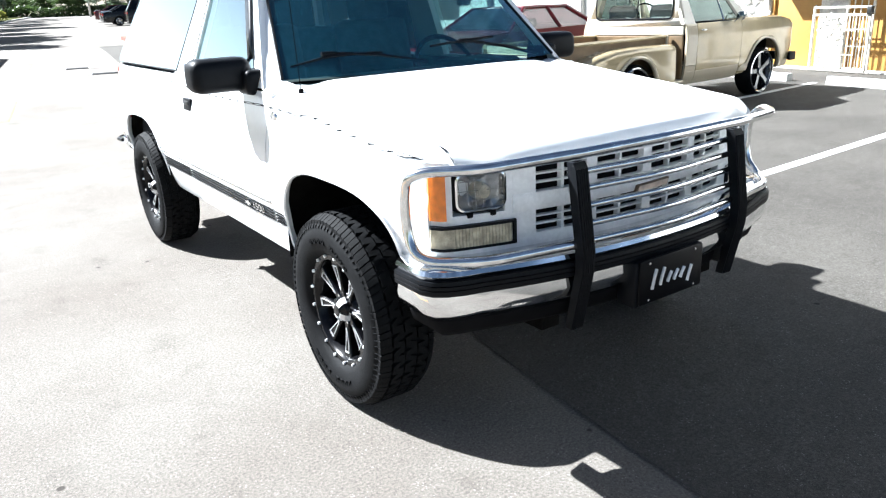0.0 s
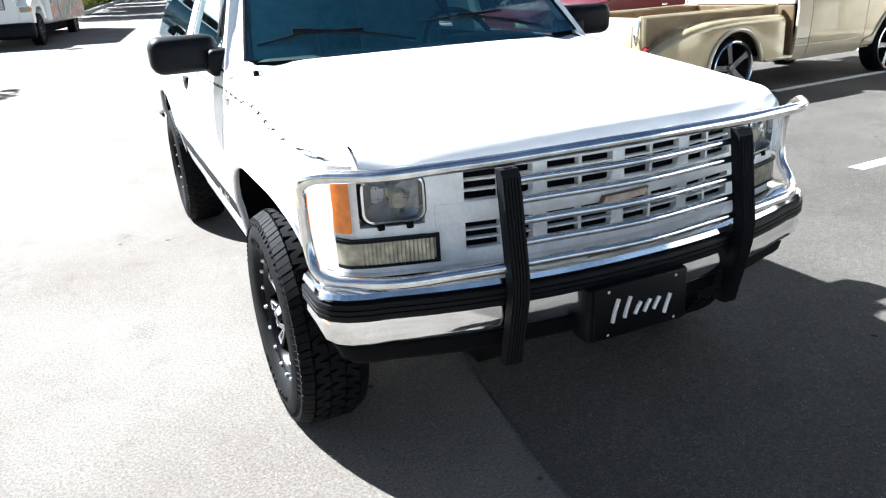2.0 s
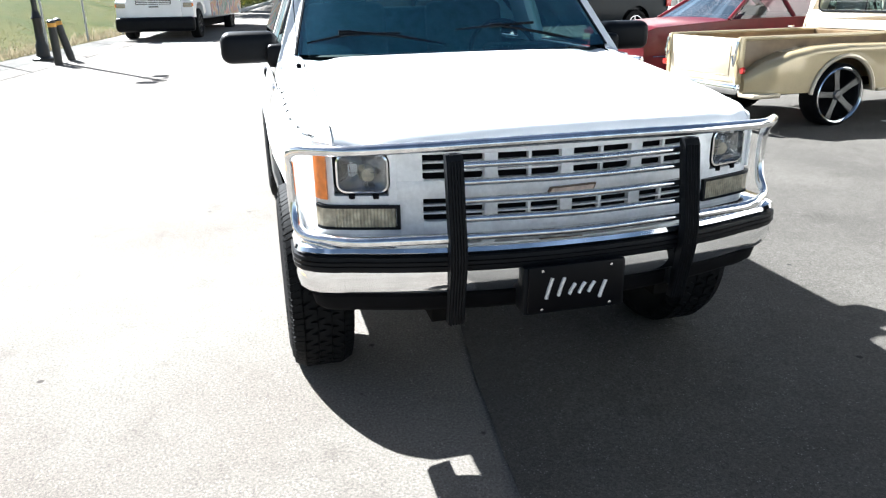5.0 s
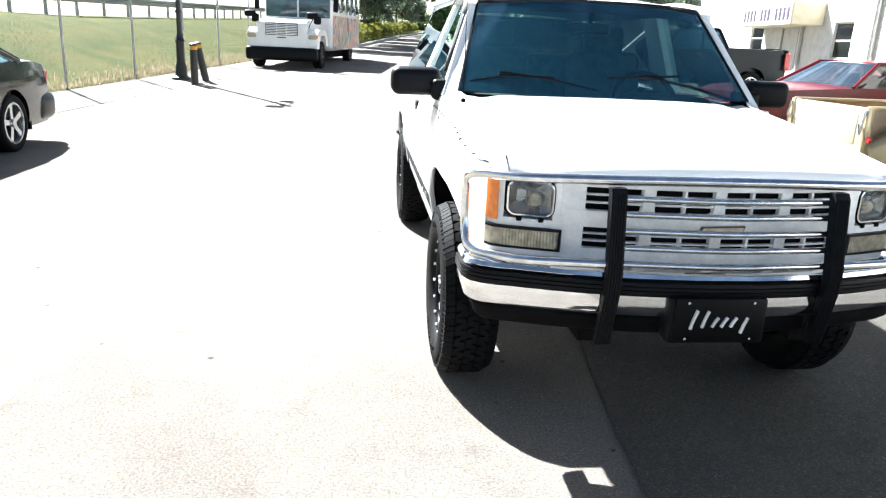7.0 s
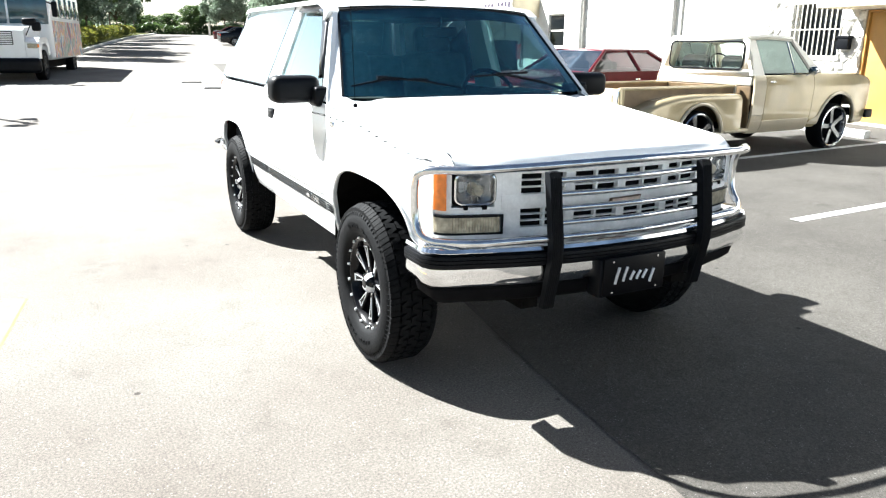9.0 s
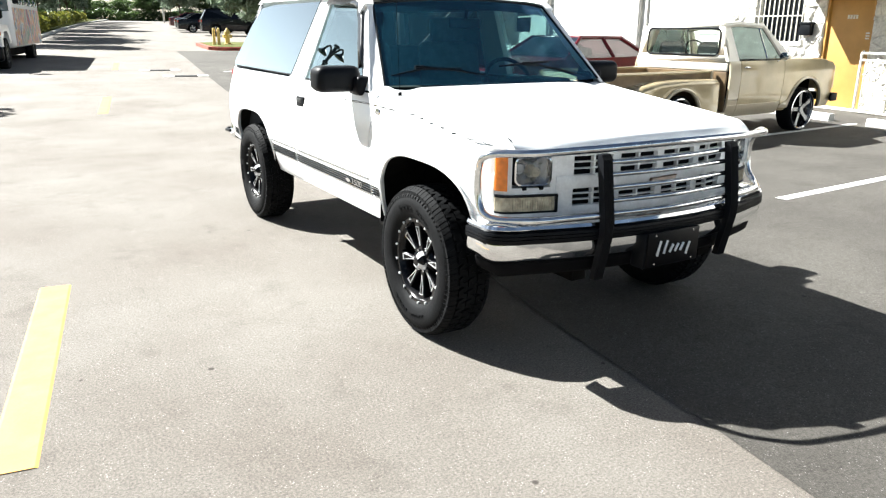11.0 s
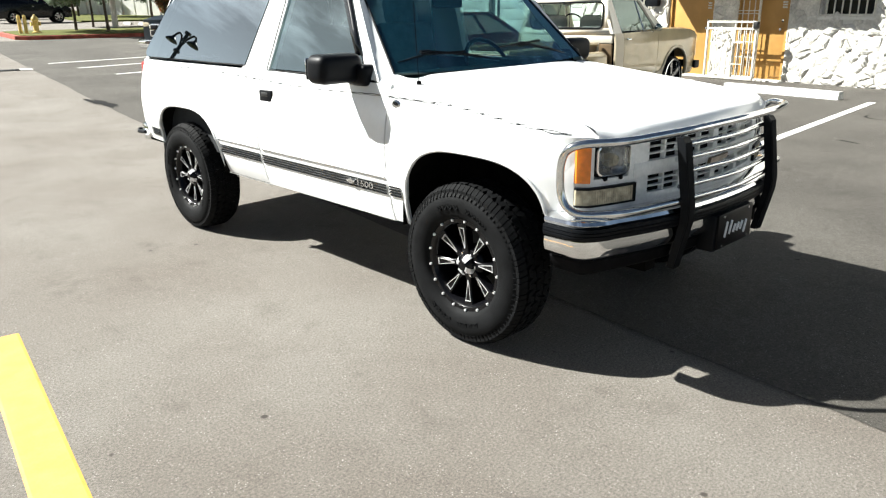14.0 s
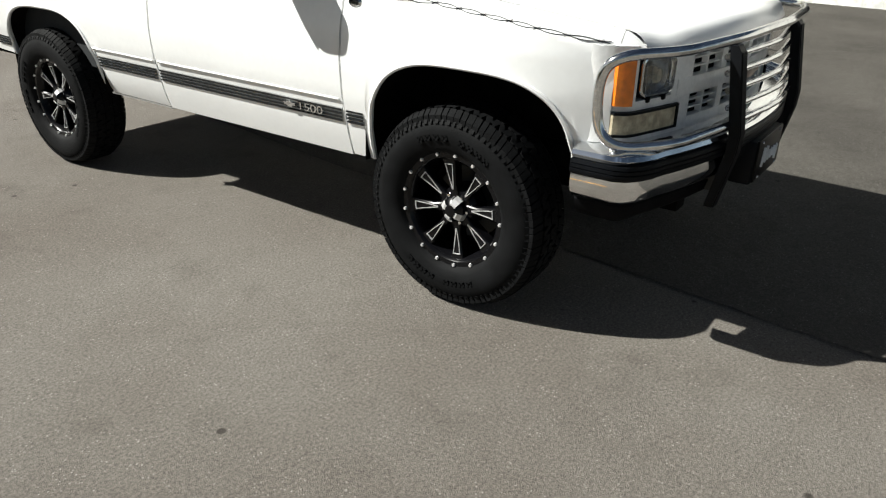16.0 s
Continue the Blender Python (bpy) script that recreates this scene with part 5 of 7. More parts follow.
    ch.box(-hw + 0.25, y0 + 0.2, zlow - 0.02, hw - 0.25, y1 - 0.2, zlow + 0.05)
    part("underbody", ch, UNDER, root, "", 0)
    if lamps:
        zt0, zt1 = table(top, y0), table(top, y1)
        for s in (-1, 1):
            part("headlamp", Mesh().rbox(s * hw * 0.66 - 0.16, y0 - 0.045, zt0 - 0.17, s * hw * 0.66 + 0.16, y0 + 0.05, zt0 - 0.06, 0.02), LENS, root)
            part("tail_lamp", Mesh().rbox(s * hw * 0.72 - 0.15, y1 - 0.03, zt1 - 0.20, s * hw * 0.72 + 0.15, y1 + 0.055, zt1 - 0.07, 0.02), TAIL, root, "red tail lamp")
    for s in (-1, 1):
        part("door_handle", Mesh().rbox(s * hw - 0.012, cut - 0.2, table(top, cut) - 0.16, s * hw + 0.012, cut - 0.06, table(top, cut) - 0.13, 0.006), CHROME, root)
        if mirrors:
            part("door_mirror", Mesh().rbox(s * (hw + 0.06) - 0.08, b0 + 0.18, base(b0) + 0.03, s * (hw + 0.06) + 0.08, b0 + 0.27, base(b0) + 0.16, 0.03), paint, root)
    return root


# red two-door coupe beyond the gold pickup
red = car("red_coupe", pose(5.72, 8.67, 0.0, 0, 0, -80.6), "dark red classic two-door coupe parked nose out", "car", REDP, -0.92, 3.95, 0.94, 2.85,
          [(-0.92, 0.86), (-0.7, 0.93), (0.2, 0.98), (0.9, 1.01), (2.9, 1.02), (3.6, 0.98), (3.95, 0.90)], 0.25, 0.40,
          (0.72, 1.36, 2.60, 3.40, 1.44, 0.64), (0.33, 0.22, 0.21, 10, dict(rim_mat=CHROME, sw=0.012)), pillar=2.15, glassm=glass("coupe_side_glass", (0.27, 0.20, 0.21), 0.0, 0.05), mirrors=False, screenm=glass("coupe_windscreen", (0.35, 0.42, 0.41), 0.0, 0.55, skin=(0.85, 1.0, 0.98)))
for s in (-1, 1):
    part("bright_trim", Mesh().tube([(s * 0.925, -0.8, 0.50), (s * 0.935, 1.4, 0.51), (s * 0.925, 3.8, 0.50)], 0.008, 6), CHROME, red)
part("front_bumper", Mesh().rbox(-0.9, -1.04, 0.38, 0.9, -0.94, 0.52, 0.04), CHROME, red, "chrome bumper")
part("rear_bumper", Mesh().rbox(-0.9, 3.98, 0.38, 0.9, 4.06, 0.52, 0.04), CHROME, red, "chrome bumper")

# dark pickup beyond it
dp = car("dark_pickup", pose(6.07, 16.93, rise(17.1), 0, 0, -80.6), "dark blue-black pickup truck with chrome grille, parked nose out", "truck", mat("navy_car_paint", (0.003, 0.007, 0.011), 0.3, var=0.1, coat=0.04, spec=0.15), -0.95, 4.55, 0.98, 3.4,
         [(-0.95, 1.14), (-0.6, 1.22), (0.6, 1.28), (0.9, 1.30), (2.55, 1.34), (2.6, 1.38), (4.55, 1.38)], 0.42, 0.50,
         (0.55, 1.15, 2.35, 2.56, 1.90, 0.70), (0.39, 0.27, 0.24, 5), bed=(2.6, 4.5, 0.78), pillar=1.75)
part("front_grille", Mesh().rbox(-0.42, -1.07, 0.72, 0.42, -0.96, 1.05, 0.03), CHROME, dp, "chrome grille surround")
for k in range(2):
    for s in (-1, 1):
        part("grille_opening", Mesh().rbox(s * 0.19 - 0.15, -1.085, 0.76 + 0.14 * k, s * 0.19 + 0.15, -1.06, 0.87 + 0.14 * k, 0.02), BLACKM, dp)
part("front_bumper", Mesh().rbox(-0.95, -1.12, 0.42, 0.95, -0.95, 0.66, 0.05), CHROME, dp, "chrome bumper")
for s in (-1, 1):
    part("tail_lamp", Mesh().rbox(s * 0.945 - 0.025, 4.42, 0.84, s * 0.945 + 0.025, 4.60, 1.30, 0.015), TAIL, dp, "tall red tail lamp on the corner")
part("rear_bumper", Mesh().rbox(-0.9, 4.56, 0.46, 0.9, 4.72, 0.62, 0.04), CHROME, dp)

# dark sedan on the drive
ds = car("dark_sedan", pose(-6.12, 3.10, 0.0, 0, 0, -2), "dark green-black sedan with five-spoke alloy wheels", "car", mat("dark_green_car_paint", (0.006, 0.010, 0.010), 0.2, var=0.1, coat=0.5, spec=0.3), -0.95, 3.80, 0.90, 2.70,
         [(-0.95, 0.72), (-0.6, 0.82), (0.4, 0.93), (0.8, 0.98), (2.7, 1.0), (3.4, 0.99), (3.80, 0.93)], 0.24, 0.385,
         (0.62, 1.35, 2.30, 3.05, 1.40, 0.58), (0.325, 0.22, 0.235, 5, dict(sw=0.035)), pillar=1.75)
part("rear_bumper", Mesh().rbox(-0.875, 3.40, 0.26, 0.875, 3.90, 0.62, 0.12, 4), mat("dark_green_bumper", (0.008, 0.012, 0.012), 0.3, coat=0.08, spec=0.25), ds)
part("front_bumper", Mesh().rbox(-0.86, -1.1, 0.28, 0.86, -0.9, 0.58, 0.09, 3), BLACKC, ds)
part("mud_flap", Mesh().rbox(0.62, 3.12, 0.20, 0.86, 3.16, 0.36, 0.01), BLACKP, ds)

# black sport utility vehicle and cars further along
suv = car("black_suv", pose(12.9, 50.3, rise(50.3), 0, 0, 82) @ Matrix.Diagonal((1, 0.89, 1, 1)), "black sport utility vehicle parked beside the lawn", "car", BLACKC, -0.90, 3.75, 0.94, 2.75,
          [(-0.90, 0.85), (-0.6, 0.98), (0.5, 1.08), (0.8, 1.12), (3.4, 1.16), (3.75, 1.10)], 0.32, 0.43,
          (0.55, 1.15, 3.35, 3.72, 1.76, 0.64), (0.37, 0.24, 0.25, 6), pillar=1.65, glassm=FARGLASS)
part("roof_rack", Mesh().tube([(-0.55, 1.4, 1.76), (-0.55, 1.5, 1.80), (-0.55, 3.0, 1.80), (-0.55, 3.1, 1.76)], 0.018, 6).tube([(0.55, 1.4, 1.76), (0.55, 1.5, 1.80), (0.55, 3.0, 1.80), (0.55, 3.1, 1.76)], 0.018, 6), BLACKP, suv)
SEDAN = [(-0.9, 0.72), (-0.6, 0.82), (0.4, 0.92), (0.8, 0.97), (2.7, 1.0), (3.4, 1.0), (3.75, 0.94)]
for x, y, pm, lb in ((13.2, 57.5, BLACKC, "black parked sedan"), (13.9, 62.0, mat("grey_car_paint", (0.10, 0.105, 0.11), 0.25, 0.5, coat=0.7), "grey parked sedan"), (14.8, 69.0, mat("dark_red_car_paint", (0.10, 0.02, 0.02), 0.25, coat=0.7), "dark red parked sedan")):
    car("parked_sedan", pose(x, y, rise(y), 0, 0, 82), lb + " in a row along the drive", "car", pm, -0.9, 3.75, 0.9, 2.7, SEDAN, 0.26, 0.38, (0.6, 1.3, 2.4, 3.1, 1.42, 0.58), (0.32, 0.21, 0.22, 5), pillar=1.7, glassm=FARGLASS, group="parked cars")

# ---- gold step-side pickup, nose to the building ----
gp = thing("gold_pickup", pose(8.28, 5.03, 0.0, 0, 0, 94) @ Matrix.Diagonal((1, 1.04, 1, 1)), "gold classic step-side pickup with cream roof and chrome wheels", "truck")
CHAMP = mat("champagne_car_paint", (0.60, 0.52, 0.38), 0.3, 0.2, var=0.05, scale=3, coat=0.6)


def gw(y, z):
    w = table([(0.30, 0.80), (0.42, 0.86), (0.60, 0.885), (0.95, 0.895), (1.08, 0.875), (1.14, 0.85)], z)
    if y < -0.2:
        w -= 0.05 * ((-0.2 - y) / 0.6) ** 2
    return w


def gside(y0, y1, zlo, zhi, n=14, rows=12):
    ys = steps(y0, y1, n)
    cols = [[(gw(y, lerp(zlo(y), zhi(y), k / rows)), y, lerp(zlo(y), zhi(y), k / rows)) for k in range(rows + 1)] for y in ys]
    cols = [[(c[0][0] - 0.04, c[0][1], c[0][2] + 0.01)] + c + [(c[-1][0] - 0.03, c[-1][1], c[-1][2])] for c in cols]
    ms = Mesh().grid(cols)
    for c in (cols[0], cols[-1]):
        ms.grid([c, [(x - 0.03, y, z) for x, y, z in c]])
    return ms


def garch(y):
    d = 0.46 ** 2 - y * y
    return 0.36 + (math.sqrt(d) * 1.06 if d > 0 else 0)


def gboth(name, ms, m, label="", smooth=40.0):
    part(name, ms, m, gp, label, smooth)
    part(name, ms.mirrored(), m, gp, label, smooth)


ft = lambda y: table([(-0.82, 0.98), (-0.74, 1.06), (-0.5, 1.11), (0.5, 1.14)], y)
ysf = sorted(set(steps(-0.80, 0.46, 20) + arch_samples(0, 0.459, 24) + [0.4605, 0.470]))
cols = []
for y in ysf:
    a, b = garch(y) if abs(y) < 0.46 else 0.36, ft(y)
    c = [(gw(y, lerp(a, b, k / 12)), y, lerp(a, b, k / 12)) for k in range(13)]
    cols.append([(c[0][0] - 0.05, y, a)] + c + [(0.76, y, b + 0.02), (0.70, y, b + 0.025)])
fm = Mesh().grid(cols)
for c in (cols[0], cols[-1]):
    fm.grid([c, [(x - 0.03, y, z) for x, y, z in c]])
gboth("front_fender", fm, GOLD)
lip = [(gw(y, garch(y)) + 0.004, y, garch(y)) for y in arch_samples(0, 0.458, 30)]
gboth("arch_moulding", Mesh().tube(lip, 0.022, 6), CHAMP)
gboth("door", gside(0.475, 1.50, lambda y: 0.50, lambda y: 1.12), GOLD)
gboth("rocker_panel", gside(0.475, 1.50, lambda y: 0.33, lambda y: 0.495, 6, 4), CHAMP, "lower panel in pale champagne")
gboth("cab_corner", gside(1.515, 1.98, lambda y: 0.585, lambda y: 1.12, 6), CHAMP, "rear cab corner in pale champagne")
gboth("lower_cab_corner", gside(1.515, 1.98, lambda y: 0.33, lambda y: 0.58, 6, 4), CHAMP, "lower panel in pale champagne")
gboth("lower_moulding", Mesh().tube([(gw(y, 0.50) + 0.001, y, 0.50) for y in steps(0.48, 1.95, 8)], 0.005, 6), CHAMP)
gboth("door_handle", Mesh().rbox(0.885, 1.33, 1.02, 0.91, 1.45, 1.045, 0.008), CHROME)
gh = Mesh().grid([[(0.72 * s, lerp(-0.80, 0.62, v), lerp(1.07, 1.15, v) + 0.035 * (1 - s * s) - (0.05 if v == 0 else 0)) for s in steps(-1, 1, 10)] for v in (0, 0.05, 0.3, 0.6, 1)])
part("hood", gh, GOLD, gp)
nose = Mesh().rbox(-0.84, -0.86, 0.62, 0.84, -0.76, 1.03, 0.05, 3)
part("front_grille", nose, CHAMP, gp)
for s in (-1, 1):
    part("headlamp", Mesh().lathe([(0.001, 0.03), (0.07, 0.02), (0.09, 0.0)], 18, pose(s * 0.66, -0.86, 0.86, 0, 0, -90)), LENS, gp)
part("front_bumper", Mesh().rbox(-0.86, -0.95, 0.44, 0.86, -0.87, 0.57, 0.03).rbox(-0.88, -0.94, 0.44, -0.84, -0.76, 0.57, 0.018).rbox(0.84, -0.94, 0.44, 0.88, -0.76, 0.57, 0.018), BLACKP, gp, "dark front bumper")
# cab upper: cream roof with pillars
roofrows = [[(0.66 * s, lerp(0.78, 1.95, v) - (0.05 * (1 - s * s) if v == 0 else 0), 1.70 - 0.075 * abs(s) ** 3 - 0.075 * abs(2 * v - 1) ** 4) for s in steps(-1, 1, 12)] for v in steps(0, 1, 8)]
r1 = part("roof", Mesh().grid(roofrows), CREAM, gp, "cream painted roof")
solid(r1, 0.05)
for s in (-1, 1):
    pz = lambda y, z: (s * lerp(0.84, 0.655, (z - 1.13) / 0.47), y, z)
    fr = Mesh()
    fr.tube([pz(0.47, 1.14), pz(0.80, 1.61)], 0.03, 6).tube([pz(0.80, 1.61), pz(1.35, 1.635), pz(1.92, 1.61)], 0.04, 6)
    part("window_pillar", fr, CREAM, gp)
    q = Mesh().add([pz(1.52, 1.12), pz(2.0, 1.12), pz(1.95, 1.62), pz(1.58, 1.62)] + [(p[0] - s * 0.05, p[1], p[2]) for p in (pz(1.52, 1.12), pz(2.0, 1.12), pz(1.95, 1.62), pz(1.58, 1.62))], [(0, 1, 2, 3), (7, 6, 5, 4), (0, 4, 5, 1), (1, 5, 6, 2), (2, 6, 7, 3), (3, 7, 4, 0)])
    part("rear_pillar", q, CREAM, gp)
    part("door_window", Mesh().grid([[pz(0.52, 1.145), pz(1.53, 1.145)], [pz(0.83, 1.60), pz(1.59, 1.60)]]), CABGLASS, gp, "tinted door glass", 0)
    part("vent_bar", Mesh().tube([pz(0.86, 1.14), pz(0.90, 1.60)], 0.012, 6), CHROME, gp)
    part("door_mirror", Mesh().tube([(s * 0.87, 0.66, 1.10), (s * 0.95, 0.66, 1.16)], 0.008, 6).lathe([(0.001, 0.02), (0.06, 0.015), (0.065, -0.01), (0.001, -0.02)], 14, pose(s * 0.97, 0.66, 1.18, 0, 0, 90)), CHROME, gp)
cb = Mesh()
BRONZE = mat("bronze_box_paint_and_shade", (0.20, 0.135, 0.07), 0.4, 0.2, var=0.15, scale=6, coat=0.3)
# the shade behind the cab is painted in with the dark box colour
part("cab_back_lower", Mesh().rbox(-0.83, 1.94, 0.40, 0.83, 2.0, 0.98, 0.03), BRONZE, gp, "lower back of the cab, shade painted in as bronze-brown")
part("cab_back_band", Mesh().rbox(-0.832, 1.94, 0.98, 0.832, 2.0, 1.10, 0.02), CREAM, gp)
cb.grid([[(-0.84, 2.0, 1.10), (0.84, 2.0, 1.10)], [(-0.81, 1.99, 1.20), (0.81, 1.99, 1.20)]])
for a, b in (((-0.82, 1.20), (-0.64, 1.20)), ((0.64, 1.20), (0.82, 1.20))):
    cb.grid([[(a[0], 1.99, 1.20), (b[0], 1.99, 1.20)], [(a[0] * 0.85, 1.965, 1.60), (b[0] * 0.95, 1.965, 1.60)]])
cb.grid([[(-0.70, 1.967, 1.55), (0.70, 1.967, 1.55)], [(-0.66, 1.955, 1.64), (0.66, 1.955, 1.64)]])
bk = part("cab_back", cb, CREAM, gp, "cream back of the cab")
solid(bk, 0.03)
part("rear_window", Mesh().grid([[(-0.65, 1.995, 1.20), (0.65, 1.995, 1.20)], [(-0.61, 1.972, 1.56), (0.61, 1.972, 1.56)]]), CLEARGLASS, gp, "wide clear rear glass", 0)
wf = [(x, 2.0 - 0.06 * (z - 1.2), z) for x, z in rounded(0, 1.38, 1.30, 0.37, 0.07)]
part("rear_window_seal", Mesh().tube(wf + [wf[0]], 0.012, 6), BLACKP, gp)
part("window_divider", Mesh().tube([(-0.08, 1.995, 1.2), (-0.08, 1.975, 1.55)], 0.008, 6), BLACKP, gp)
part("windscreen", Mesh().grid([[(0.78 * s, 0.62 - 0.08 * (1 - s * s), 1.16) for s in steps(-1, 1, 8)], [(0.64 * s, 0.98 - 0.06 * (1 - s * s), 1.61) for s in steps(-1, 1, 8)]]), CLEARGLASS, gp)
for x in (-0.36, 0.36):
    part("seat", Mesh().rbox(x - 0.24, 1.45, 0.7, x + 0.24, 1.65, 1.38, 0.10, 4), mat("grey_vinyl", (0.18, 0.19, 0.19), 0.6, var=0.1), gp, "grey high-back bucket seat")
gsw = Mesh()
mm2 = pose(0.36, 0.95, 1.22, 60)
gsw.tube([mm2 @ Vector((0.2 * math.cos(a), 0.2 * math.sin(a), 0)) for a in steps(0, 2 * math.pi, 24)], 0.013, 6)
part("steering_wheel", gsw, BLACKP, gp)
part("cab_floor", Mesh().box(-0.8, 0.4, 0.40, 0.8, 1.97, 0.50).box(-0.78, 0.48, 0.9, 0.78, 0.72, 1.12), INTERIOR, gp)
# step-side box
bx = Mesh()
for s in (-1, 1):
    bx.box(s * 0.60 - 0.02, 2.09, 0.50, s * 0.60 + 0.02, 4.06, 0.955)
bx.box(-0.60, 2.07, 0.50, 0.60, 2.11, 0.965)
part("cargo_box", bx, BRONZE, gp, "narrow bronze-brown cargo box")
for s in (-1, 1):
    part("box_rail", Mesh().tube([(s * 0.61, 2.06, 0.97), (s * 0.61, 4.08, 0.97)], 0.026, 8), GOLD, gp)
    part("stake_post", Mesh().rbox(s * 0.625 - 0.02, 2.06, 0.42, s * 0.625 + 0.02, 2.11, 0.985, 0.01), CHAMP, gp, "pale upright at the front of the box")
    part("stake_post", Mesh().rbox(s * 0.61 - 0.035, 4.02, 0.50, s * 0.61 + 0.035, 4.10, 0.985, 0.012), GOLD, gp)
    part("tail_lamp", Mesh().lathe([(0.001, 0.03), (0.033, 0.027), (0.038, 0.0)], 16, pose(s * 0.70, 4.07, 0.65, 0, 0, 90)), TAIL, gp, "small round red tail lamp")
    part("gate_chain", Mesh().tube([(s * 0.62, 4.11, 0.95), (s * 0.63, 4.13, 0.80), (s * 0.61, 4.13, 0.70), (s * 0.57, 4.12, 0.80)], 0.014, 6), STEEL, gp)
part("box_floor", Mesh().box(-0.60, 2.1, 0.60, 0.60, 4.06, 0.64), mat("bed_wood", (0.30, 0.19, 0.09), 0.5, var=0.2, scale=8), gp)
part("tailgate", Mesh().rbox(-0.58, 4.04, 0.50, 0.58, 4.09, 0.975, 0.015).rbox(-0.50, 4.085, 0.58, 0.50, 4.097, 0.90, 0.01), CHAMP, gp, "pale champagne tailgate")
# long square-shouldered rear fenders with running step
rows = []
for y in sorted(set([2.14, 2.16, 2.20, 2.28] + steps(2.40, 4.04, 26) + arch_samples(2.92, 0.419, 20))):
    ztop = table([(2.14, 0.84), (2.16, 0.868), (2.20, 0.882), (2.9, 0.892), (3.3, 0.875), (3.6, 0.83), (3.85, 0.74), (4.04, 0.60)], y)
    xo = table([(2.14, 0.80), (2.16, 0.855), (2.20, 0.878), (2.3, 0.89), (3.5, 0.89), (3.8, 0.85), (4.04, 0.70)], y)
    d = 0.42 ** 2 - (y - 2.92) ** 2
    zb = max(0.40, 0.335 + (math.sqrt(d) * 1.04 if d > 0 else 0))
    rows.append([(0.61, y, ztop), (lerp(0.61, xo, 0.55), y, ztop)] + [(xo - 0.085 * (1 - math.sin(a)), y, ztop - 0.085 * (1 - math.cos(a))) for a in steps(0, math.pi / 2, 6)] + [(xo, y, lerp(zb, ztop, 0.4)), (xo - 0.003, y, zb), (xo - 0.05, y, zb)])
rf = Mesh().grid(rows)
rf.grid([[(0.61, y, z) for x, y, z in rows[0]], rows[0]])
rf.grid([[(0.61, y, z) for x, y, z in rows[-1]], rows[-1]])
gboth("rear_fender", rf, GOLD, "square-shouldered gold rear fender")
rl = [(0.892, y, 0.335 + math.sqrt(max(0, 0.42 ** 2 - (y - 2.92) ** 2)) * 1.04) for y in arch_samples(2.92, 0.418, 30)]
gboth("arch_moulding", Mesh().tube(rl, 0.024, 6), CHAMP)
for ya, yb in ((2.0, 2.42), (3.7, 4.05)):
    gboth("running_step", Mesh().rbox(0.62, ya, 0.36, 0.88, yb, 0.41, 0.02), CHAMP, "pale running step")
part("underbody", Mesh().box(-0.55, -0.7, 0.34, 0.55, 4.0, 0.44).box(-0.56, -0.6, 0.4, 0.56, 0.45, 1.0), UNDER, gp, "", 0)
part("rear_bumper", Mesh().rbox(-0.75, 4.12, 0.40, 0.75, 4.2, 0.52, 0.03), CHROME, gp)
SPOKE = mat("dull_chrome", (0.22, 0.225, 0.23), 0.2, 0.9, var=0.2, scale=25)
for y in (0.0, 2.92):
    for s in (-1, 1):
        small_wheel(gp, s * 0.745, y, s, 0.343, 0.24, 0.300, 5, rim_mat=SPOKE, lip_mat=CHROME, sw=0.038, tilt=14, hub_r=0.06)
        part("rim_lip", Mesh().tube([(s * 0.868, y + 0.296 * math.cos(a), 0.343 + 0.296 * math.sin(a)) for a in steps(0, 2 * math.pi, 36)], 0.013, 6), CHROME, gp, "bright chrome rim lip")
for s in (-1, 1):
    part("wheel_well", Mesh().box(s * 0.55 - 0.01, -0.5, 0.38, s * 0.55 + 0.01, 0.46, 1.04), BLACKM, gp, "", 0)

# the cab stands well behind the front axle
CAB_LINE = [(-2.0, -2.0), (0.462, 0.462), (0.470, 0.642), (0.475, 0.65), (1.50, 1.69), (1.98, 1.93), (2.0, 1.945), (2.05, 1.975), (2.12, 2.03), (2.3, 2.3), (6.0, 6.0)]
for ob in gp.children:
    if ob.name.split(".")[0] not in ("hood", "windscreen", "wheel"):
        for q in ob.data.vertices:
            q.co.y = table(CAB_LINE, q.co.y)

# ---- parked bus ----
bus = thing("shuttle_bus", pose(-3.52, 22.5, rise(22.2), 0, 0, -9.4), "white shuttle bus with painted side and black bumper", "bus")
MURAL = mat("mural_paint", (0.42, 0.40, 0.36), 0.5, var=0.2, scale=1.5, color2=(0.30, 0.08, 0.10), fine=0.25, bscale=4)
mural_ramp = MURAL.node_tree.nodes["Color Ramp"].color_ramp
for at, col in ((0.42, (0.10, 0.22, 0.34)), (0.46, (0.55, 0.54, 0.50)), (0.50, (0.52, 0.30, 0.10)), (0.55, (0.55, 0.32, 0.36)), (0.60, (0.16, 0.30, 0.22))):
    stop = mural_ramp.elements.new(at)
    stop.color = (*col, 1)
# dark bus glass; its blue stands in for the sky mirrored there
BUSGLASS = mat("bus_glass_with_sky_blue", (0.03, 0.085, 0.11), 0.06, var=0.15, scale=3, spec=0.9)
bb = Mesh().rbox(-1.18, 1.35, 0.55, 1.18, 7.3, 2.85, 0.14, 4)
part("bus_body", bb, WHITE, bus)
part("painted_side", Mesh().box(1.181, 1.5, 0.62, 1.19, 7.15, 1.75).box(-1.19, 1.5, 0.62, -1.181, 7.15, 1.75), MURAL, bus, "colourful mural along the side")
hoodp = [(-0.86, 0.60), (-0.86, 1.42), (-0.70, 1.50), (1.4, 1.60), (1.4, 0.60)]
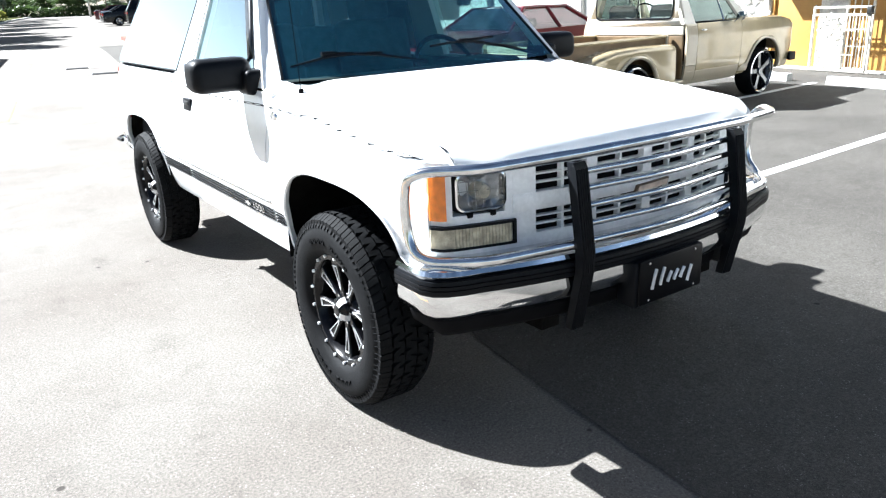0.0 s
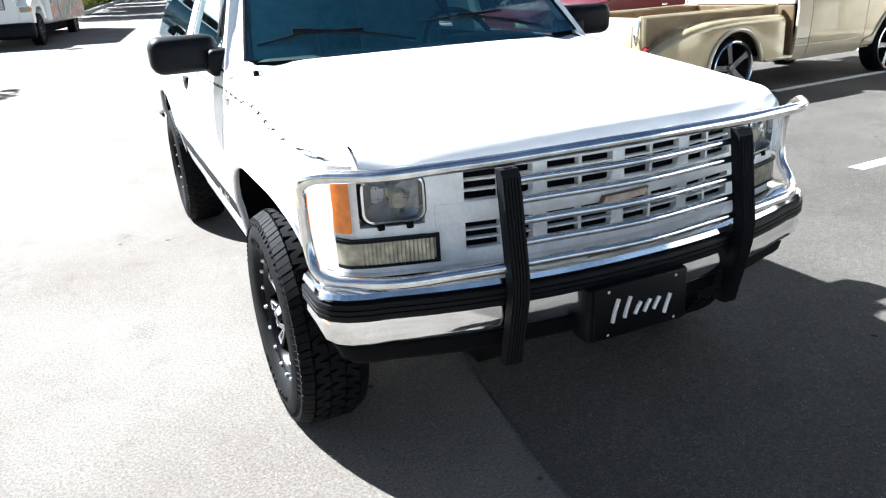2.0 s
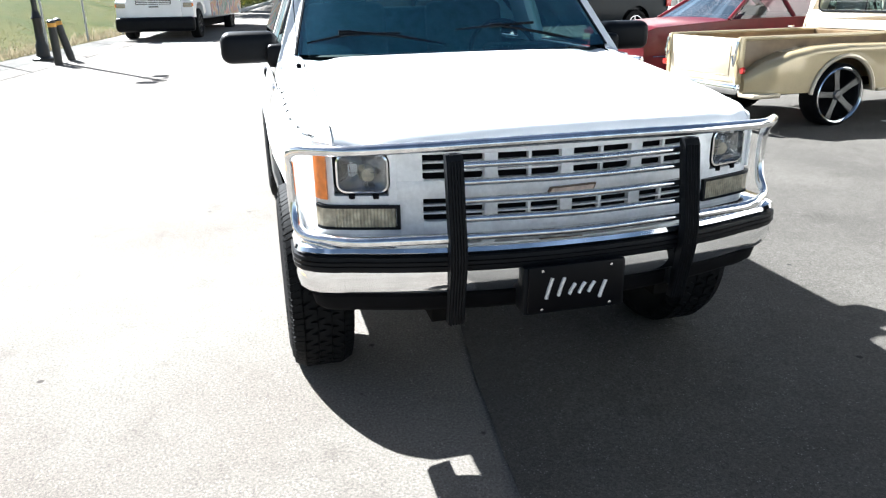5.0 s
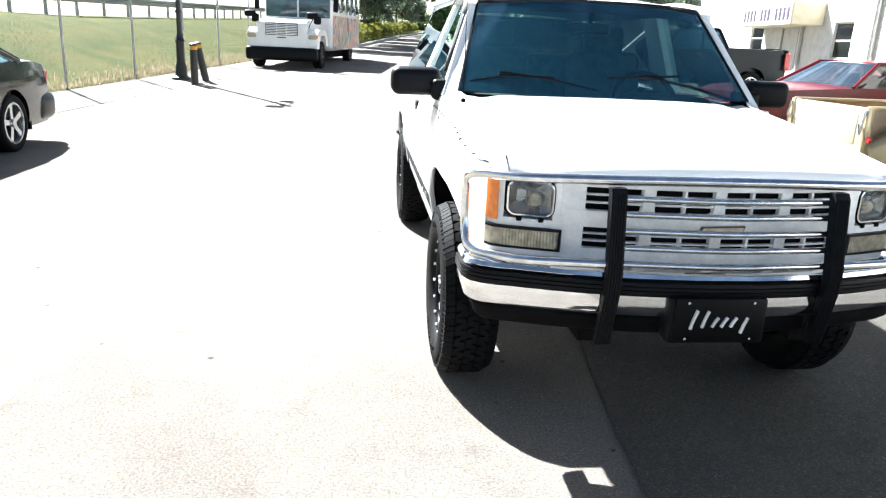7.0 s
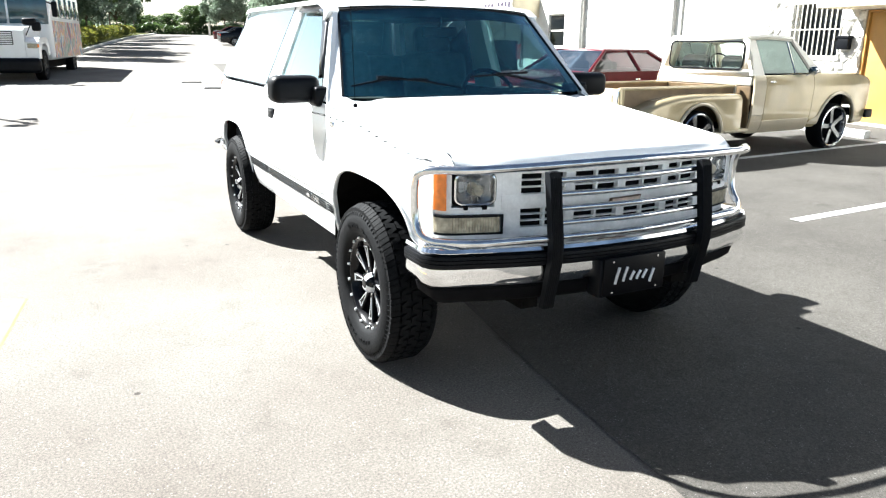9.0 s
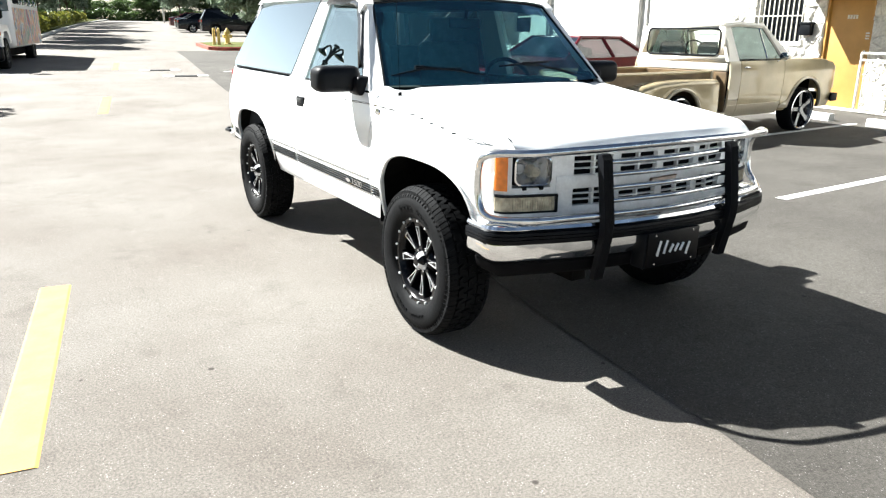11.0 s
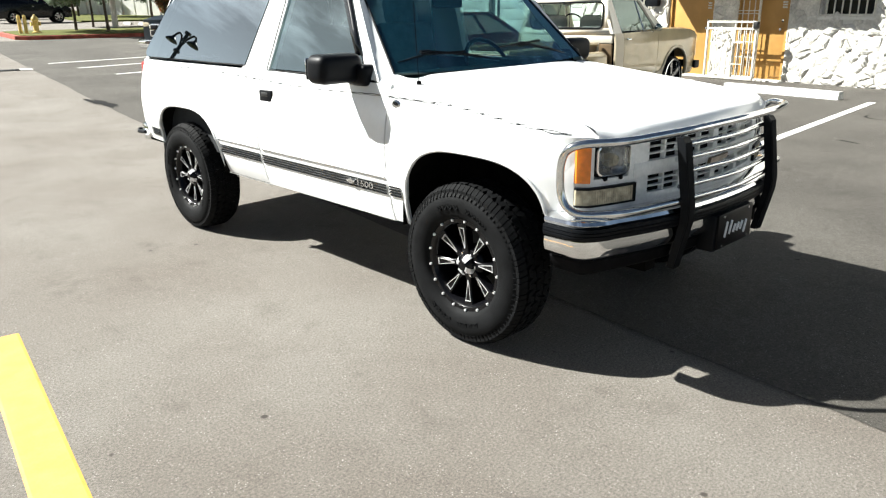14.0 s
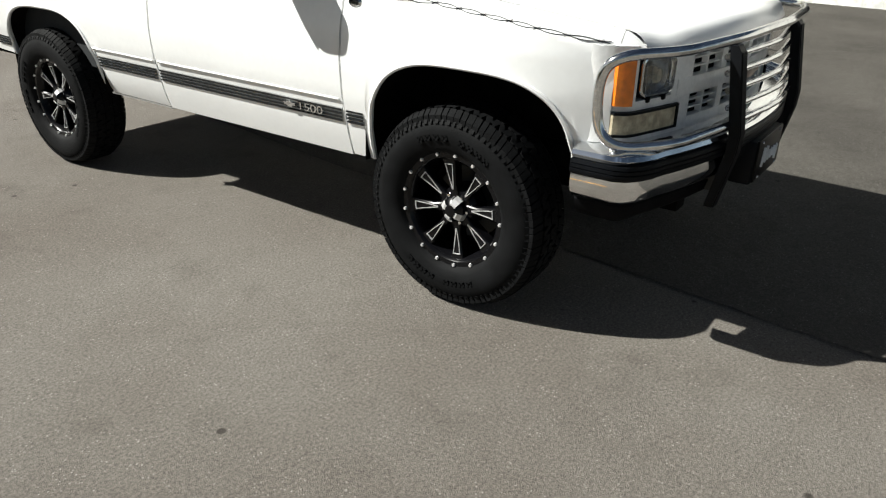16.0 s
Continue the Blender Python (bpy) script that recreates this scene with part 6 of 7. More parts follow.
part("bus_hood", Mesh().prism(hoodp, -0.80, 0.80), WHITE, bus, "", 30)
for s in (-1, 1):
    fp = [(-0.80, 0.64), (-0.80, 1.10), (-0.55, 1.24), (0.5, 1.24), (0.75, 1.05), (0.9, 0.75), (0.62, 0.70), (0.5, 0.95), (0.3, 1.06), (-0.2, 1.06), (-0.46, 0.85), (-0.50, 0.64)]
    part("bus_fender", Mesh().prism(fp, s * 0.78, s * 1.14), WHITE, bus, "", 30)
    part("headlamp", Mesh().rbox(s * 0.98 - 0.13, -0.835, 0.93, s * 0.98 + 0.13, -0.78, 1.06, 0.02), LENS, bus)
    part("marker_lamp", Mesh().rbox(s * 1.09 - 0.06, -0.82, 0.95, s * 1.09 + 0.06, -0.76, 1.05, 0.02), AMBER, bus)
    part("bus_mirror", Mesh().tube([(s * 1.1, 1.4, 2.3), (s * 1.35, 1.1, 2.2)], 0.02, 6).rbox(s * 1.36 - 0.08, 1.05, 1.85, s * 1.36 + 0.08, 1.15, 2.3, 0.03), BLACKP, bus)
    part("hood_mirror", Mesh().tube([(s * 0.75, -0.5, 1.2), (s * 1.05, -0.75, 1.7)], 0.014, 6).rbox(s * 1.0 - 0.22, -0.86, 1.56, s * 1.0 + 0.16, -0.70, 1.76, 0.08, 4).rbox(s * 1.0 + 0.02, -0.85, 1.40, s * 1.0 + 0.26, -0.72, 1.66, 0.06, 3), BLACKP, bus)
    for y in (0.05, 5.4):
        small_wheel(bus, s * 1.0, y, s, 0.44, 0.27, 0.26, 6, rim_mat=IRONB)
    for k in range(5):
        part("side_window", Mesh().rbox(s * 1.185 - 0.012, 2.0 + k * 1.02, 1.86, s * 1.185 + 0.012, 2.85 + k * 1.02, 2.52, 0.01), BUSGLASS, bus)
part("bus_grille", Mesh().rbox(-0.52, -0.89, 1.02, 0.52, -0.85, 1.40, 0.03), IRONB, bus)
for k in range(7):
    part("grille_slat", Mesh().rbox(-0.50, -0.90, 1.04 + 0.05 * k, 0.50, -0.88, 1.07 + 0.05 * k, 0.008), WHITE, bus)
part("grille_bar", Mesh().box(-0.17, -0.905, 1.02, -0.15, -0.88, 1.40).box(0.15, -0.905, 1.02, 0.17, -0.88, 1.40), WHITE, bus)
part("bus_bumper", Mesh().rbox(-1.17, -1.0, 0.24, 1.17, -0.72, 0.66, 0.11, 4), BLACKP, bus, "heavy black bumper")
part("hood_badge", Mesh().rbox(-0.14, -0.90, 0.94, 0.14, -0.865, 0.97, 0.005), IRONB, bus)
for x in (-0.57, 0.57):
    part("windscreen", Mesh().rbox(x - 0.54, 1.33, 1.64, x + 0.54, 1.345, 2.48, 0.05), BUSGLASS, bus, "windscreen half with the reflected sky painted in blue")
part("destination_sign", Mesh().rbox(-0.8, 1.32, 2.52, 0.8, 1.345, 2.76, 0.02), BLACKP, bus)
part("underbody", Mesh().box(-0.9, -0.6, 0.30, 0.9, 7.1, 0.7), UNDER, bus, "", 0)

# ---- building along the lot: its front runs in s (local y), the street side is local -x ----
BM = pose(12.27, 5.62, 0, 0, 0, -9.38)


def struct(name, ms, m, label, category="wall", smooth=30.0):
    ob = part(name, ms, m, None, "", smooth)
    ob.matrix_world = BM
    return tagged(ob, label, category, kind="structure")


H = 5.2
wall = Mesh()
T = 0.30
def solid_wall(s0, s1, z0, z1):
    wall.box(0.0, s0, z0, T, s1, z1)


solid_wall(-4.08, -3.40, -0.1, H)
solid_wall(-3.40, -2.45, -0.1, 1.25)
solid_wall(-3.40, -2.45, 2.30, H)
solid_wall(-2.45, -1.82, -0.1, H)
solid_wall(-1.82, -0.66, 2.22, H)
solid_wall(-0.66, -0.10, -0.1, H)
solid_wall(-0.10, 1.07, 2.24, H)
solid_wall(1.07, 1.68, -0.1, H)
solid_wall(1.68, 3.02, -0.1, 1.29)
solid_wall(1.68, 3.02, 2.45, H)
solid_wall(3.02, 3.80, -0.1, H)
solid_wall(3.80, 7.30, 3.3, H)
solid_wall(7.30, 7.90, -0.1, H)
solid_wall(7.90, 13.0, 3.3, H)
solid_wall(13.0, 14.4, -0.1, H)
solid_wall(14.4, 15.75, -0.1, 1.40)
solid_wall(14.4, 15.75, 2.60, H)
solid_wall(15.75, 18.6, -0.1, H)
solid_wall(18.6, 20.2, 2.45, H)
solid_wall(20.2, 22.2, -0.1, H)
solid_wall(22.2, 23.7, -0.1, 1.50)
solid_wall(22.2, 23.7, 2.70, H)
solid_wall(23.7, 33.0, -0.1, H)
solid_wall(-8.4, -4.08, 3.0, H)
solid_wall(-16.0, -8.4, -0.1, H)
wall_front = struct("wall_west", wall, STUCCO, "white rough stucco front of a low commercial building")
struct("wall_rear", Mesh().box(14, -16, -0.1, 14.3, 33, H).box(T, 32.7, -0.1, 14, 33, H).box(T, -16, -0.1, 14, -15.7, H), STUCCO, "plain white outer walls")
struct("roof", Mesh().box(-0.1, -16.1, H, 14.4, 33.1, H + 0.25), STUCCO, "flat roof slab with a white edge", "roof")
# open bay with a dark room; its shade is put into the surface colours
struct("wall_bay", Mesh().box(5.0, -8.6, 0, 5.1, -3.9, 3.1).box(T, -4.1, 0, 5.0, -3.95, 3.1).box(T, -8.5, 0, 5.0, -8.4, 3.1), mat("shade_painted_wall", (0.10, 0.10, 0.10), 0.9), "walls of an open storage bay, shade painted in as grey")
struct("ceiling", Mesh().box(T, -8.5, 3.0, 5.1, -3.95, 3.1).box(T, -3.9, 3.0, 3.0, 3.8, 3.1), mat("shade_painted_ceiling", (0.12, 0.12, 0.12), 0.9), "ceiling of the storage bay, shade painted in as grey", "ceiling")
# near-black colour stands in for the unlit rooms behind the windows
struct("wall_inner", Mesh().box(2.0, -3.9, 0, 2.1, 3.8, 3.0).box(2.0, 13.0, 0, 2.1, 25, 3.2), mat("shade_painted_room", (0.03, 0.03, 0.03), 0.9), "dark rooms behind the windows")

# rock facing: each stone cut from a jittered pattern
def cells(s0, s1, z0, z1, size, seed, avoid=()):
    rnd = random.Random(seed)
    seeds = []
    nz, ns = max(1, round((z1 - z0) / (size * 0.72))), max(1, round((s1 - s0) / (size * 1.15)))
    for j in range(-1, nz + 1):
        for i in range(-1, ns + 1):
            seeds.append((s0 + (i + 0.5 + 0.5 * (j % 2) + rnd.uniform(-0.46, 0.46)) * (s1 - s0) / ns, z0 + (j + 0.5 + rnd.uniform(-0.48, 0.48)) * (z1 - z0) / nz))
    out = []
    for k, (a, b) in enumerate(seeds):
        poly = [(s0, z0), (s1, z0), (s1, z1), (s0, z1)]
        for q, (c, d) in enumerate(seeds):
            if q == k or abs(c - a) > 3 * size or abs(d - b) > 3 * size:
                continue
            mx, mz, nx, nz2 = (a + c) / 2, (b + d) / 2, c - a, d - b
            ln = math.hypot(nx, nz2)
            off = 0.002

            def side(p):
                return ((p[0] - mx) * nx + (p[1] - mz) * nz2) / ln + off

            new_poly = []
            for p, r in zip(poly, poly[1:] + poly[:1]):
                e, f = side(p), side(r)
                if e <= 0:
                    new_poly.append(p)
                if e * f < 0:
                    u = e / (e - f)
                    new_poly.append((lerp(p[0], r[0], u), lerp(p[1], r[1], u)))
            poly = new_poly
            if len(poly) < 3:
                break
        if len(poly) >= 3:
            cx, cz = sum(p[0] for p in poly) / len(poly), sum(p[1] for p in poly) / len(poly)
            if max(abs(p[0] - cx) + abs(p[1] - cz) for p in poly) > 0.05 and not any(u0 < cx < u1 and v0 < cz < v1 for u0, u1, v0, v1 in avoid):
                out.append((poly, cx, cz, rnd.uniform(0.022, 0.060)))
    return out


ROCK_AREAS = [(-4.08, -1.82, 0.0, 2.9, 0.21, 11, [(-3.46, -2.40, 1.20, 2.35)]), (-0.66, -0.10, 0.0, 2.22, 0.22, 5, []), (1.07, 1.68, 0.0, 2.9, 0.24, 7, []), (1.68, 3.02, 0.0, 1.22, 0.25, 8, []), (3.02, 3.80, 0.0, 2.9, 0.25, 9, [])]
for s0, s1, z0, z1, size, seed, avoid in ROCK_AREAS:
    rnd = random.Random(seed + 50)
    for poly, cx, cz, dep in cells(s0, s1, z0, z1, size, seed, avoid):
        st = Mesh()
        n = len(poly)
        rows = [[(0.01, a, b) for a, b in poly], [(-0.018, a, b) for a, b in poly]]
        for sc, d in ((0.90, 0.60), (0.66, 0.92), (0.32, 1.0)):
            rows.append([(-dep * d * rnd.uniform(0.55, 1.35), lerp(cx, a, sc * rnd.uniform(0.88, 1.06)), lerp(cz, b, sc * rnd.uniform(0.88, 1.06))) for a, b in poly])
        st.grid(rows, closed=True)
        st.f.append(tuple(len(st.v) - n + k for k in range(n)))
        ob = part("stone", st, ROCKW, wall_front, "", 50, fix=False)

# rolled shutters of wide horizontal panels
for s0, s1 in ((3.80, 7.30), (7.90, 13.0)):
    for k in range(11):
        z = -0.1 + 0.31 * k
        ob = part("shutter_panel", Mesh().rbox(0.06, s0, z, 0.12, s1, z + 0.300, 0.012), STUCCO, wall_front)
for s in (7.55, 13.0, 18.15, 33.0):
    part("downpipe", Mesh().tube([(-0.07, s, -0.1), (-0.07, s, 4.9)], 0.055, 10), mat("grey_pipe", (0.50, 0.49, 0.46), 0.6), wall_front)

# canopy over the two doors
struct("canopy", Mesh().rbox(-0.95, -2.55, 2.25, 0.0, 1.45, 2.62, 0.02), CREAMW, "cream painted canopy over two ochre doors", "canopy")
struct("trim_fascia", Mesh().rbox(-0.98, -2.58, 2.56, 0.0, 1.48, 2.66, 0.01), STUCCO, "white edge strip on the canopy", "trim")

# doors
for k, (s0, s1) in enumerate(((-0.07, 1.04), (-1.79, -0.69))):
    d = struct(f"door_{k + 1}", Mesh().rbox(0.05, s0 + 0.04, 0.02, 0.09, s1 - 0.04, 2.18, 0.004), OCHRE, "ochre painted flush door", "door")
    part("door_frame", Mesh().box(0.0, s0 - 0.02, 0.0, 0.12, s0 + 0.035, 2.22).box(0.0, s1 - 0.035, 0.0, 0.12, s1 + 0.02, 2.22).box(0.0, s0, 2.185, 0.12, s1, 2.225), OCHRE, d)
    part("door_handle", Mesh().tube([(0.05, s0 + 0.12, 1.0), (0.0, s0 + 0.12, 1.0)], 0.012, 8).lathe([(0.001, -0.03), (0.026, -0.025), (0.03, 0.0), (0.02, 0.015)], 12, pose(0.0, s0 + 0.12, 1.0)), CHROME, d)
    part("lock", Mesh().lathe([(0.001, -0.012), (0.028, -0.01), (0.03, 0.01)], 12, pose(0.045, s0 + 0.12, 1.16)), CHROME, d)
    for j in range(4):
        yy = s0 + 0.62 - 0.065 * j
        part("door_bar", Mesh().rbox(0.036, yy - 0.022, 1.79, 0.05, yy + 0.022, 1.87, 0.004), IRONW, d, "small pale bar")
    for j in range(3):
        part("notice_bar", Mesh().rbox(0.042, s0 + 0.06, 1.40 + 0.05 * j, 0.05, s0 + 0.16, 1.43 + 0.05 * j, 0.002), IRONW, d)
struct("door_step", Mesh().rbox(-0.25, -1.9, -0.02, 0.1, 1.15, 0.03, 0.01), CONC, "pale concrete door step", "step")

# white iron gates
GX, GA, GB = -0.45, -1.46, -0.30
gate = struct("iron_gate", Mesh().rbox(GX - 0.02, GA, 0.03, GX + 0.02, GB, 0.07, 0.004).rbox(GX - 0.02, GA, 1.00, GX + 0.02, GB, 1.04, 0.004).rbox(GX - 0.02, GA, 1.13, GX + 0.02, GB, 1.17, 0.004).rbox(GX - 0.02, GA, 0.03, GX + 0.02, GA + 0.04, 1.17, 0.004).rbox(GX - 0.02, GB - 0.04, 0.03, GX + 0.02, GB, 1.17, 0.004), IRONW, "low white iron gate before the doors", "gate")
for k in range(8):
    s = GA + 0.15 + 0.125 * k
    part("gate_bar", Mesh().rbox(GX - 0.008, s - 0.009, 0.06, GX + 0.008, s + 0.009, 1.01, 0.002), IRONW, gate)
for z, s0, s1 in ((0.33, -1.20, -0.93), (0.75, -1.20, -0.93), (0.75, -0.62, -0.40)):
    part("gate_cross_bar", Mesh().rbox(GX - 0.008, s0, z - 0.009, GX + 0.008, s1, z + 0.009, 0.002), IRONW, gate)
part("gate_latch", Mesh().rbox(GX - 0.05, GA - 0.02, 1.02, GX + 0.03, GA + 0.07, 1.16, 0.012), IRONB, gate, "dark latch box")
part("gate_side_bar", Mesh().rbox(GX, GB - 0.03, 1.13, 0.0, GB - 0.01, 1.16, 0.003).rbox(GX, GB - 0.03, 0.03, 0.0, GB - 0.01, 0.06, 0.003), IRONW, gate)
tall = struct("security_gate", Mesh().rbox(-0.10, -1.25, 0.03, -0.06, -1.21, 2.14, 0.004).rbox(-0.10, -0.74, 0.03, -0.06, -0.70, 2.14, 0.004).rbox(-0.10, -1.25, 2.10, -0.06, -0.70, 2.14, 0.004).rbox(-0.10, -1.25, 0.03, -0.06, -0.70, 0.07, 0.004), IRONW, "tall cream iron security gate", "gate")
for k in range(3):
    s = -1.11 + 0.13 * k
    part("gate_bar", Mesh().rbox(-0.088, s - 0.008, 0.05, -0.072, s + 0.008, 2.12, 0.002), IRONW, tall)
for z in (0.45, 0.75, 1.3, 1.36):
    part("gate_cross_bar", Mesh().rbox(-0.088, -1.23, z - 0.008, -0.072, -0.72, z + 0.008, 0.002), IRONW, tall)


# barred windows
def barred_window(num, s0, s1, z0, z1, bars, scroll):
    w = struct(f"window_{num}", Mesh().box(0.10, s0, z0, 0.14, s0 + 0.04, z1).box(0.10, s1 - 0.04, z0, 0.14, s1, z1).box(0.10, s0, z0, 0.14, s1, z0 + 0.04).box(0.10, s0, z1 - 0.04, 0.14, s1, z1), IRONW, "dark window behind white iron bars", "window")
    part("pane", Mesh().box(0.115, s0, z0, 0.122, s1, z1), DARKGL, w)
    part("window_sill", Mesh().rbox(-0.05, s0 - 0.05, z0 - 0.06, 0.12, s1 + 0.05, z0, 0.01), STUCCO, w)
    for k in range(bars):
        s = lerp(s0 - 0.03, s1 + 0.03, k / (bars - 1))
        part("window_bar", Mesh().rbox(-0.051, s - 0.011, z0 - 0.02, -0.029, s + 0.011, z1 + 0.02, 0.002), IRONW, w)
    for z in (z0 + 0.02, lerp(z0, z1, 0.5), z1 - 0.03):
        part("window_rail", Mesh().rbox(-0.052, s0 - 0.04, z - 0.012, -0.028, s1 + 0.04, z + 0.012, 0.002), IRONW, w)
    if scroll:
        c, zc = (s0 + s1) / 2, lerp(z0, z1, 0.55)
        for s in (-1, 1):
            curls = ([(s * 0.15 * math.sin(a) * math.sin(a / 2), -0.16 + 0.30 * (1 - math.cos(a)) / 2 - 0.05 * math.sin(a)) for a in steps(0, math.pi, 16)],
                     [(s * (0.16 + (0.10 - 0.012 * k) * math.cos(0.5 * k)), 0.05 + (0.10 - 0.012 * k) * math.sin(0.5 * k)) for k in range(9)],
                     [(s * (0.13 + (0.09 - 0.011 * k) * math.cos(0.5 * k)), -0.20 - (0.09 - 0.011 * k) * math.sin(0.5 * k)) for k in range(9)],
                     [(s * 0.11 * (1 - u), 0.16 + 0.16 * u ** 0.6) for u in steps(0, 1, 8)])
            for curl in curls:
                part("scroll", Mesh().tube([(-0.04, c + p, zc + q) for p, q in curl], 0.008, 5), IRONW, w)
    return w


barred_window(1, -3.40, -2.45, 1.25, 2.30, 8, True)
barred_window(2, 1.68, 3.02, 1.29, 2.45, 11, False)
for num, s0, s1, z0, z1 in ((3, 14.4, 15.75, 1.40, 2.60), (4, 22.2, 23.7, 1.50, 2.70)):
    w = struct(f"window_{num}", Mesh().box(0.06, s0, z0, 0.12, s0 + 0.06, z1).box(0.06, s1 - 0.06, z0, 0.12, s1, z1).box(0.06, s0, z0, 0.12, s1, z0 + 0.06).box(0.06, s0, z1 - 0.06, 0.12, s1, z1).box(0.06, s0, (z0 + z1) / 2 - 0.03, 0.12, s1, (z0 + z1) / 2 + 0.03), IRONW, "white-framed sash window with dark glass", "window")
    for k in range(2):
        part("pane", Mesh().box(0.08, s0 + 0.05, lerp(z0, z1, k * 0.5) + 0.03, 0.09, s1 - 0.05, lerp(z0, z1, k * 0.5 + 0.5) - 0.03), DARKGL, w)
d3 = struct("door_3", Mesh().rbox(0.06, 18.62, 0.2, 0.10, 20.18, 2.44, 0.01), STUCCO, "plain white metal door", "door")
part("door_frame", Mesh().box(0.0, 18.58, 0.2, 0.12, 18.64, 2.47).box(0.0, 20.16, 0.2, 0.12, 20.22, 2.47), mat("grey_frame", (0.35, 0.34, 0.32), 0.6), d3)
# box awning with a row of dark bars on its sign
aw = struct("awning", Mesh().rbox(-1.15, 16.6, 2.50, 0.0, 22.4, 3.30, 0.05, 3), CREAMW, "cream box awning with a white sign front", "awning")
part("sign_front", Mesh().box(-1.162, 16.65, 2.52, -1.152, 22.35, 3.28), STUCCO, aw)
for k in range(13):
    if k in (4, 8):
        continue
    s = 21.3 - 0.365 * k
    part("sign_bar", Mesh().box(-1.172, s - 0.11, 2.66, -1.162, s + 0.11, 3.10), mat("purple_grey_paint", (0.035, 0.022, 0.05), 0.7), aw)

# mailbox by the door
mb = struct("mailbox", Mesh().rbox(-0.16, 1.30, 1.46, -0.04, 1.58, 1.72, 0.02), BLACKP, "black metal wall-mounted mailbox beside the door", "mailbox")
mb["kind"] = "thing"
part("mailbox_lid", Mesh().rbox(-0.175, 1.28, 1.68, -0.03, 1.60, 1.735, 0.015), BLACKP, mb)
wl2 = struct("wall_lamp", Mesh().lathe([(0.001, -0.10), (0.06, -0.08), (0.08, 0.0)], 14, pose(-0.04, -2.05, 2.02)), IRONW, "small white round wall lamp", "lamp")
wl2["kind"] = "thing"

# cardboard boxes stacked in the bay
for j in range(5):
    bx = thing("storage_box", BM @ pose(0.34, -4.37, 0.012 + 0.285 * j, 0, 0, random.Random(j).uniform(-3, 3)), "white cardboard storage box in a stack", "box", "stacked boxes")
    part("carton", Mesh().rbox(-0.25, -0.24, 0.0, 0.25, 0.22, 0.275, 0.008), mat("white_card", (0.74, 0.75, 0.76), 0.85, var=0.08), bx)
    part("print_bar", Mesh().box(-0.254, -0.04, 0.11, -0.2505, 0.16, 0.13), mat("blue_grey_print", (0.16, 0.18, 0.25), 0.8), bx)
    part("carton_lid", Mesh().rbox(-0.258, -0.248, 0.20, 0.258, 0.228, 0.28, 0.006), mat("white_card", (0.70, 0.71, 0.72), 0.85, var=0.08), bx)

# wheel stops
for (x0, y0), (x1, y1) in (((10.02, 4.02), (9.70, 1.94)), ((11.02, 1.38), (10.66, -0.85)), ((10.42, 6.85), (10.10, 4.75))):
    ln = math.hypot(x1 - x0, y1 - y0)
    wm = pose((x0 + x1) / 2, (y0 + y1) / 2, 0.005, 0, 0, math.degrees(math.atan2(y1 - y0, x1 - x0)))
    ws = Mesh().prism([(-0.08, 0), (-0.06, 0.125), (0.06, 0.125), (0.08, 0)], -ln / 2, ln / 2)
    ob = part("wheel_stop", ws, WPAINT, None, "", 20)
    ob.matrix_world = wm
    tagged(ob, "white painted concrete wheel stop on asphalt", "wheel stop", "wheel stops")

# ---- drive, bank, fence and planting ----
GRASS = mat("dry_grass", (0.072, 0.069, 0.020), 0.95, spec=0.05, var=0.2, scale=1.1, color2=(0.036, 0.050, 0.011), bump=0.8, bscale=22, fine=0.40)
LEAF = leaf("tree_leaf", (0.095, 0.150, 0.042), (0.030, 0.055, 0.018))
LEAFG = leaf("grey_green_leaf", (0.23, 0.29, 0.21), (0.08, 0.11, 0.072))
HEDGE = leaf("hedge_leaf", (0.24, 0.23, 0.035), (0.06, 0.085, 0.016))
LAWN = mat("green_lawn", (0.125, 0.135, 0.038), 0.95, spec=0.1, var=0.2, scale=3, color2=(0.075, 0.080, 0.030), bump=0.5, bscale=40, fine=0.2)
BARK = mat("bark", (0.10, 0.075, 0.055), 0.95, var=0.25, scale=9, bump=0.5, bscale=40)
GALV = mat("galvanised_steel", (0.42, 0.425, 0.42), 0.6, 0.2, var=0.1, scale=20)
STRAW = leaf("dry_straw", (0.36, 0.30, 0.20), (0.13, 0.105, 0.06))
BLADE = leaf("grass_blade", (0.125, 0.12, 0.033), (0.045, 0.057, 0.014))


def fence_x(y):
    return -6.68 + 0.185 * (y - 16.07)


def onto(y):
    return rise(y)


def bank_h(y):
    """How much taller the bank stands towards the near end."""
    return table([(0, 1.60), (11, 1.54), (17, 1.30), (24, 1.04), (34, 1.0)], y)


# bank
rows = []
for y in [-60, -30, -10, 0, 4, 8, 10, 12, 14, 16, 18, 20, 22, 25, 28, 32, 36, 40, 46, 55, 70, 90, 120]:
    fx = fence_x(min(y, 34)) + 0.10 * max(0, y - 34)
    row = []
    for d, h in ((0.05, 0.006), (-0.4, 0.04), (-1.2, 0.16), (-2.5, 0.45), (-4.0, 0.85), (-5.5, 1.15), (-6.5, 1.22), (-7.5, 1.22)):
        w = 0.03 * noise.noise((d * 1.3, y * 0.7, 0)) if d < -0.3 else 0
        row.append((fx + d + (0.10 * noise.noise((y * 1.7, 0, 0)) if d > 0 else 0), y, onto(y) + h * bank_h(y) + w))
    rows.append(row)
tagged(part("grass_bank", Mesh().grid(rows), GRASS, None, "", 60), "dry green grass bank behind the fence", "grass", kind="structure")
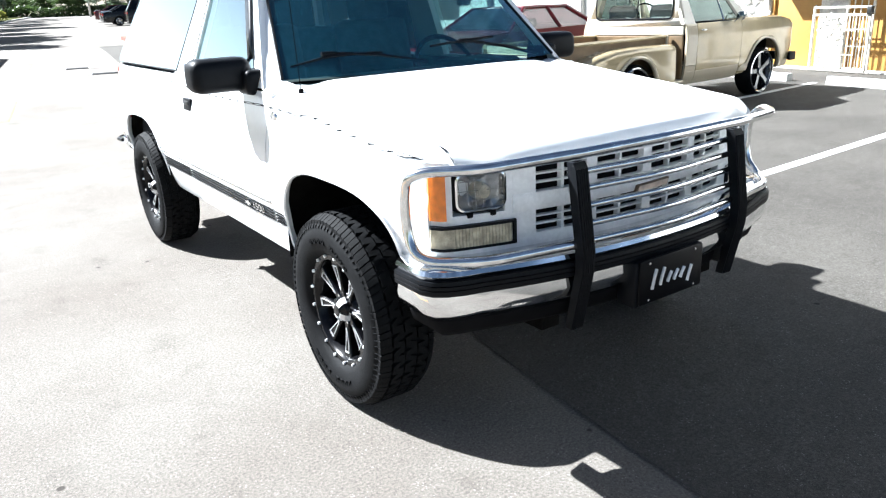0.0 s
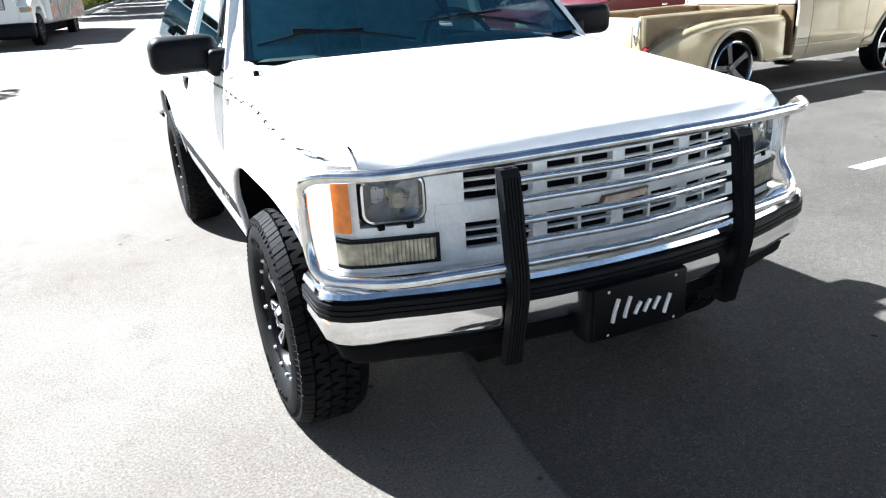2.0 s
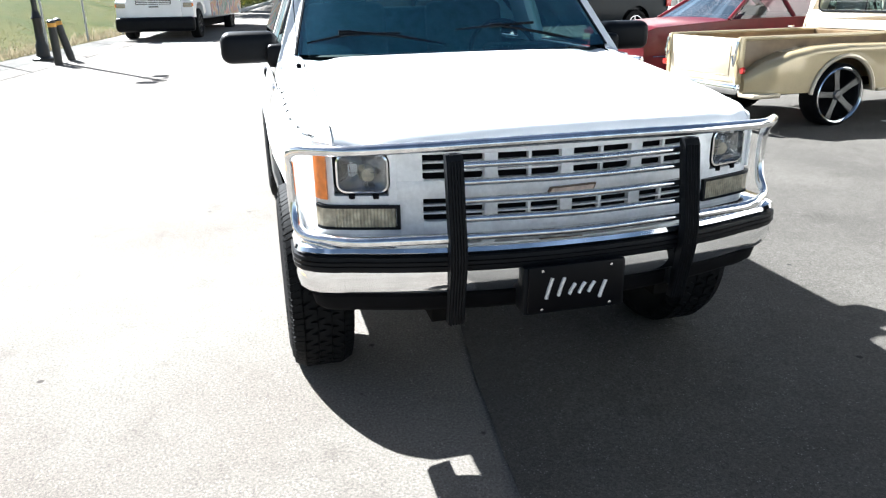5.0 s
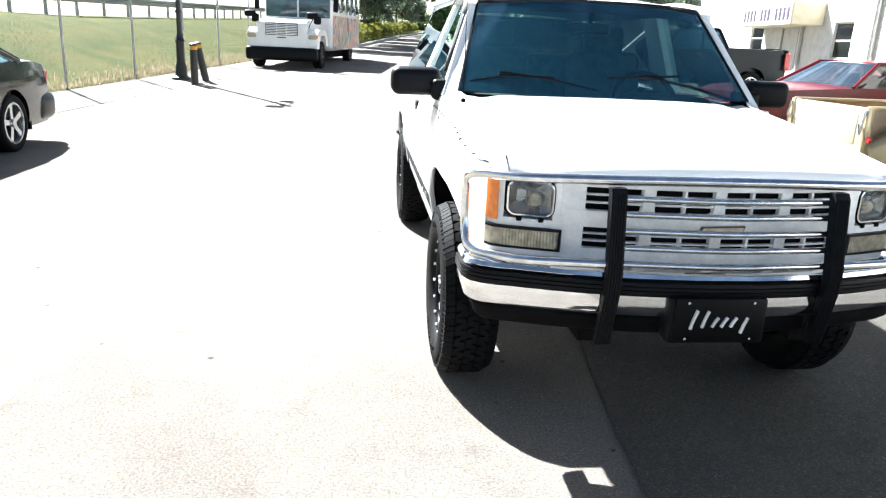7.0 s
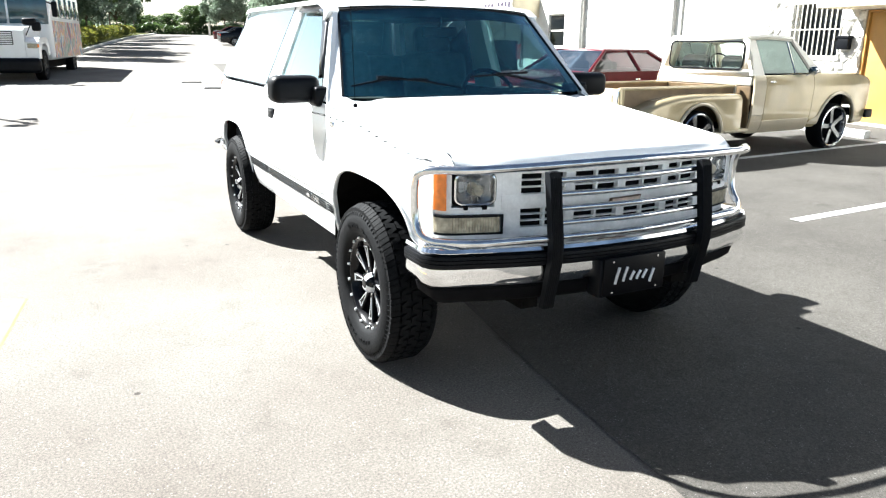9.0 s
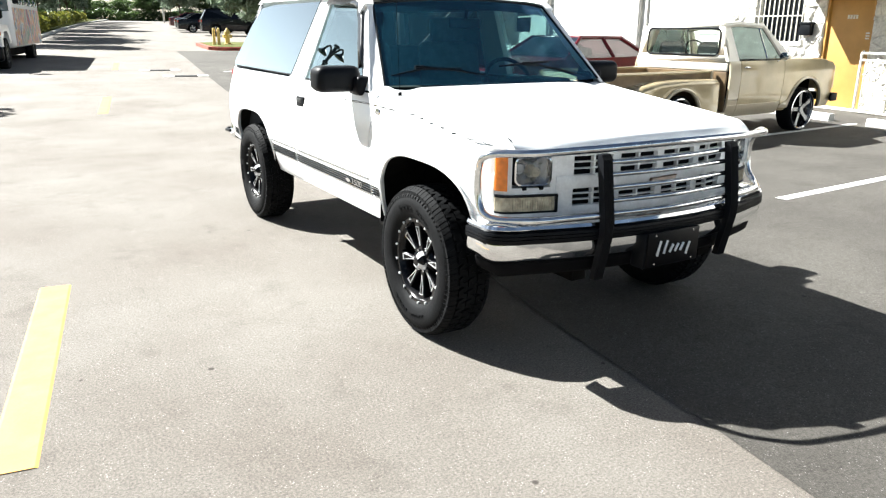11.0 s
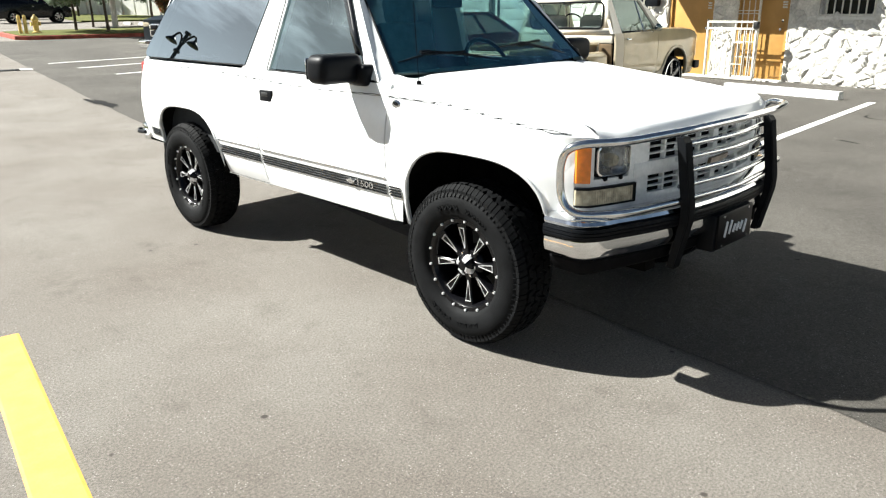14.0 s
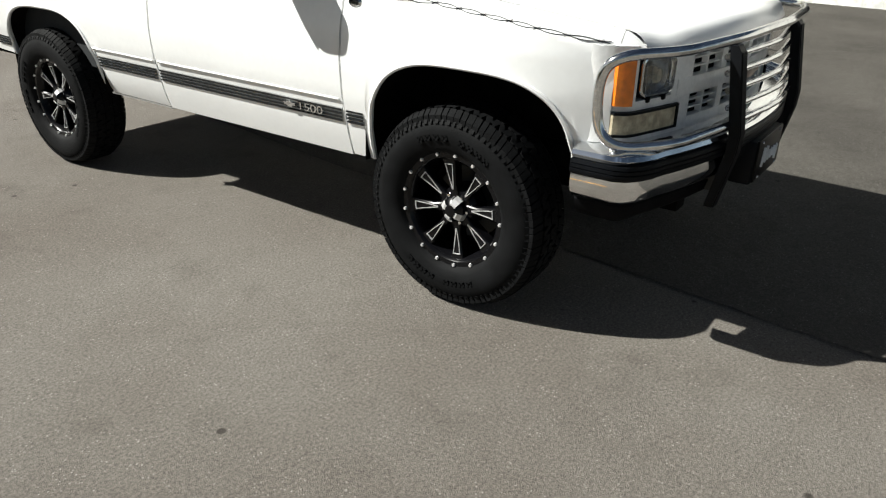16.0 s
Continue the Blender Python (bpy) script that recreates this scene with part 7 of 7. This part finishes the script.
rows = [[(fence_x(min(y, 34)) + 0.10 * max(0, y - 34) + d, y, onto(y) + 1.215 * bank_h(y)) for d in (-7.4, -22)] for y in (-60, 0, 13, 18, 24, 34, 40, 120)]
tagged(part("road", Mesh().grid(rows), ROADM, None, "", 0), "pale upper road behind the guard rail", "road", kind="structure")
# grass tufts and dry stalks along the fence
tuft, dry = Mesh(), Mesh()
rnd = random.Random(4)
for k in range(30000):
    y = rnd.uniform(6, 36)
    d = -abs(rnd.gauss(0, 2.2)) - 0.02 if k % 3 else 0.05 - abs(rnd.gauss(0, 0.45))
    if d < -6:
        continue
    fx = fence_x(min(y, 34)) + 0.10 * max(0, y - 34)
    h = rnd.uniform(0.02, 0.06) if k % 3 else rnd.uniform(0.03, 0.16) * (2.0 if k % 33 == 0 else 1)
    z = onto(y) + bank_h(y) * table([(-6.5, 1.2), (-5.5, 1.13), (-4, 0.83), (-2.5, 0.43), (-1.2, 0.14), (-0.4, 0.02), (0, 0)], d)
    a = rnd.uniform(0, math.pi)
    w = rnd.uniform(0.006, 0.014)
    q = Vector((math.cos(a) * w, math.sin(a) * w, 0))
    p = Vector((fx + d, y, z))
    tip = p + Vector((rnd.uniform(-0.08, 0.08), rnd.uniform(-0.08, 0.08), h))
    (tuft if k % 3 else dry).add([p - q, p + q, tip], [(0, 1, 2)])
tagged(part("grass_tufts", tuft, BLADE, None, "", 0, fix=False), "short green grass on the bank", "grass", kind="stuff")
tagged(part("dry_weeds", dry, STRAW, None, "", 0, fix=False), "dry straw-coloured weeds along the fence foot", "weeds", kind="stuff")

# chain-link fence
fence = thing("chain_link_fence", pose(0, 0, 0), "galvanised chain-link fence with round posts", "fence")
ysp = [y for y in (4.1, 7.1, 10.1, 13.1, 16.07, 19.0, 21.7, 24.7, 27.7, 30.7, 33.7)]
for y in ysp:
    part("fence_post", Mesh().tube([(fence_x(y), y, onto(y) - 0.05), (fence_x(y), y, onto(y) + 2.3)], 0.03, 8), GALV, fence)
part("top_rail", Mesh().tube([(fence_x(y), y, onto(y) + 2.25) for y in ysp], 0.02, 6), GALV, fence)
net = Mesh()
step = 0.085
y = 4.1
while y < 33.6:
    for s in (-1, 1):
        ya, yb = y, y + s * 2.2
        if 4.0 < yb < 33.7:
            net.tube([(fence_x(ya), ya, onto(ya) + 0.03), (fence_x(yb), yb, onto(yb) + 2.23)], 0.0008, 3, cap=False)
    y += step
nt = part("wire_mesh", net, GALV, fence, "fine diamond wire mesh", 0, fix=False)
nt["kind"] = "stuff"

# guard rail on top of the bank
gr2 = thing("guard_rail", pose(0, 0, 0), "galvanised highway guard rail on posts", "guard rail")
yy = -8.0
pts = []
while yy < 60:
    x = fence_x(min(yy, 34)) + 0.10 * max(0, yy - 34) - 6.6
    top_z = onto(yy) + 1.22 * bank_h(yy)
    pts.append((x, yy, top_z + 0.62))
    part("rail_post", Mesh().box(x - 0.05, yy - 0.04, top_z - 0.2, x + 0.05, yy + 0.04, top_z + 0.72), GALV, gr2)
    yy += 1.9
rail = []
for x, y, z in pts:
    rail.append([(x + 0.07 + dx, y, z + dz) for dx, dz in ((0, -0.15), (0.05, -0.11), (0.05, -0.05), (0, 0), (0.05, 0.05), (0.05, 0.11), (0, 0.15))])
part("rail_beam", Mesh().grid(rail), GALV, gr2, "", 20)

# street lamp with two hanging heads
lamp = thing("street_lamp", pose(-5.66, 16.43, rise(16.43)), "black iron street lamp with two hanging heads", "street lamp")
part("lamp_base", Mesh().lathe([(0.24, 0.0), (0.24, 0.05), (0.15, 0.09), (0.13, 0.35), (0.10, 0.42), (0.095, 0.9), (0.125, 0.94), (0.09, 1.0), (0.07, 1.1)], 20, pose(0, 0, 0, 0, -90, 0)), IRONB, lamp)
part("lamp_pole", Mesh().tube([(0, 0, 1.0), (0, 0, 3.0), (0, 0, 5.05)], 0.062, 14, r2=0.045), IRONB, lamp)
for z in (1.6, 4.5, 5.05):
    part("pole_ring", Mesh().tube([(0, 0, z), (0, 0, z + 0.06)], 0.085, 14), IRONB, lamp)
for s in (-1, 1):
    a = [(0, 0, 4.66), (s * 0.03, s * 0.13, 4.95), (s * 0.06, s * 0.28, 5.06), (s * 0.09, s * 0.40, 5.02), (s * 0.10, s * 0.44, 4.93)]
    part("lamp_arm", Mesh().tube(fillet(a, 0.1), 0.028, 8), IRONB, lamp)
    part("lamp_head", Mesh().lathe([(0.03, 0.0), (0.045, -0.045), (0.07, -0.075), (0.15, -0.14), (0.165, -0.18), (0.001, -0.20)], 18, pose(s * 0.10, s * 0.44, 4.95, 0, -90, 0)), IRONB, lamp, "bell-shaped black lamp head")
# two bollards, one leaning
for x, y, tilt in ((-5.09, 15.22, 0), (-5.03, 16.25, -11)):
    b = thing("bollard", pose(x, y, rise(y), 0, tilt, 0), "black steel bollard with a yellow band" + (", leaning" if tilt else ""), "bollard", "bollards")
    part("bollard_post", Mesh().lathe([(0.085, -0.03), (0.085, 0.80), (0.001, 0.80)], 18, pose(0, 0, 0, 0, -90, 0)), IRONB, b)
    part("bollard_band", Mesh().lathe([(0.089, 0.80), (0.089, 0.885), (0.001, 0.885)], 18, pose(0, 0, 0, 0, -90, 0)), YPAINT, b, "yellow painted band")
    part("bollard_cap", Mesh().lathe([(0.086, 0.885), (0.086, 0.93), (0.05, 0.955), (0.001, 0.96)], 18, pose(0, 0, 0, 0, -90, 0)), IRONB, b)

# verge at the fence foot: older concrete apron
rows = [[(fence_x(y) + 0.05, y, rise(y) + 0.004), (fence_x(y) + 1.0 + 0.1 * noise.noise((y, 1, 1)), y, rise(y) + 0.004)] for y in steps(4, 22, 18)]
tagged(part("pavement_apron", Mesh().grid(rows), asphalt("grey_apron", (0.080, 0.076, 0.068), (0.125, 0.119, 0.107), (0.2, 0.2, 0.19)), None, "", 0), "grey worn apron along the fence", "pavement", kind="structure")

# kerb and hedge along the drive
def edge_x(y):
    return table([(30, -3.0), (36, -1.95), (41.1, -1.15), (63.8, 2.1), (87.9, 6.0), (110, 10.9)], y)


sec = []
for y in steps(31, 108, 40):
    x, z = edge_x(y), rise(y)
    sec.append([(x + 0.02, y, z - 0.02), (x, y, z + 0.14), (x - 0.03, y, z + 0.16), (x - 0.18, y, z + 0.16), (x - 0.2, y, z)])
tagged(part("kerb", Mesh().grid(sec), CONC, None, "", 40), "pale concrete kerb along the drive", "kerb", kind="structure")
sec = [[(edge_x(y) - 0.2, y, rise(y) + 0.12), (edge_x(y) - 5.5, y, rise(y) + 0.2)] for y in steps(31, 108, 30)]
tagged(part("verge", Mesh().grid(sec), GRASS, None, "", 0), "grass verge behind the kerb", "grass", kind="structure")


def leaf_cloud(n, seed, place, size, flat=0.4):
    """Many small leaves at places given by a function of the random source."""
    r = random.Random(seed)
    ms = Mesh()
    for _ in range(n):
        p = place(r)
        a = Vector((r.gauss(0, 1), r.gauss(0, 1), r.gauss(0, 1))).normalized()
        b = a.cross(Vector((r.gauss(0, 1), r.gauss(0, 1), r.gauss(0, 1)))).normalized()
        s = size * r.uniform(0.6, 1.4)
        ms.add([p - a * s, p + b * s * flat, p + a * s, p - b * s * flat], [(0, 1, 2, 3)])
    return ms


def hedge_place(r):
    y = r.uniform(38, 92)
    u = r.uniform(-1, 1)
    v = r.random() ** 0.5
    bump_h = 1.05 + 0.25 * noise.noise((y * 0.5, 0, 0))
    return Vector((edge_x(y) - 1.3 + 0.85 * u + 0.15 * noise.noise((y * 0.7, 5, 0)), y, rise(y) + 0.15 + bump_h * v * (1 - 0.35 * u * u)))


tagged(part("hedge", leaf_cloud(26000, 3, hedge_place, 0.10), HEDGE, None, "", 0, fix=False), "yellow-green clipped hedge along the drive", "hedge", kind="stuff")


def make_tree(name, m, label, h, crown_r, trunk_h, leafm, leaves, seed, size=0.16, group="trees"):
    root = thing(name, m, label, "tree", group)
    r = random.Random(seed)
    tk = Mesh().tube([(0, 0, -0.1), (0.03, 0.02, trunk_h * 0.5), (-0.02, 0.05, trunk_h), (0.03, 0, trunk_h + (h - trunk_h) * 0.6)], 0.075, 9, r2=0.03)
    tips = []
    for k in range(9):
        a = 2 * math.pi * k / 9 + r.uniform(-0.3, 0.3)
        z0 = trunk_h * r.uniform(0.85, 1.0) + (h - trunk_h) * 0.1 * (k % 3)
        e = Vector((math.cos(a) * crown_r * r.uniform(0.5, 0.8), math.sin(a) * crown_r * r.uniform(0.5, 0.8), trunk_h + (h - trunk_h) * r.uniform(0.2, 0.75)))
        mid = Vector((e.x * 0.45, e.y * 0.45, lerp(z0, e.z, 0.55)))
        tk.tube([(0, 0, z0), mid, e], 0.045, 6, r2=0.012)
        tips.append(e)
    part("trunk", tk, BARK, root)
    clumps = []
    for k in range(34):
        a, u = r.uniform(0, 2 * math.pi), r.random() ** 0.5
        zz = r.uniform(0.02, 1.0)
        rad = crown_r * (1 - abs(2 * zz - 0.85) ** 2.2 * 0.55) * u
        clumps.append((Vector((rad * math.cos(a), rad * math.sin(a), trunk_h + (h - trunk_h) * zz)), crown_r * r.uniform(0.18, 0.36)))
    clumps += [(t, crown_r * 0.3) for t in tips]

    def place(q):
        c, rad = clumps[int(q.random() * len(clumps))]
        d = Vector((q.gauss(0, 1), q.gauss(0, 1), q.gauss(0, 0.8)))
        return c + d.normalized() * rad * q.random() ** 0.33

    part("crown", leaf_cloud(leaves, seed + 1, place, size), leafm, root, "", 0, fix=False)
    return root


t1 = make_tree("street_tree", pose(8.85, 34.6, rise(34.6)), "grey-green leafy street tree on the planted island", 4.9, 2.1, 1.7, LEAFG, 9000, 21, 0.13)
t2 = make_tree("drive_tree", pose(edge_x(40) - 1.5, 40, rise(40)), "dark green round-headed tree in a row behind the hedge", 7.0, 2.3, 3.7, LEAF, 7000, 33, 0.15)


def put(src, x, y, s=1.0, turn=0.0, dz=0.0, sx=None):
    return copy_thing(src, Matrix.LocRotScale((x, y, rise(y) + dz), Euler((0, 0, turn)), (sx or s, sx or s, s)))


put(t1, 9.75, 33.1, 1.05, 1.2)
put(t1, 13.6, 37.2, 1.1, 2.5)
put(t1, 16.0, 41.0, 1.05, 0.7)
put(t1, 18.5, 45.5, 1.15, 4.0)
put(t1, 12.2, 42.0, 0.95, 5.1)
put(t1, 21.0, 50.0, 1.2, 3.1)
put(t1, 19.3, 40.0, 1.25, 2.1)
put(t1, 23.5, 42.5, 1.35, 1.1)
k = 0
for y in (45.5, 50.5, 56, 61.5, 67, 73, 79, 85, 92, 99):
    k += 1
    put(t2 if k % 4 else t1, edge_x(y) - 1.6, y, 0.95 + 0.1 * (k % 3), 1.3 * k)
for x, y, s in ((17.5, 60, 1.15), (18.5, 67, 1.2), (19, 75, 1.3), (20, 84, 1.35), (16.8, 93, 1.2), (24, 70, 1.3), (26, 60, 1.2)):
    k += 1
    put(t2 if k % 3 else t1, x, y, s, 0.9 * k)
for i in range(30):
    k += 1
    r = random.Random(k)
    x = -12 + 2.3 * i + r.uniform(-1, 1)
    put(t2 if r.random() < 0.6 else t1, x, 112 + r.uniform(-3, 8), r.uniform(0.42, 0.80), 1.7 * k, -1.0, r.uniform(0.9, 1.4))
for i in range(16):
    r = random.Random(100 + i)
    put(t2, -30 - 2.5 * i + r.uniform(-2, 2), 46 + 3.0 * i * r.uniform(0.7, 1.2), r.uniform(0.9, 1.4), i, 0.3, 1.5)

# low scrub closing the far end
def scrub_place(r):
    x = r.uniform(-14, 40)
    return Vector((x, 108.5 + r.uniform(-1.0, 1.0), rise(108) + (1.3 + 0.6 * noise.noise((x * 0.35, 0, 0))) * r.random()))


tagged(part("scrub", leaf_cloud(14000, 8, scrub_place, 0.22), LEAF, None, "", 0, fix=False), "green scrub at the end of the drive", "bushes", kind="stuff")

# planted island with a red kerb
def slab(poly, z0, z1):
    n = len(poly)
    return Mesh().add([(x, y, rise(y) + z0) for x, y in poly] + [(x, y, rise(y) + z1) for x, y in poly], [tuple(range(2 * n - 1, n - 1, -1))[::-1]] + [(i, (i + 1) % n, n + (i + 1) % n, n + i) for i in range(n)])


isl = [(5.55, 31.8), (5.9, 31.25), (13.8, 29.9), (15.0, 35.2), (6.8, 36.4), (5.9, 35.9)]
isl_in = [(5.75, 31.9), (6.0, 31.45), (13.6, 30.15), (14.7, 35.0), (6.9, 36.2), (6.1, 35.75)]
tagged(part("kerb_island", slab(isl, -0.02, 0.15), mat("red_kerb_paint", (0.36, 0.075, 0.045), 0.8, var=0.2, scale=4, fine=0.1), None, "", 0), "red painted kerb round a planted island", "kerb", kind="structure")
tagged(part("island_grass", slab(isl_in, 0.10, 0.17), LAWN, None, "", 0), "grass on the planted island", "grass", kind="structure")
hy = thing("fire_hydrant", pose(6.93, 33.7, rise(33.7) + 0.16), "yellow fire hydrant on the planted island", "fire hydrant")
YEL = mat("faded_yellow_paint", (0.72, 0.52, 0.16), 0.6, var=0.1, scale=10)
part("hydrant_body", Mesh().lathe([(0.17, 0.0), (0.17, 0.05), (0.11, 0.07), (0.11, 0.48), (0.15, 0.50), (0.15, 0.54), (0.13, 0.62), (0.06, 0.70), (0.03, 0.76), (0.001, 0.77)], 18, pose(0, 0, 0, 0, -90, 0)), YEL, hy)
for rz in (0, 90, 180):
    part("hydrant_outlet", Mesh().lathe([(0.07, 0.0), (0.07, 0.16), (0.085, 0.16), (0.085, 0.20), (0.001, 0.20)], 12, pose(0, 0, 0.38, 0, 0, rz)), YEL, hy)
for x, y in ((6.22, 33.4), (6.42, 33.3)):
    b = thing("yellow_bollard", pose(x, y, rise(y) + 0.15), "faded yellow pipe bollard beside the hydrant", "bollard", "yellow bollards")
    part("bollard_post", Mesh().lathe([(0.07, -0.03), (0.07, 0.70), (0.045, 0.76), (0.001, 0.77)], 16, pose(0, 0, 0, 0, -90, 0)), YEL, b)

# lawn, white wall and tiled house beyond
lw = [(14.2, 49.5), (40, 45), (48, 75), (19, 80)]
tagged(part("lawn", slab(lw, 0.0, 0.10), LAWN, None, "", 0), "green lawn beyond the parked cars", "grass", kind="structure")
for k in range(5):
    x, y = 15.0 + 0.2 * k, 44.2 - 1.8 * k
    ob = part("wheel_stop", Mesh().prism([(-0.08, 0), (-0.06, 0.13), (0.06, 0.13), (0.08, 0)], -0.85, 0.85), WPAINT, None, "", 20)
    ob.matrix_world = pose(x, y, rise(y), 0, 0, -98)
    tagged(ob, "white painted concrete wheel stop by the lawn", "wheel stop", "wheel stops")
WALLW = mat("white_garden_wall_paint", (0.86, 0.85, 0.82), 0.9, var=0.06, scale=2, fine=0.04)
wp0, wp1 = Vector((19.5, 66.0, 0)), Vector((27.0, 45.0, 0))
for k in range(16):
    p = wp0.lerp(wp1, k / 16)
    q = wp0.lerp(wp1, (k + 0.86) / 16)
    d = (q - p).normalized()
    mm3 = Matrix.Translation((p.x, p.y, rise(p.y))) @ Matrix.Rotation(math.atan2(d.y, d.x), 4, "Z")
    ob = part("garden_wall", Mesh().box(0, -0.1, -0.1, (q - p).length, 0.1, 1.75), WALLW, None, "", 0)
    ob.matrix_world = mm3
    tagged(ob, "white garden wall panel behind the trees", "wall", kind="structure")
house = thing("tiled_house", pose(34, 66, rise(66), 0, 0, -12), "orange house with a terracotta tiled roof behind trees", "house")
part("wall", Mesh().box(-9, -6, -0.2, 9, 6, 3.6), mat("peach_stucco", (0.62, 0.36, 0.22), 0.9, var=0.06), house)
part("house_roof", Mesh().add([(-10, -7, 3.6), (10, -7, 3.6), (10, 7, 3.6), (-10, 7, 3.6), (-5, 0, 6.4), (5, 0, 6.4)], [(0, 1, 5, 4), (1, 2, 5), (2, 3, 4, 5), (3, 0, 4), (3, 2, 1, 0)]), mat("terracotta", (0.50, 0.19, 0.10), 0.85, var=0.2, scale=2.5, fine=0.2, bscale=8), house, "terracotta tiled roof", 0)
for k in range(5):
    part("window", Mesh().box(-9.03, -5 + 2 * k, 1.0, -8.99, -3.9 + 2 * k, 2.3), DARKGL, house)
pole = thing("utility_pole", pose(12.9, 40.6, rise(40.6)), "white painted utility pole by the lawn", "pole")
part("pole_shaft", Mesh().tube([(0, 0, -0.1), (0, 0, 6.5)], 0.16, 12, r2=0.12), IRONW, pole)
part("pole_band", Mesh().tube([(0, 0, 2.2), (0, 0, 2.26)], 0.155, 12), GALV, pole)
fp = thing("utility_pole", pose(15.6, 97, rise(97)), "slim pale pole at the end of the drive", "pole")
part("pole_shaft", Mesh().tube([(0, 0, -0.1), (0, 0, 3.6)], 0.12, 10), IRONW, fp)

# drain grates with concrete collars, and a damp patch
for x, y, w in ((1.75, 18.35, 0.62), (1.46, 20.6, 0.58)):
    d = thing("drain_grate", pose(x, y, rise(y) + 0.004, math.degrees(math.atan(0.023)), 0, -9.4), "dark iron drain grate set in the drive", "drain", "drain grates")
    for s in (-1, 1):
        part("grate_collar", Mesh().box(s * (w / 2 + 0.14) - 0.14, -0.22, 0.0, s * (w / 2 + 0.14) + 0.14, 0.22, 0.010), CONC, d, "pale concrete collar")
    part("grate_pit", Mesh().box(-w / 2, -0.2, 0.0, w / 2, 0.2, 0.004), BLACKM, d)
    for k in range(int(w / 0.07)):
        part("grate_bar", Mesh().box(-w / 2 + 0.07 * k, -0.19, 0.004, -w / 2 + 0.07 * k + 0.03, 0.19, 0.012), IRONB, d)
CRACKM = mat("crack_dirt", (0.022, 0.021, 0.020), 0.95, spec=0.1, var=0.3, scale=20, fine=0.3)
oil = Mesh()
OILX, OILY = 1.31, 10.98
ring = []
for a in steps(0, 2 * math.pi, 48)[:-1]:
    rr3 = 0.72 + 0.55 * noise.noise((math.cos(a) * 2.7, math.sin(a) * 1.7, 2)) + 0.35 * noise.noise((math.cos(a) * 7, math.sin(a) * 7, 5))
    x, y = OILX + 0.05 + 0.17 * rr3 * math.cos(a) - 0.02 * math.sin(a), OILY + 0.80 * rr3 * math.sin(a)
    ring.append((x, y, rise(y) + 0.0095))
oil.add(ring, [tuple(range(len(ring)))])
tagged(part("oil_stain", oil, mat("oil_stain", (0.006, 0.006, 0.0055), 0.8, spec=0.15, var=0.3, scale=14, fine=0.3), None, "", 0), "dark oily stain on the asphalt", "stain", kind="structure")
# dark cracks and scuffs in the lot
for pts, w in ((((5.74, 0.87), (5.86, 0.72), (5.90, 0.62), (5.80, 0.40), (5.95, 0.22)), 0.035), (((4.95, 0.62), (5.10, 0.50), (5.16, 0.38)), 0.03),
               (tuple((8.10 + 0.27 * math.cos(a), 0.78 + 0.27 * math.sin(a)) for a in steps(0.6, 4.4, 10)), 0.03), (((5.05, -0.75), (5.12, -0.86), (5.10, -0.95)), 0.03)):
    rows = []
    for i, (x, y) in enumerate(pts):
        ww = w * (0.25 + 0.75 * math.sin(math.pi * (i + 0.35) / len(pts)))
        rows.append([(x - ww / 2, y + ww / 2, 0.0064), (x + ww / 2, y - ww / 2, 0.0064)])
    tagged(part("crack", Mesh().grid(rows), CRACKM, None, "", 0), "dark scuffed crack in the parking asphalt", "crack", kind="structure")
bl = strip((-4.75, 20.55), (-2.0, 20.1), 0.10, 0.010, 4)
tagged(part("stop_line", bl, WPAINT, None, "", 0), "faint white line before the bus", "line", kind="structure")
make_tree("flowering_tree", BM @ pose(-1.0, 35.5, rise(40)), "flowering shrub tree with orange and green leaves", 4.0, 1.6, 0.9, leaf("orange_leaf", (0.32, 0.11, 0.04), (0.07, 0.09, 0.03)), 5000, 77, 0.12)
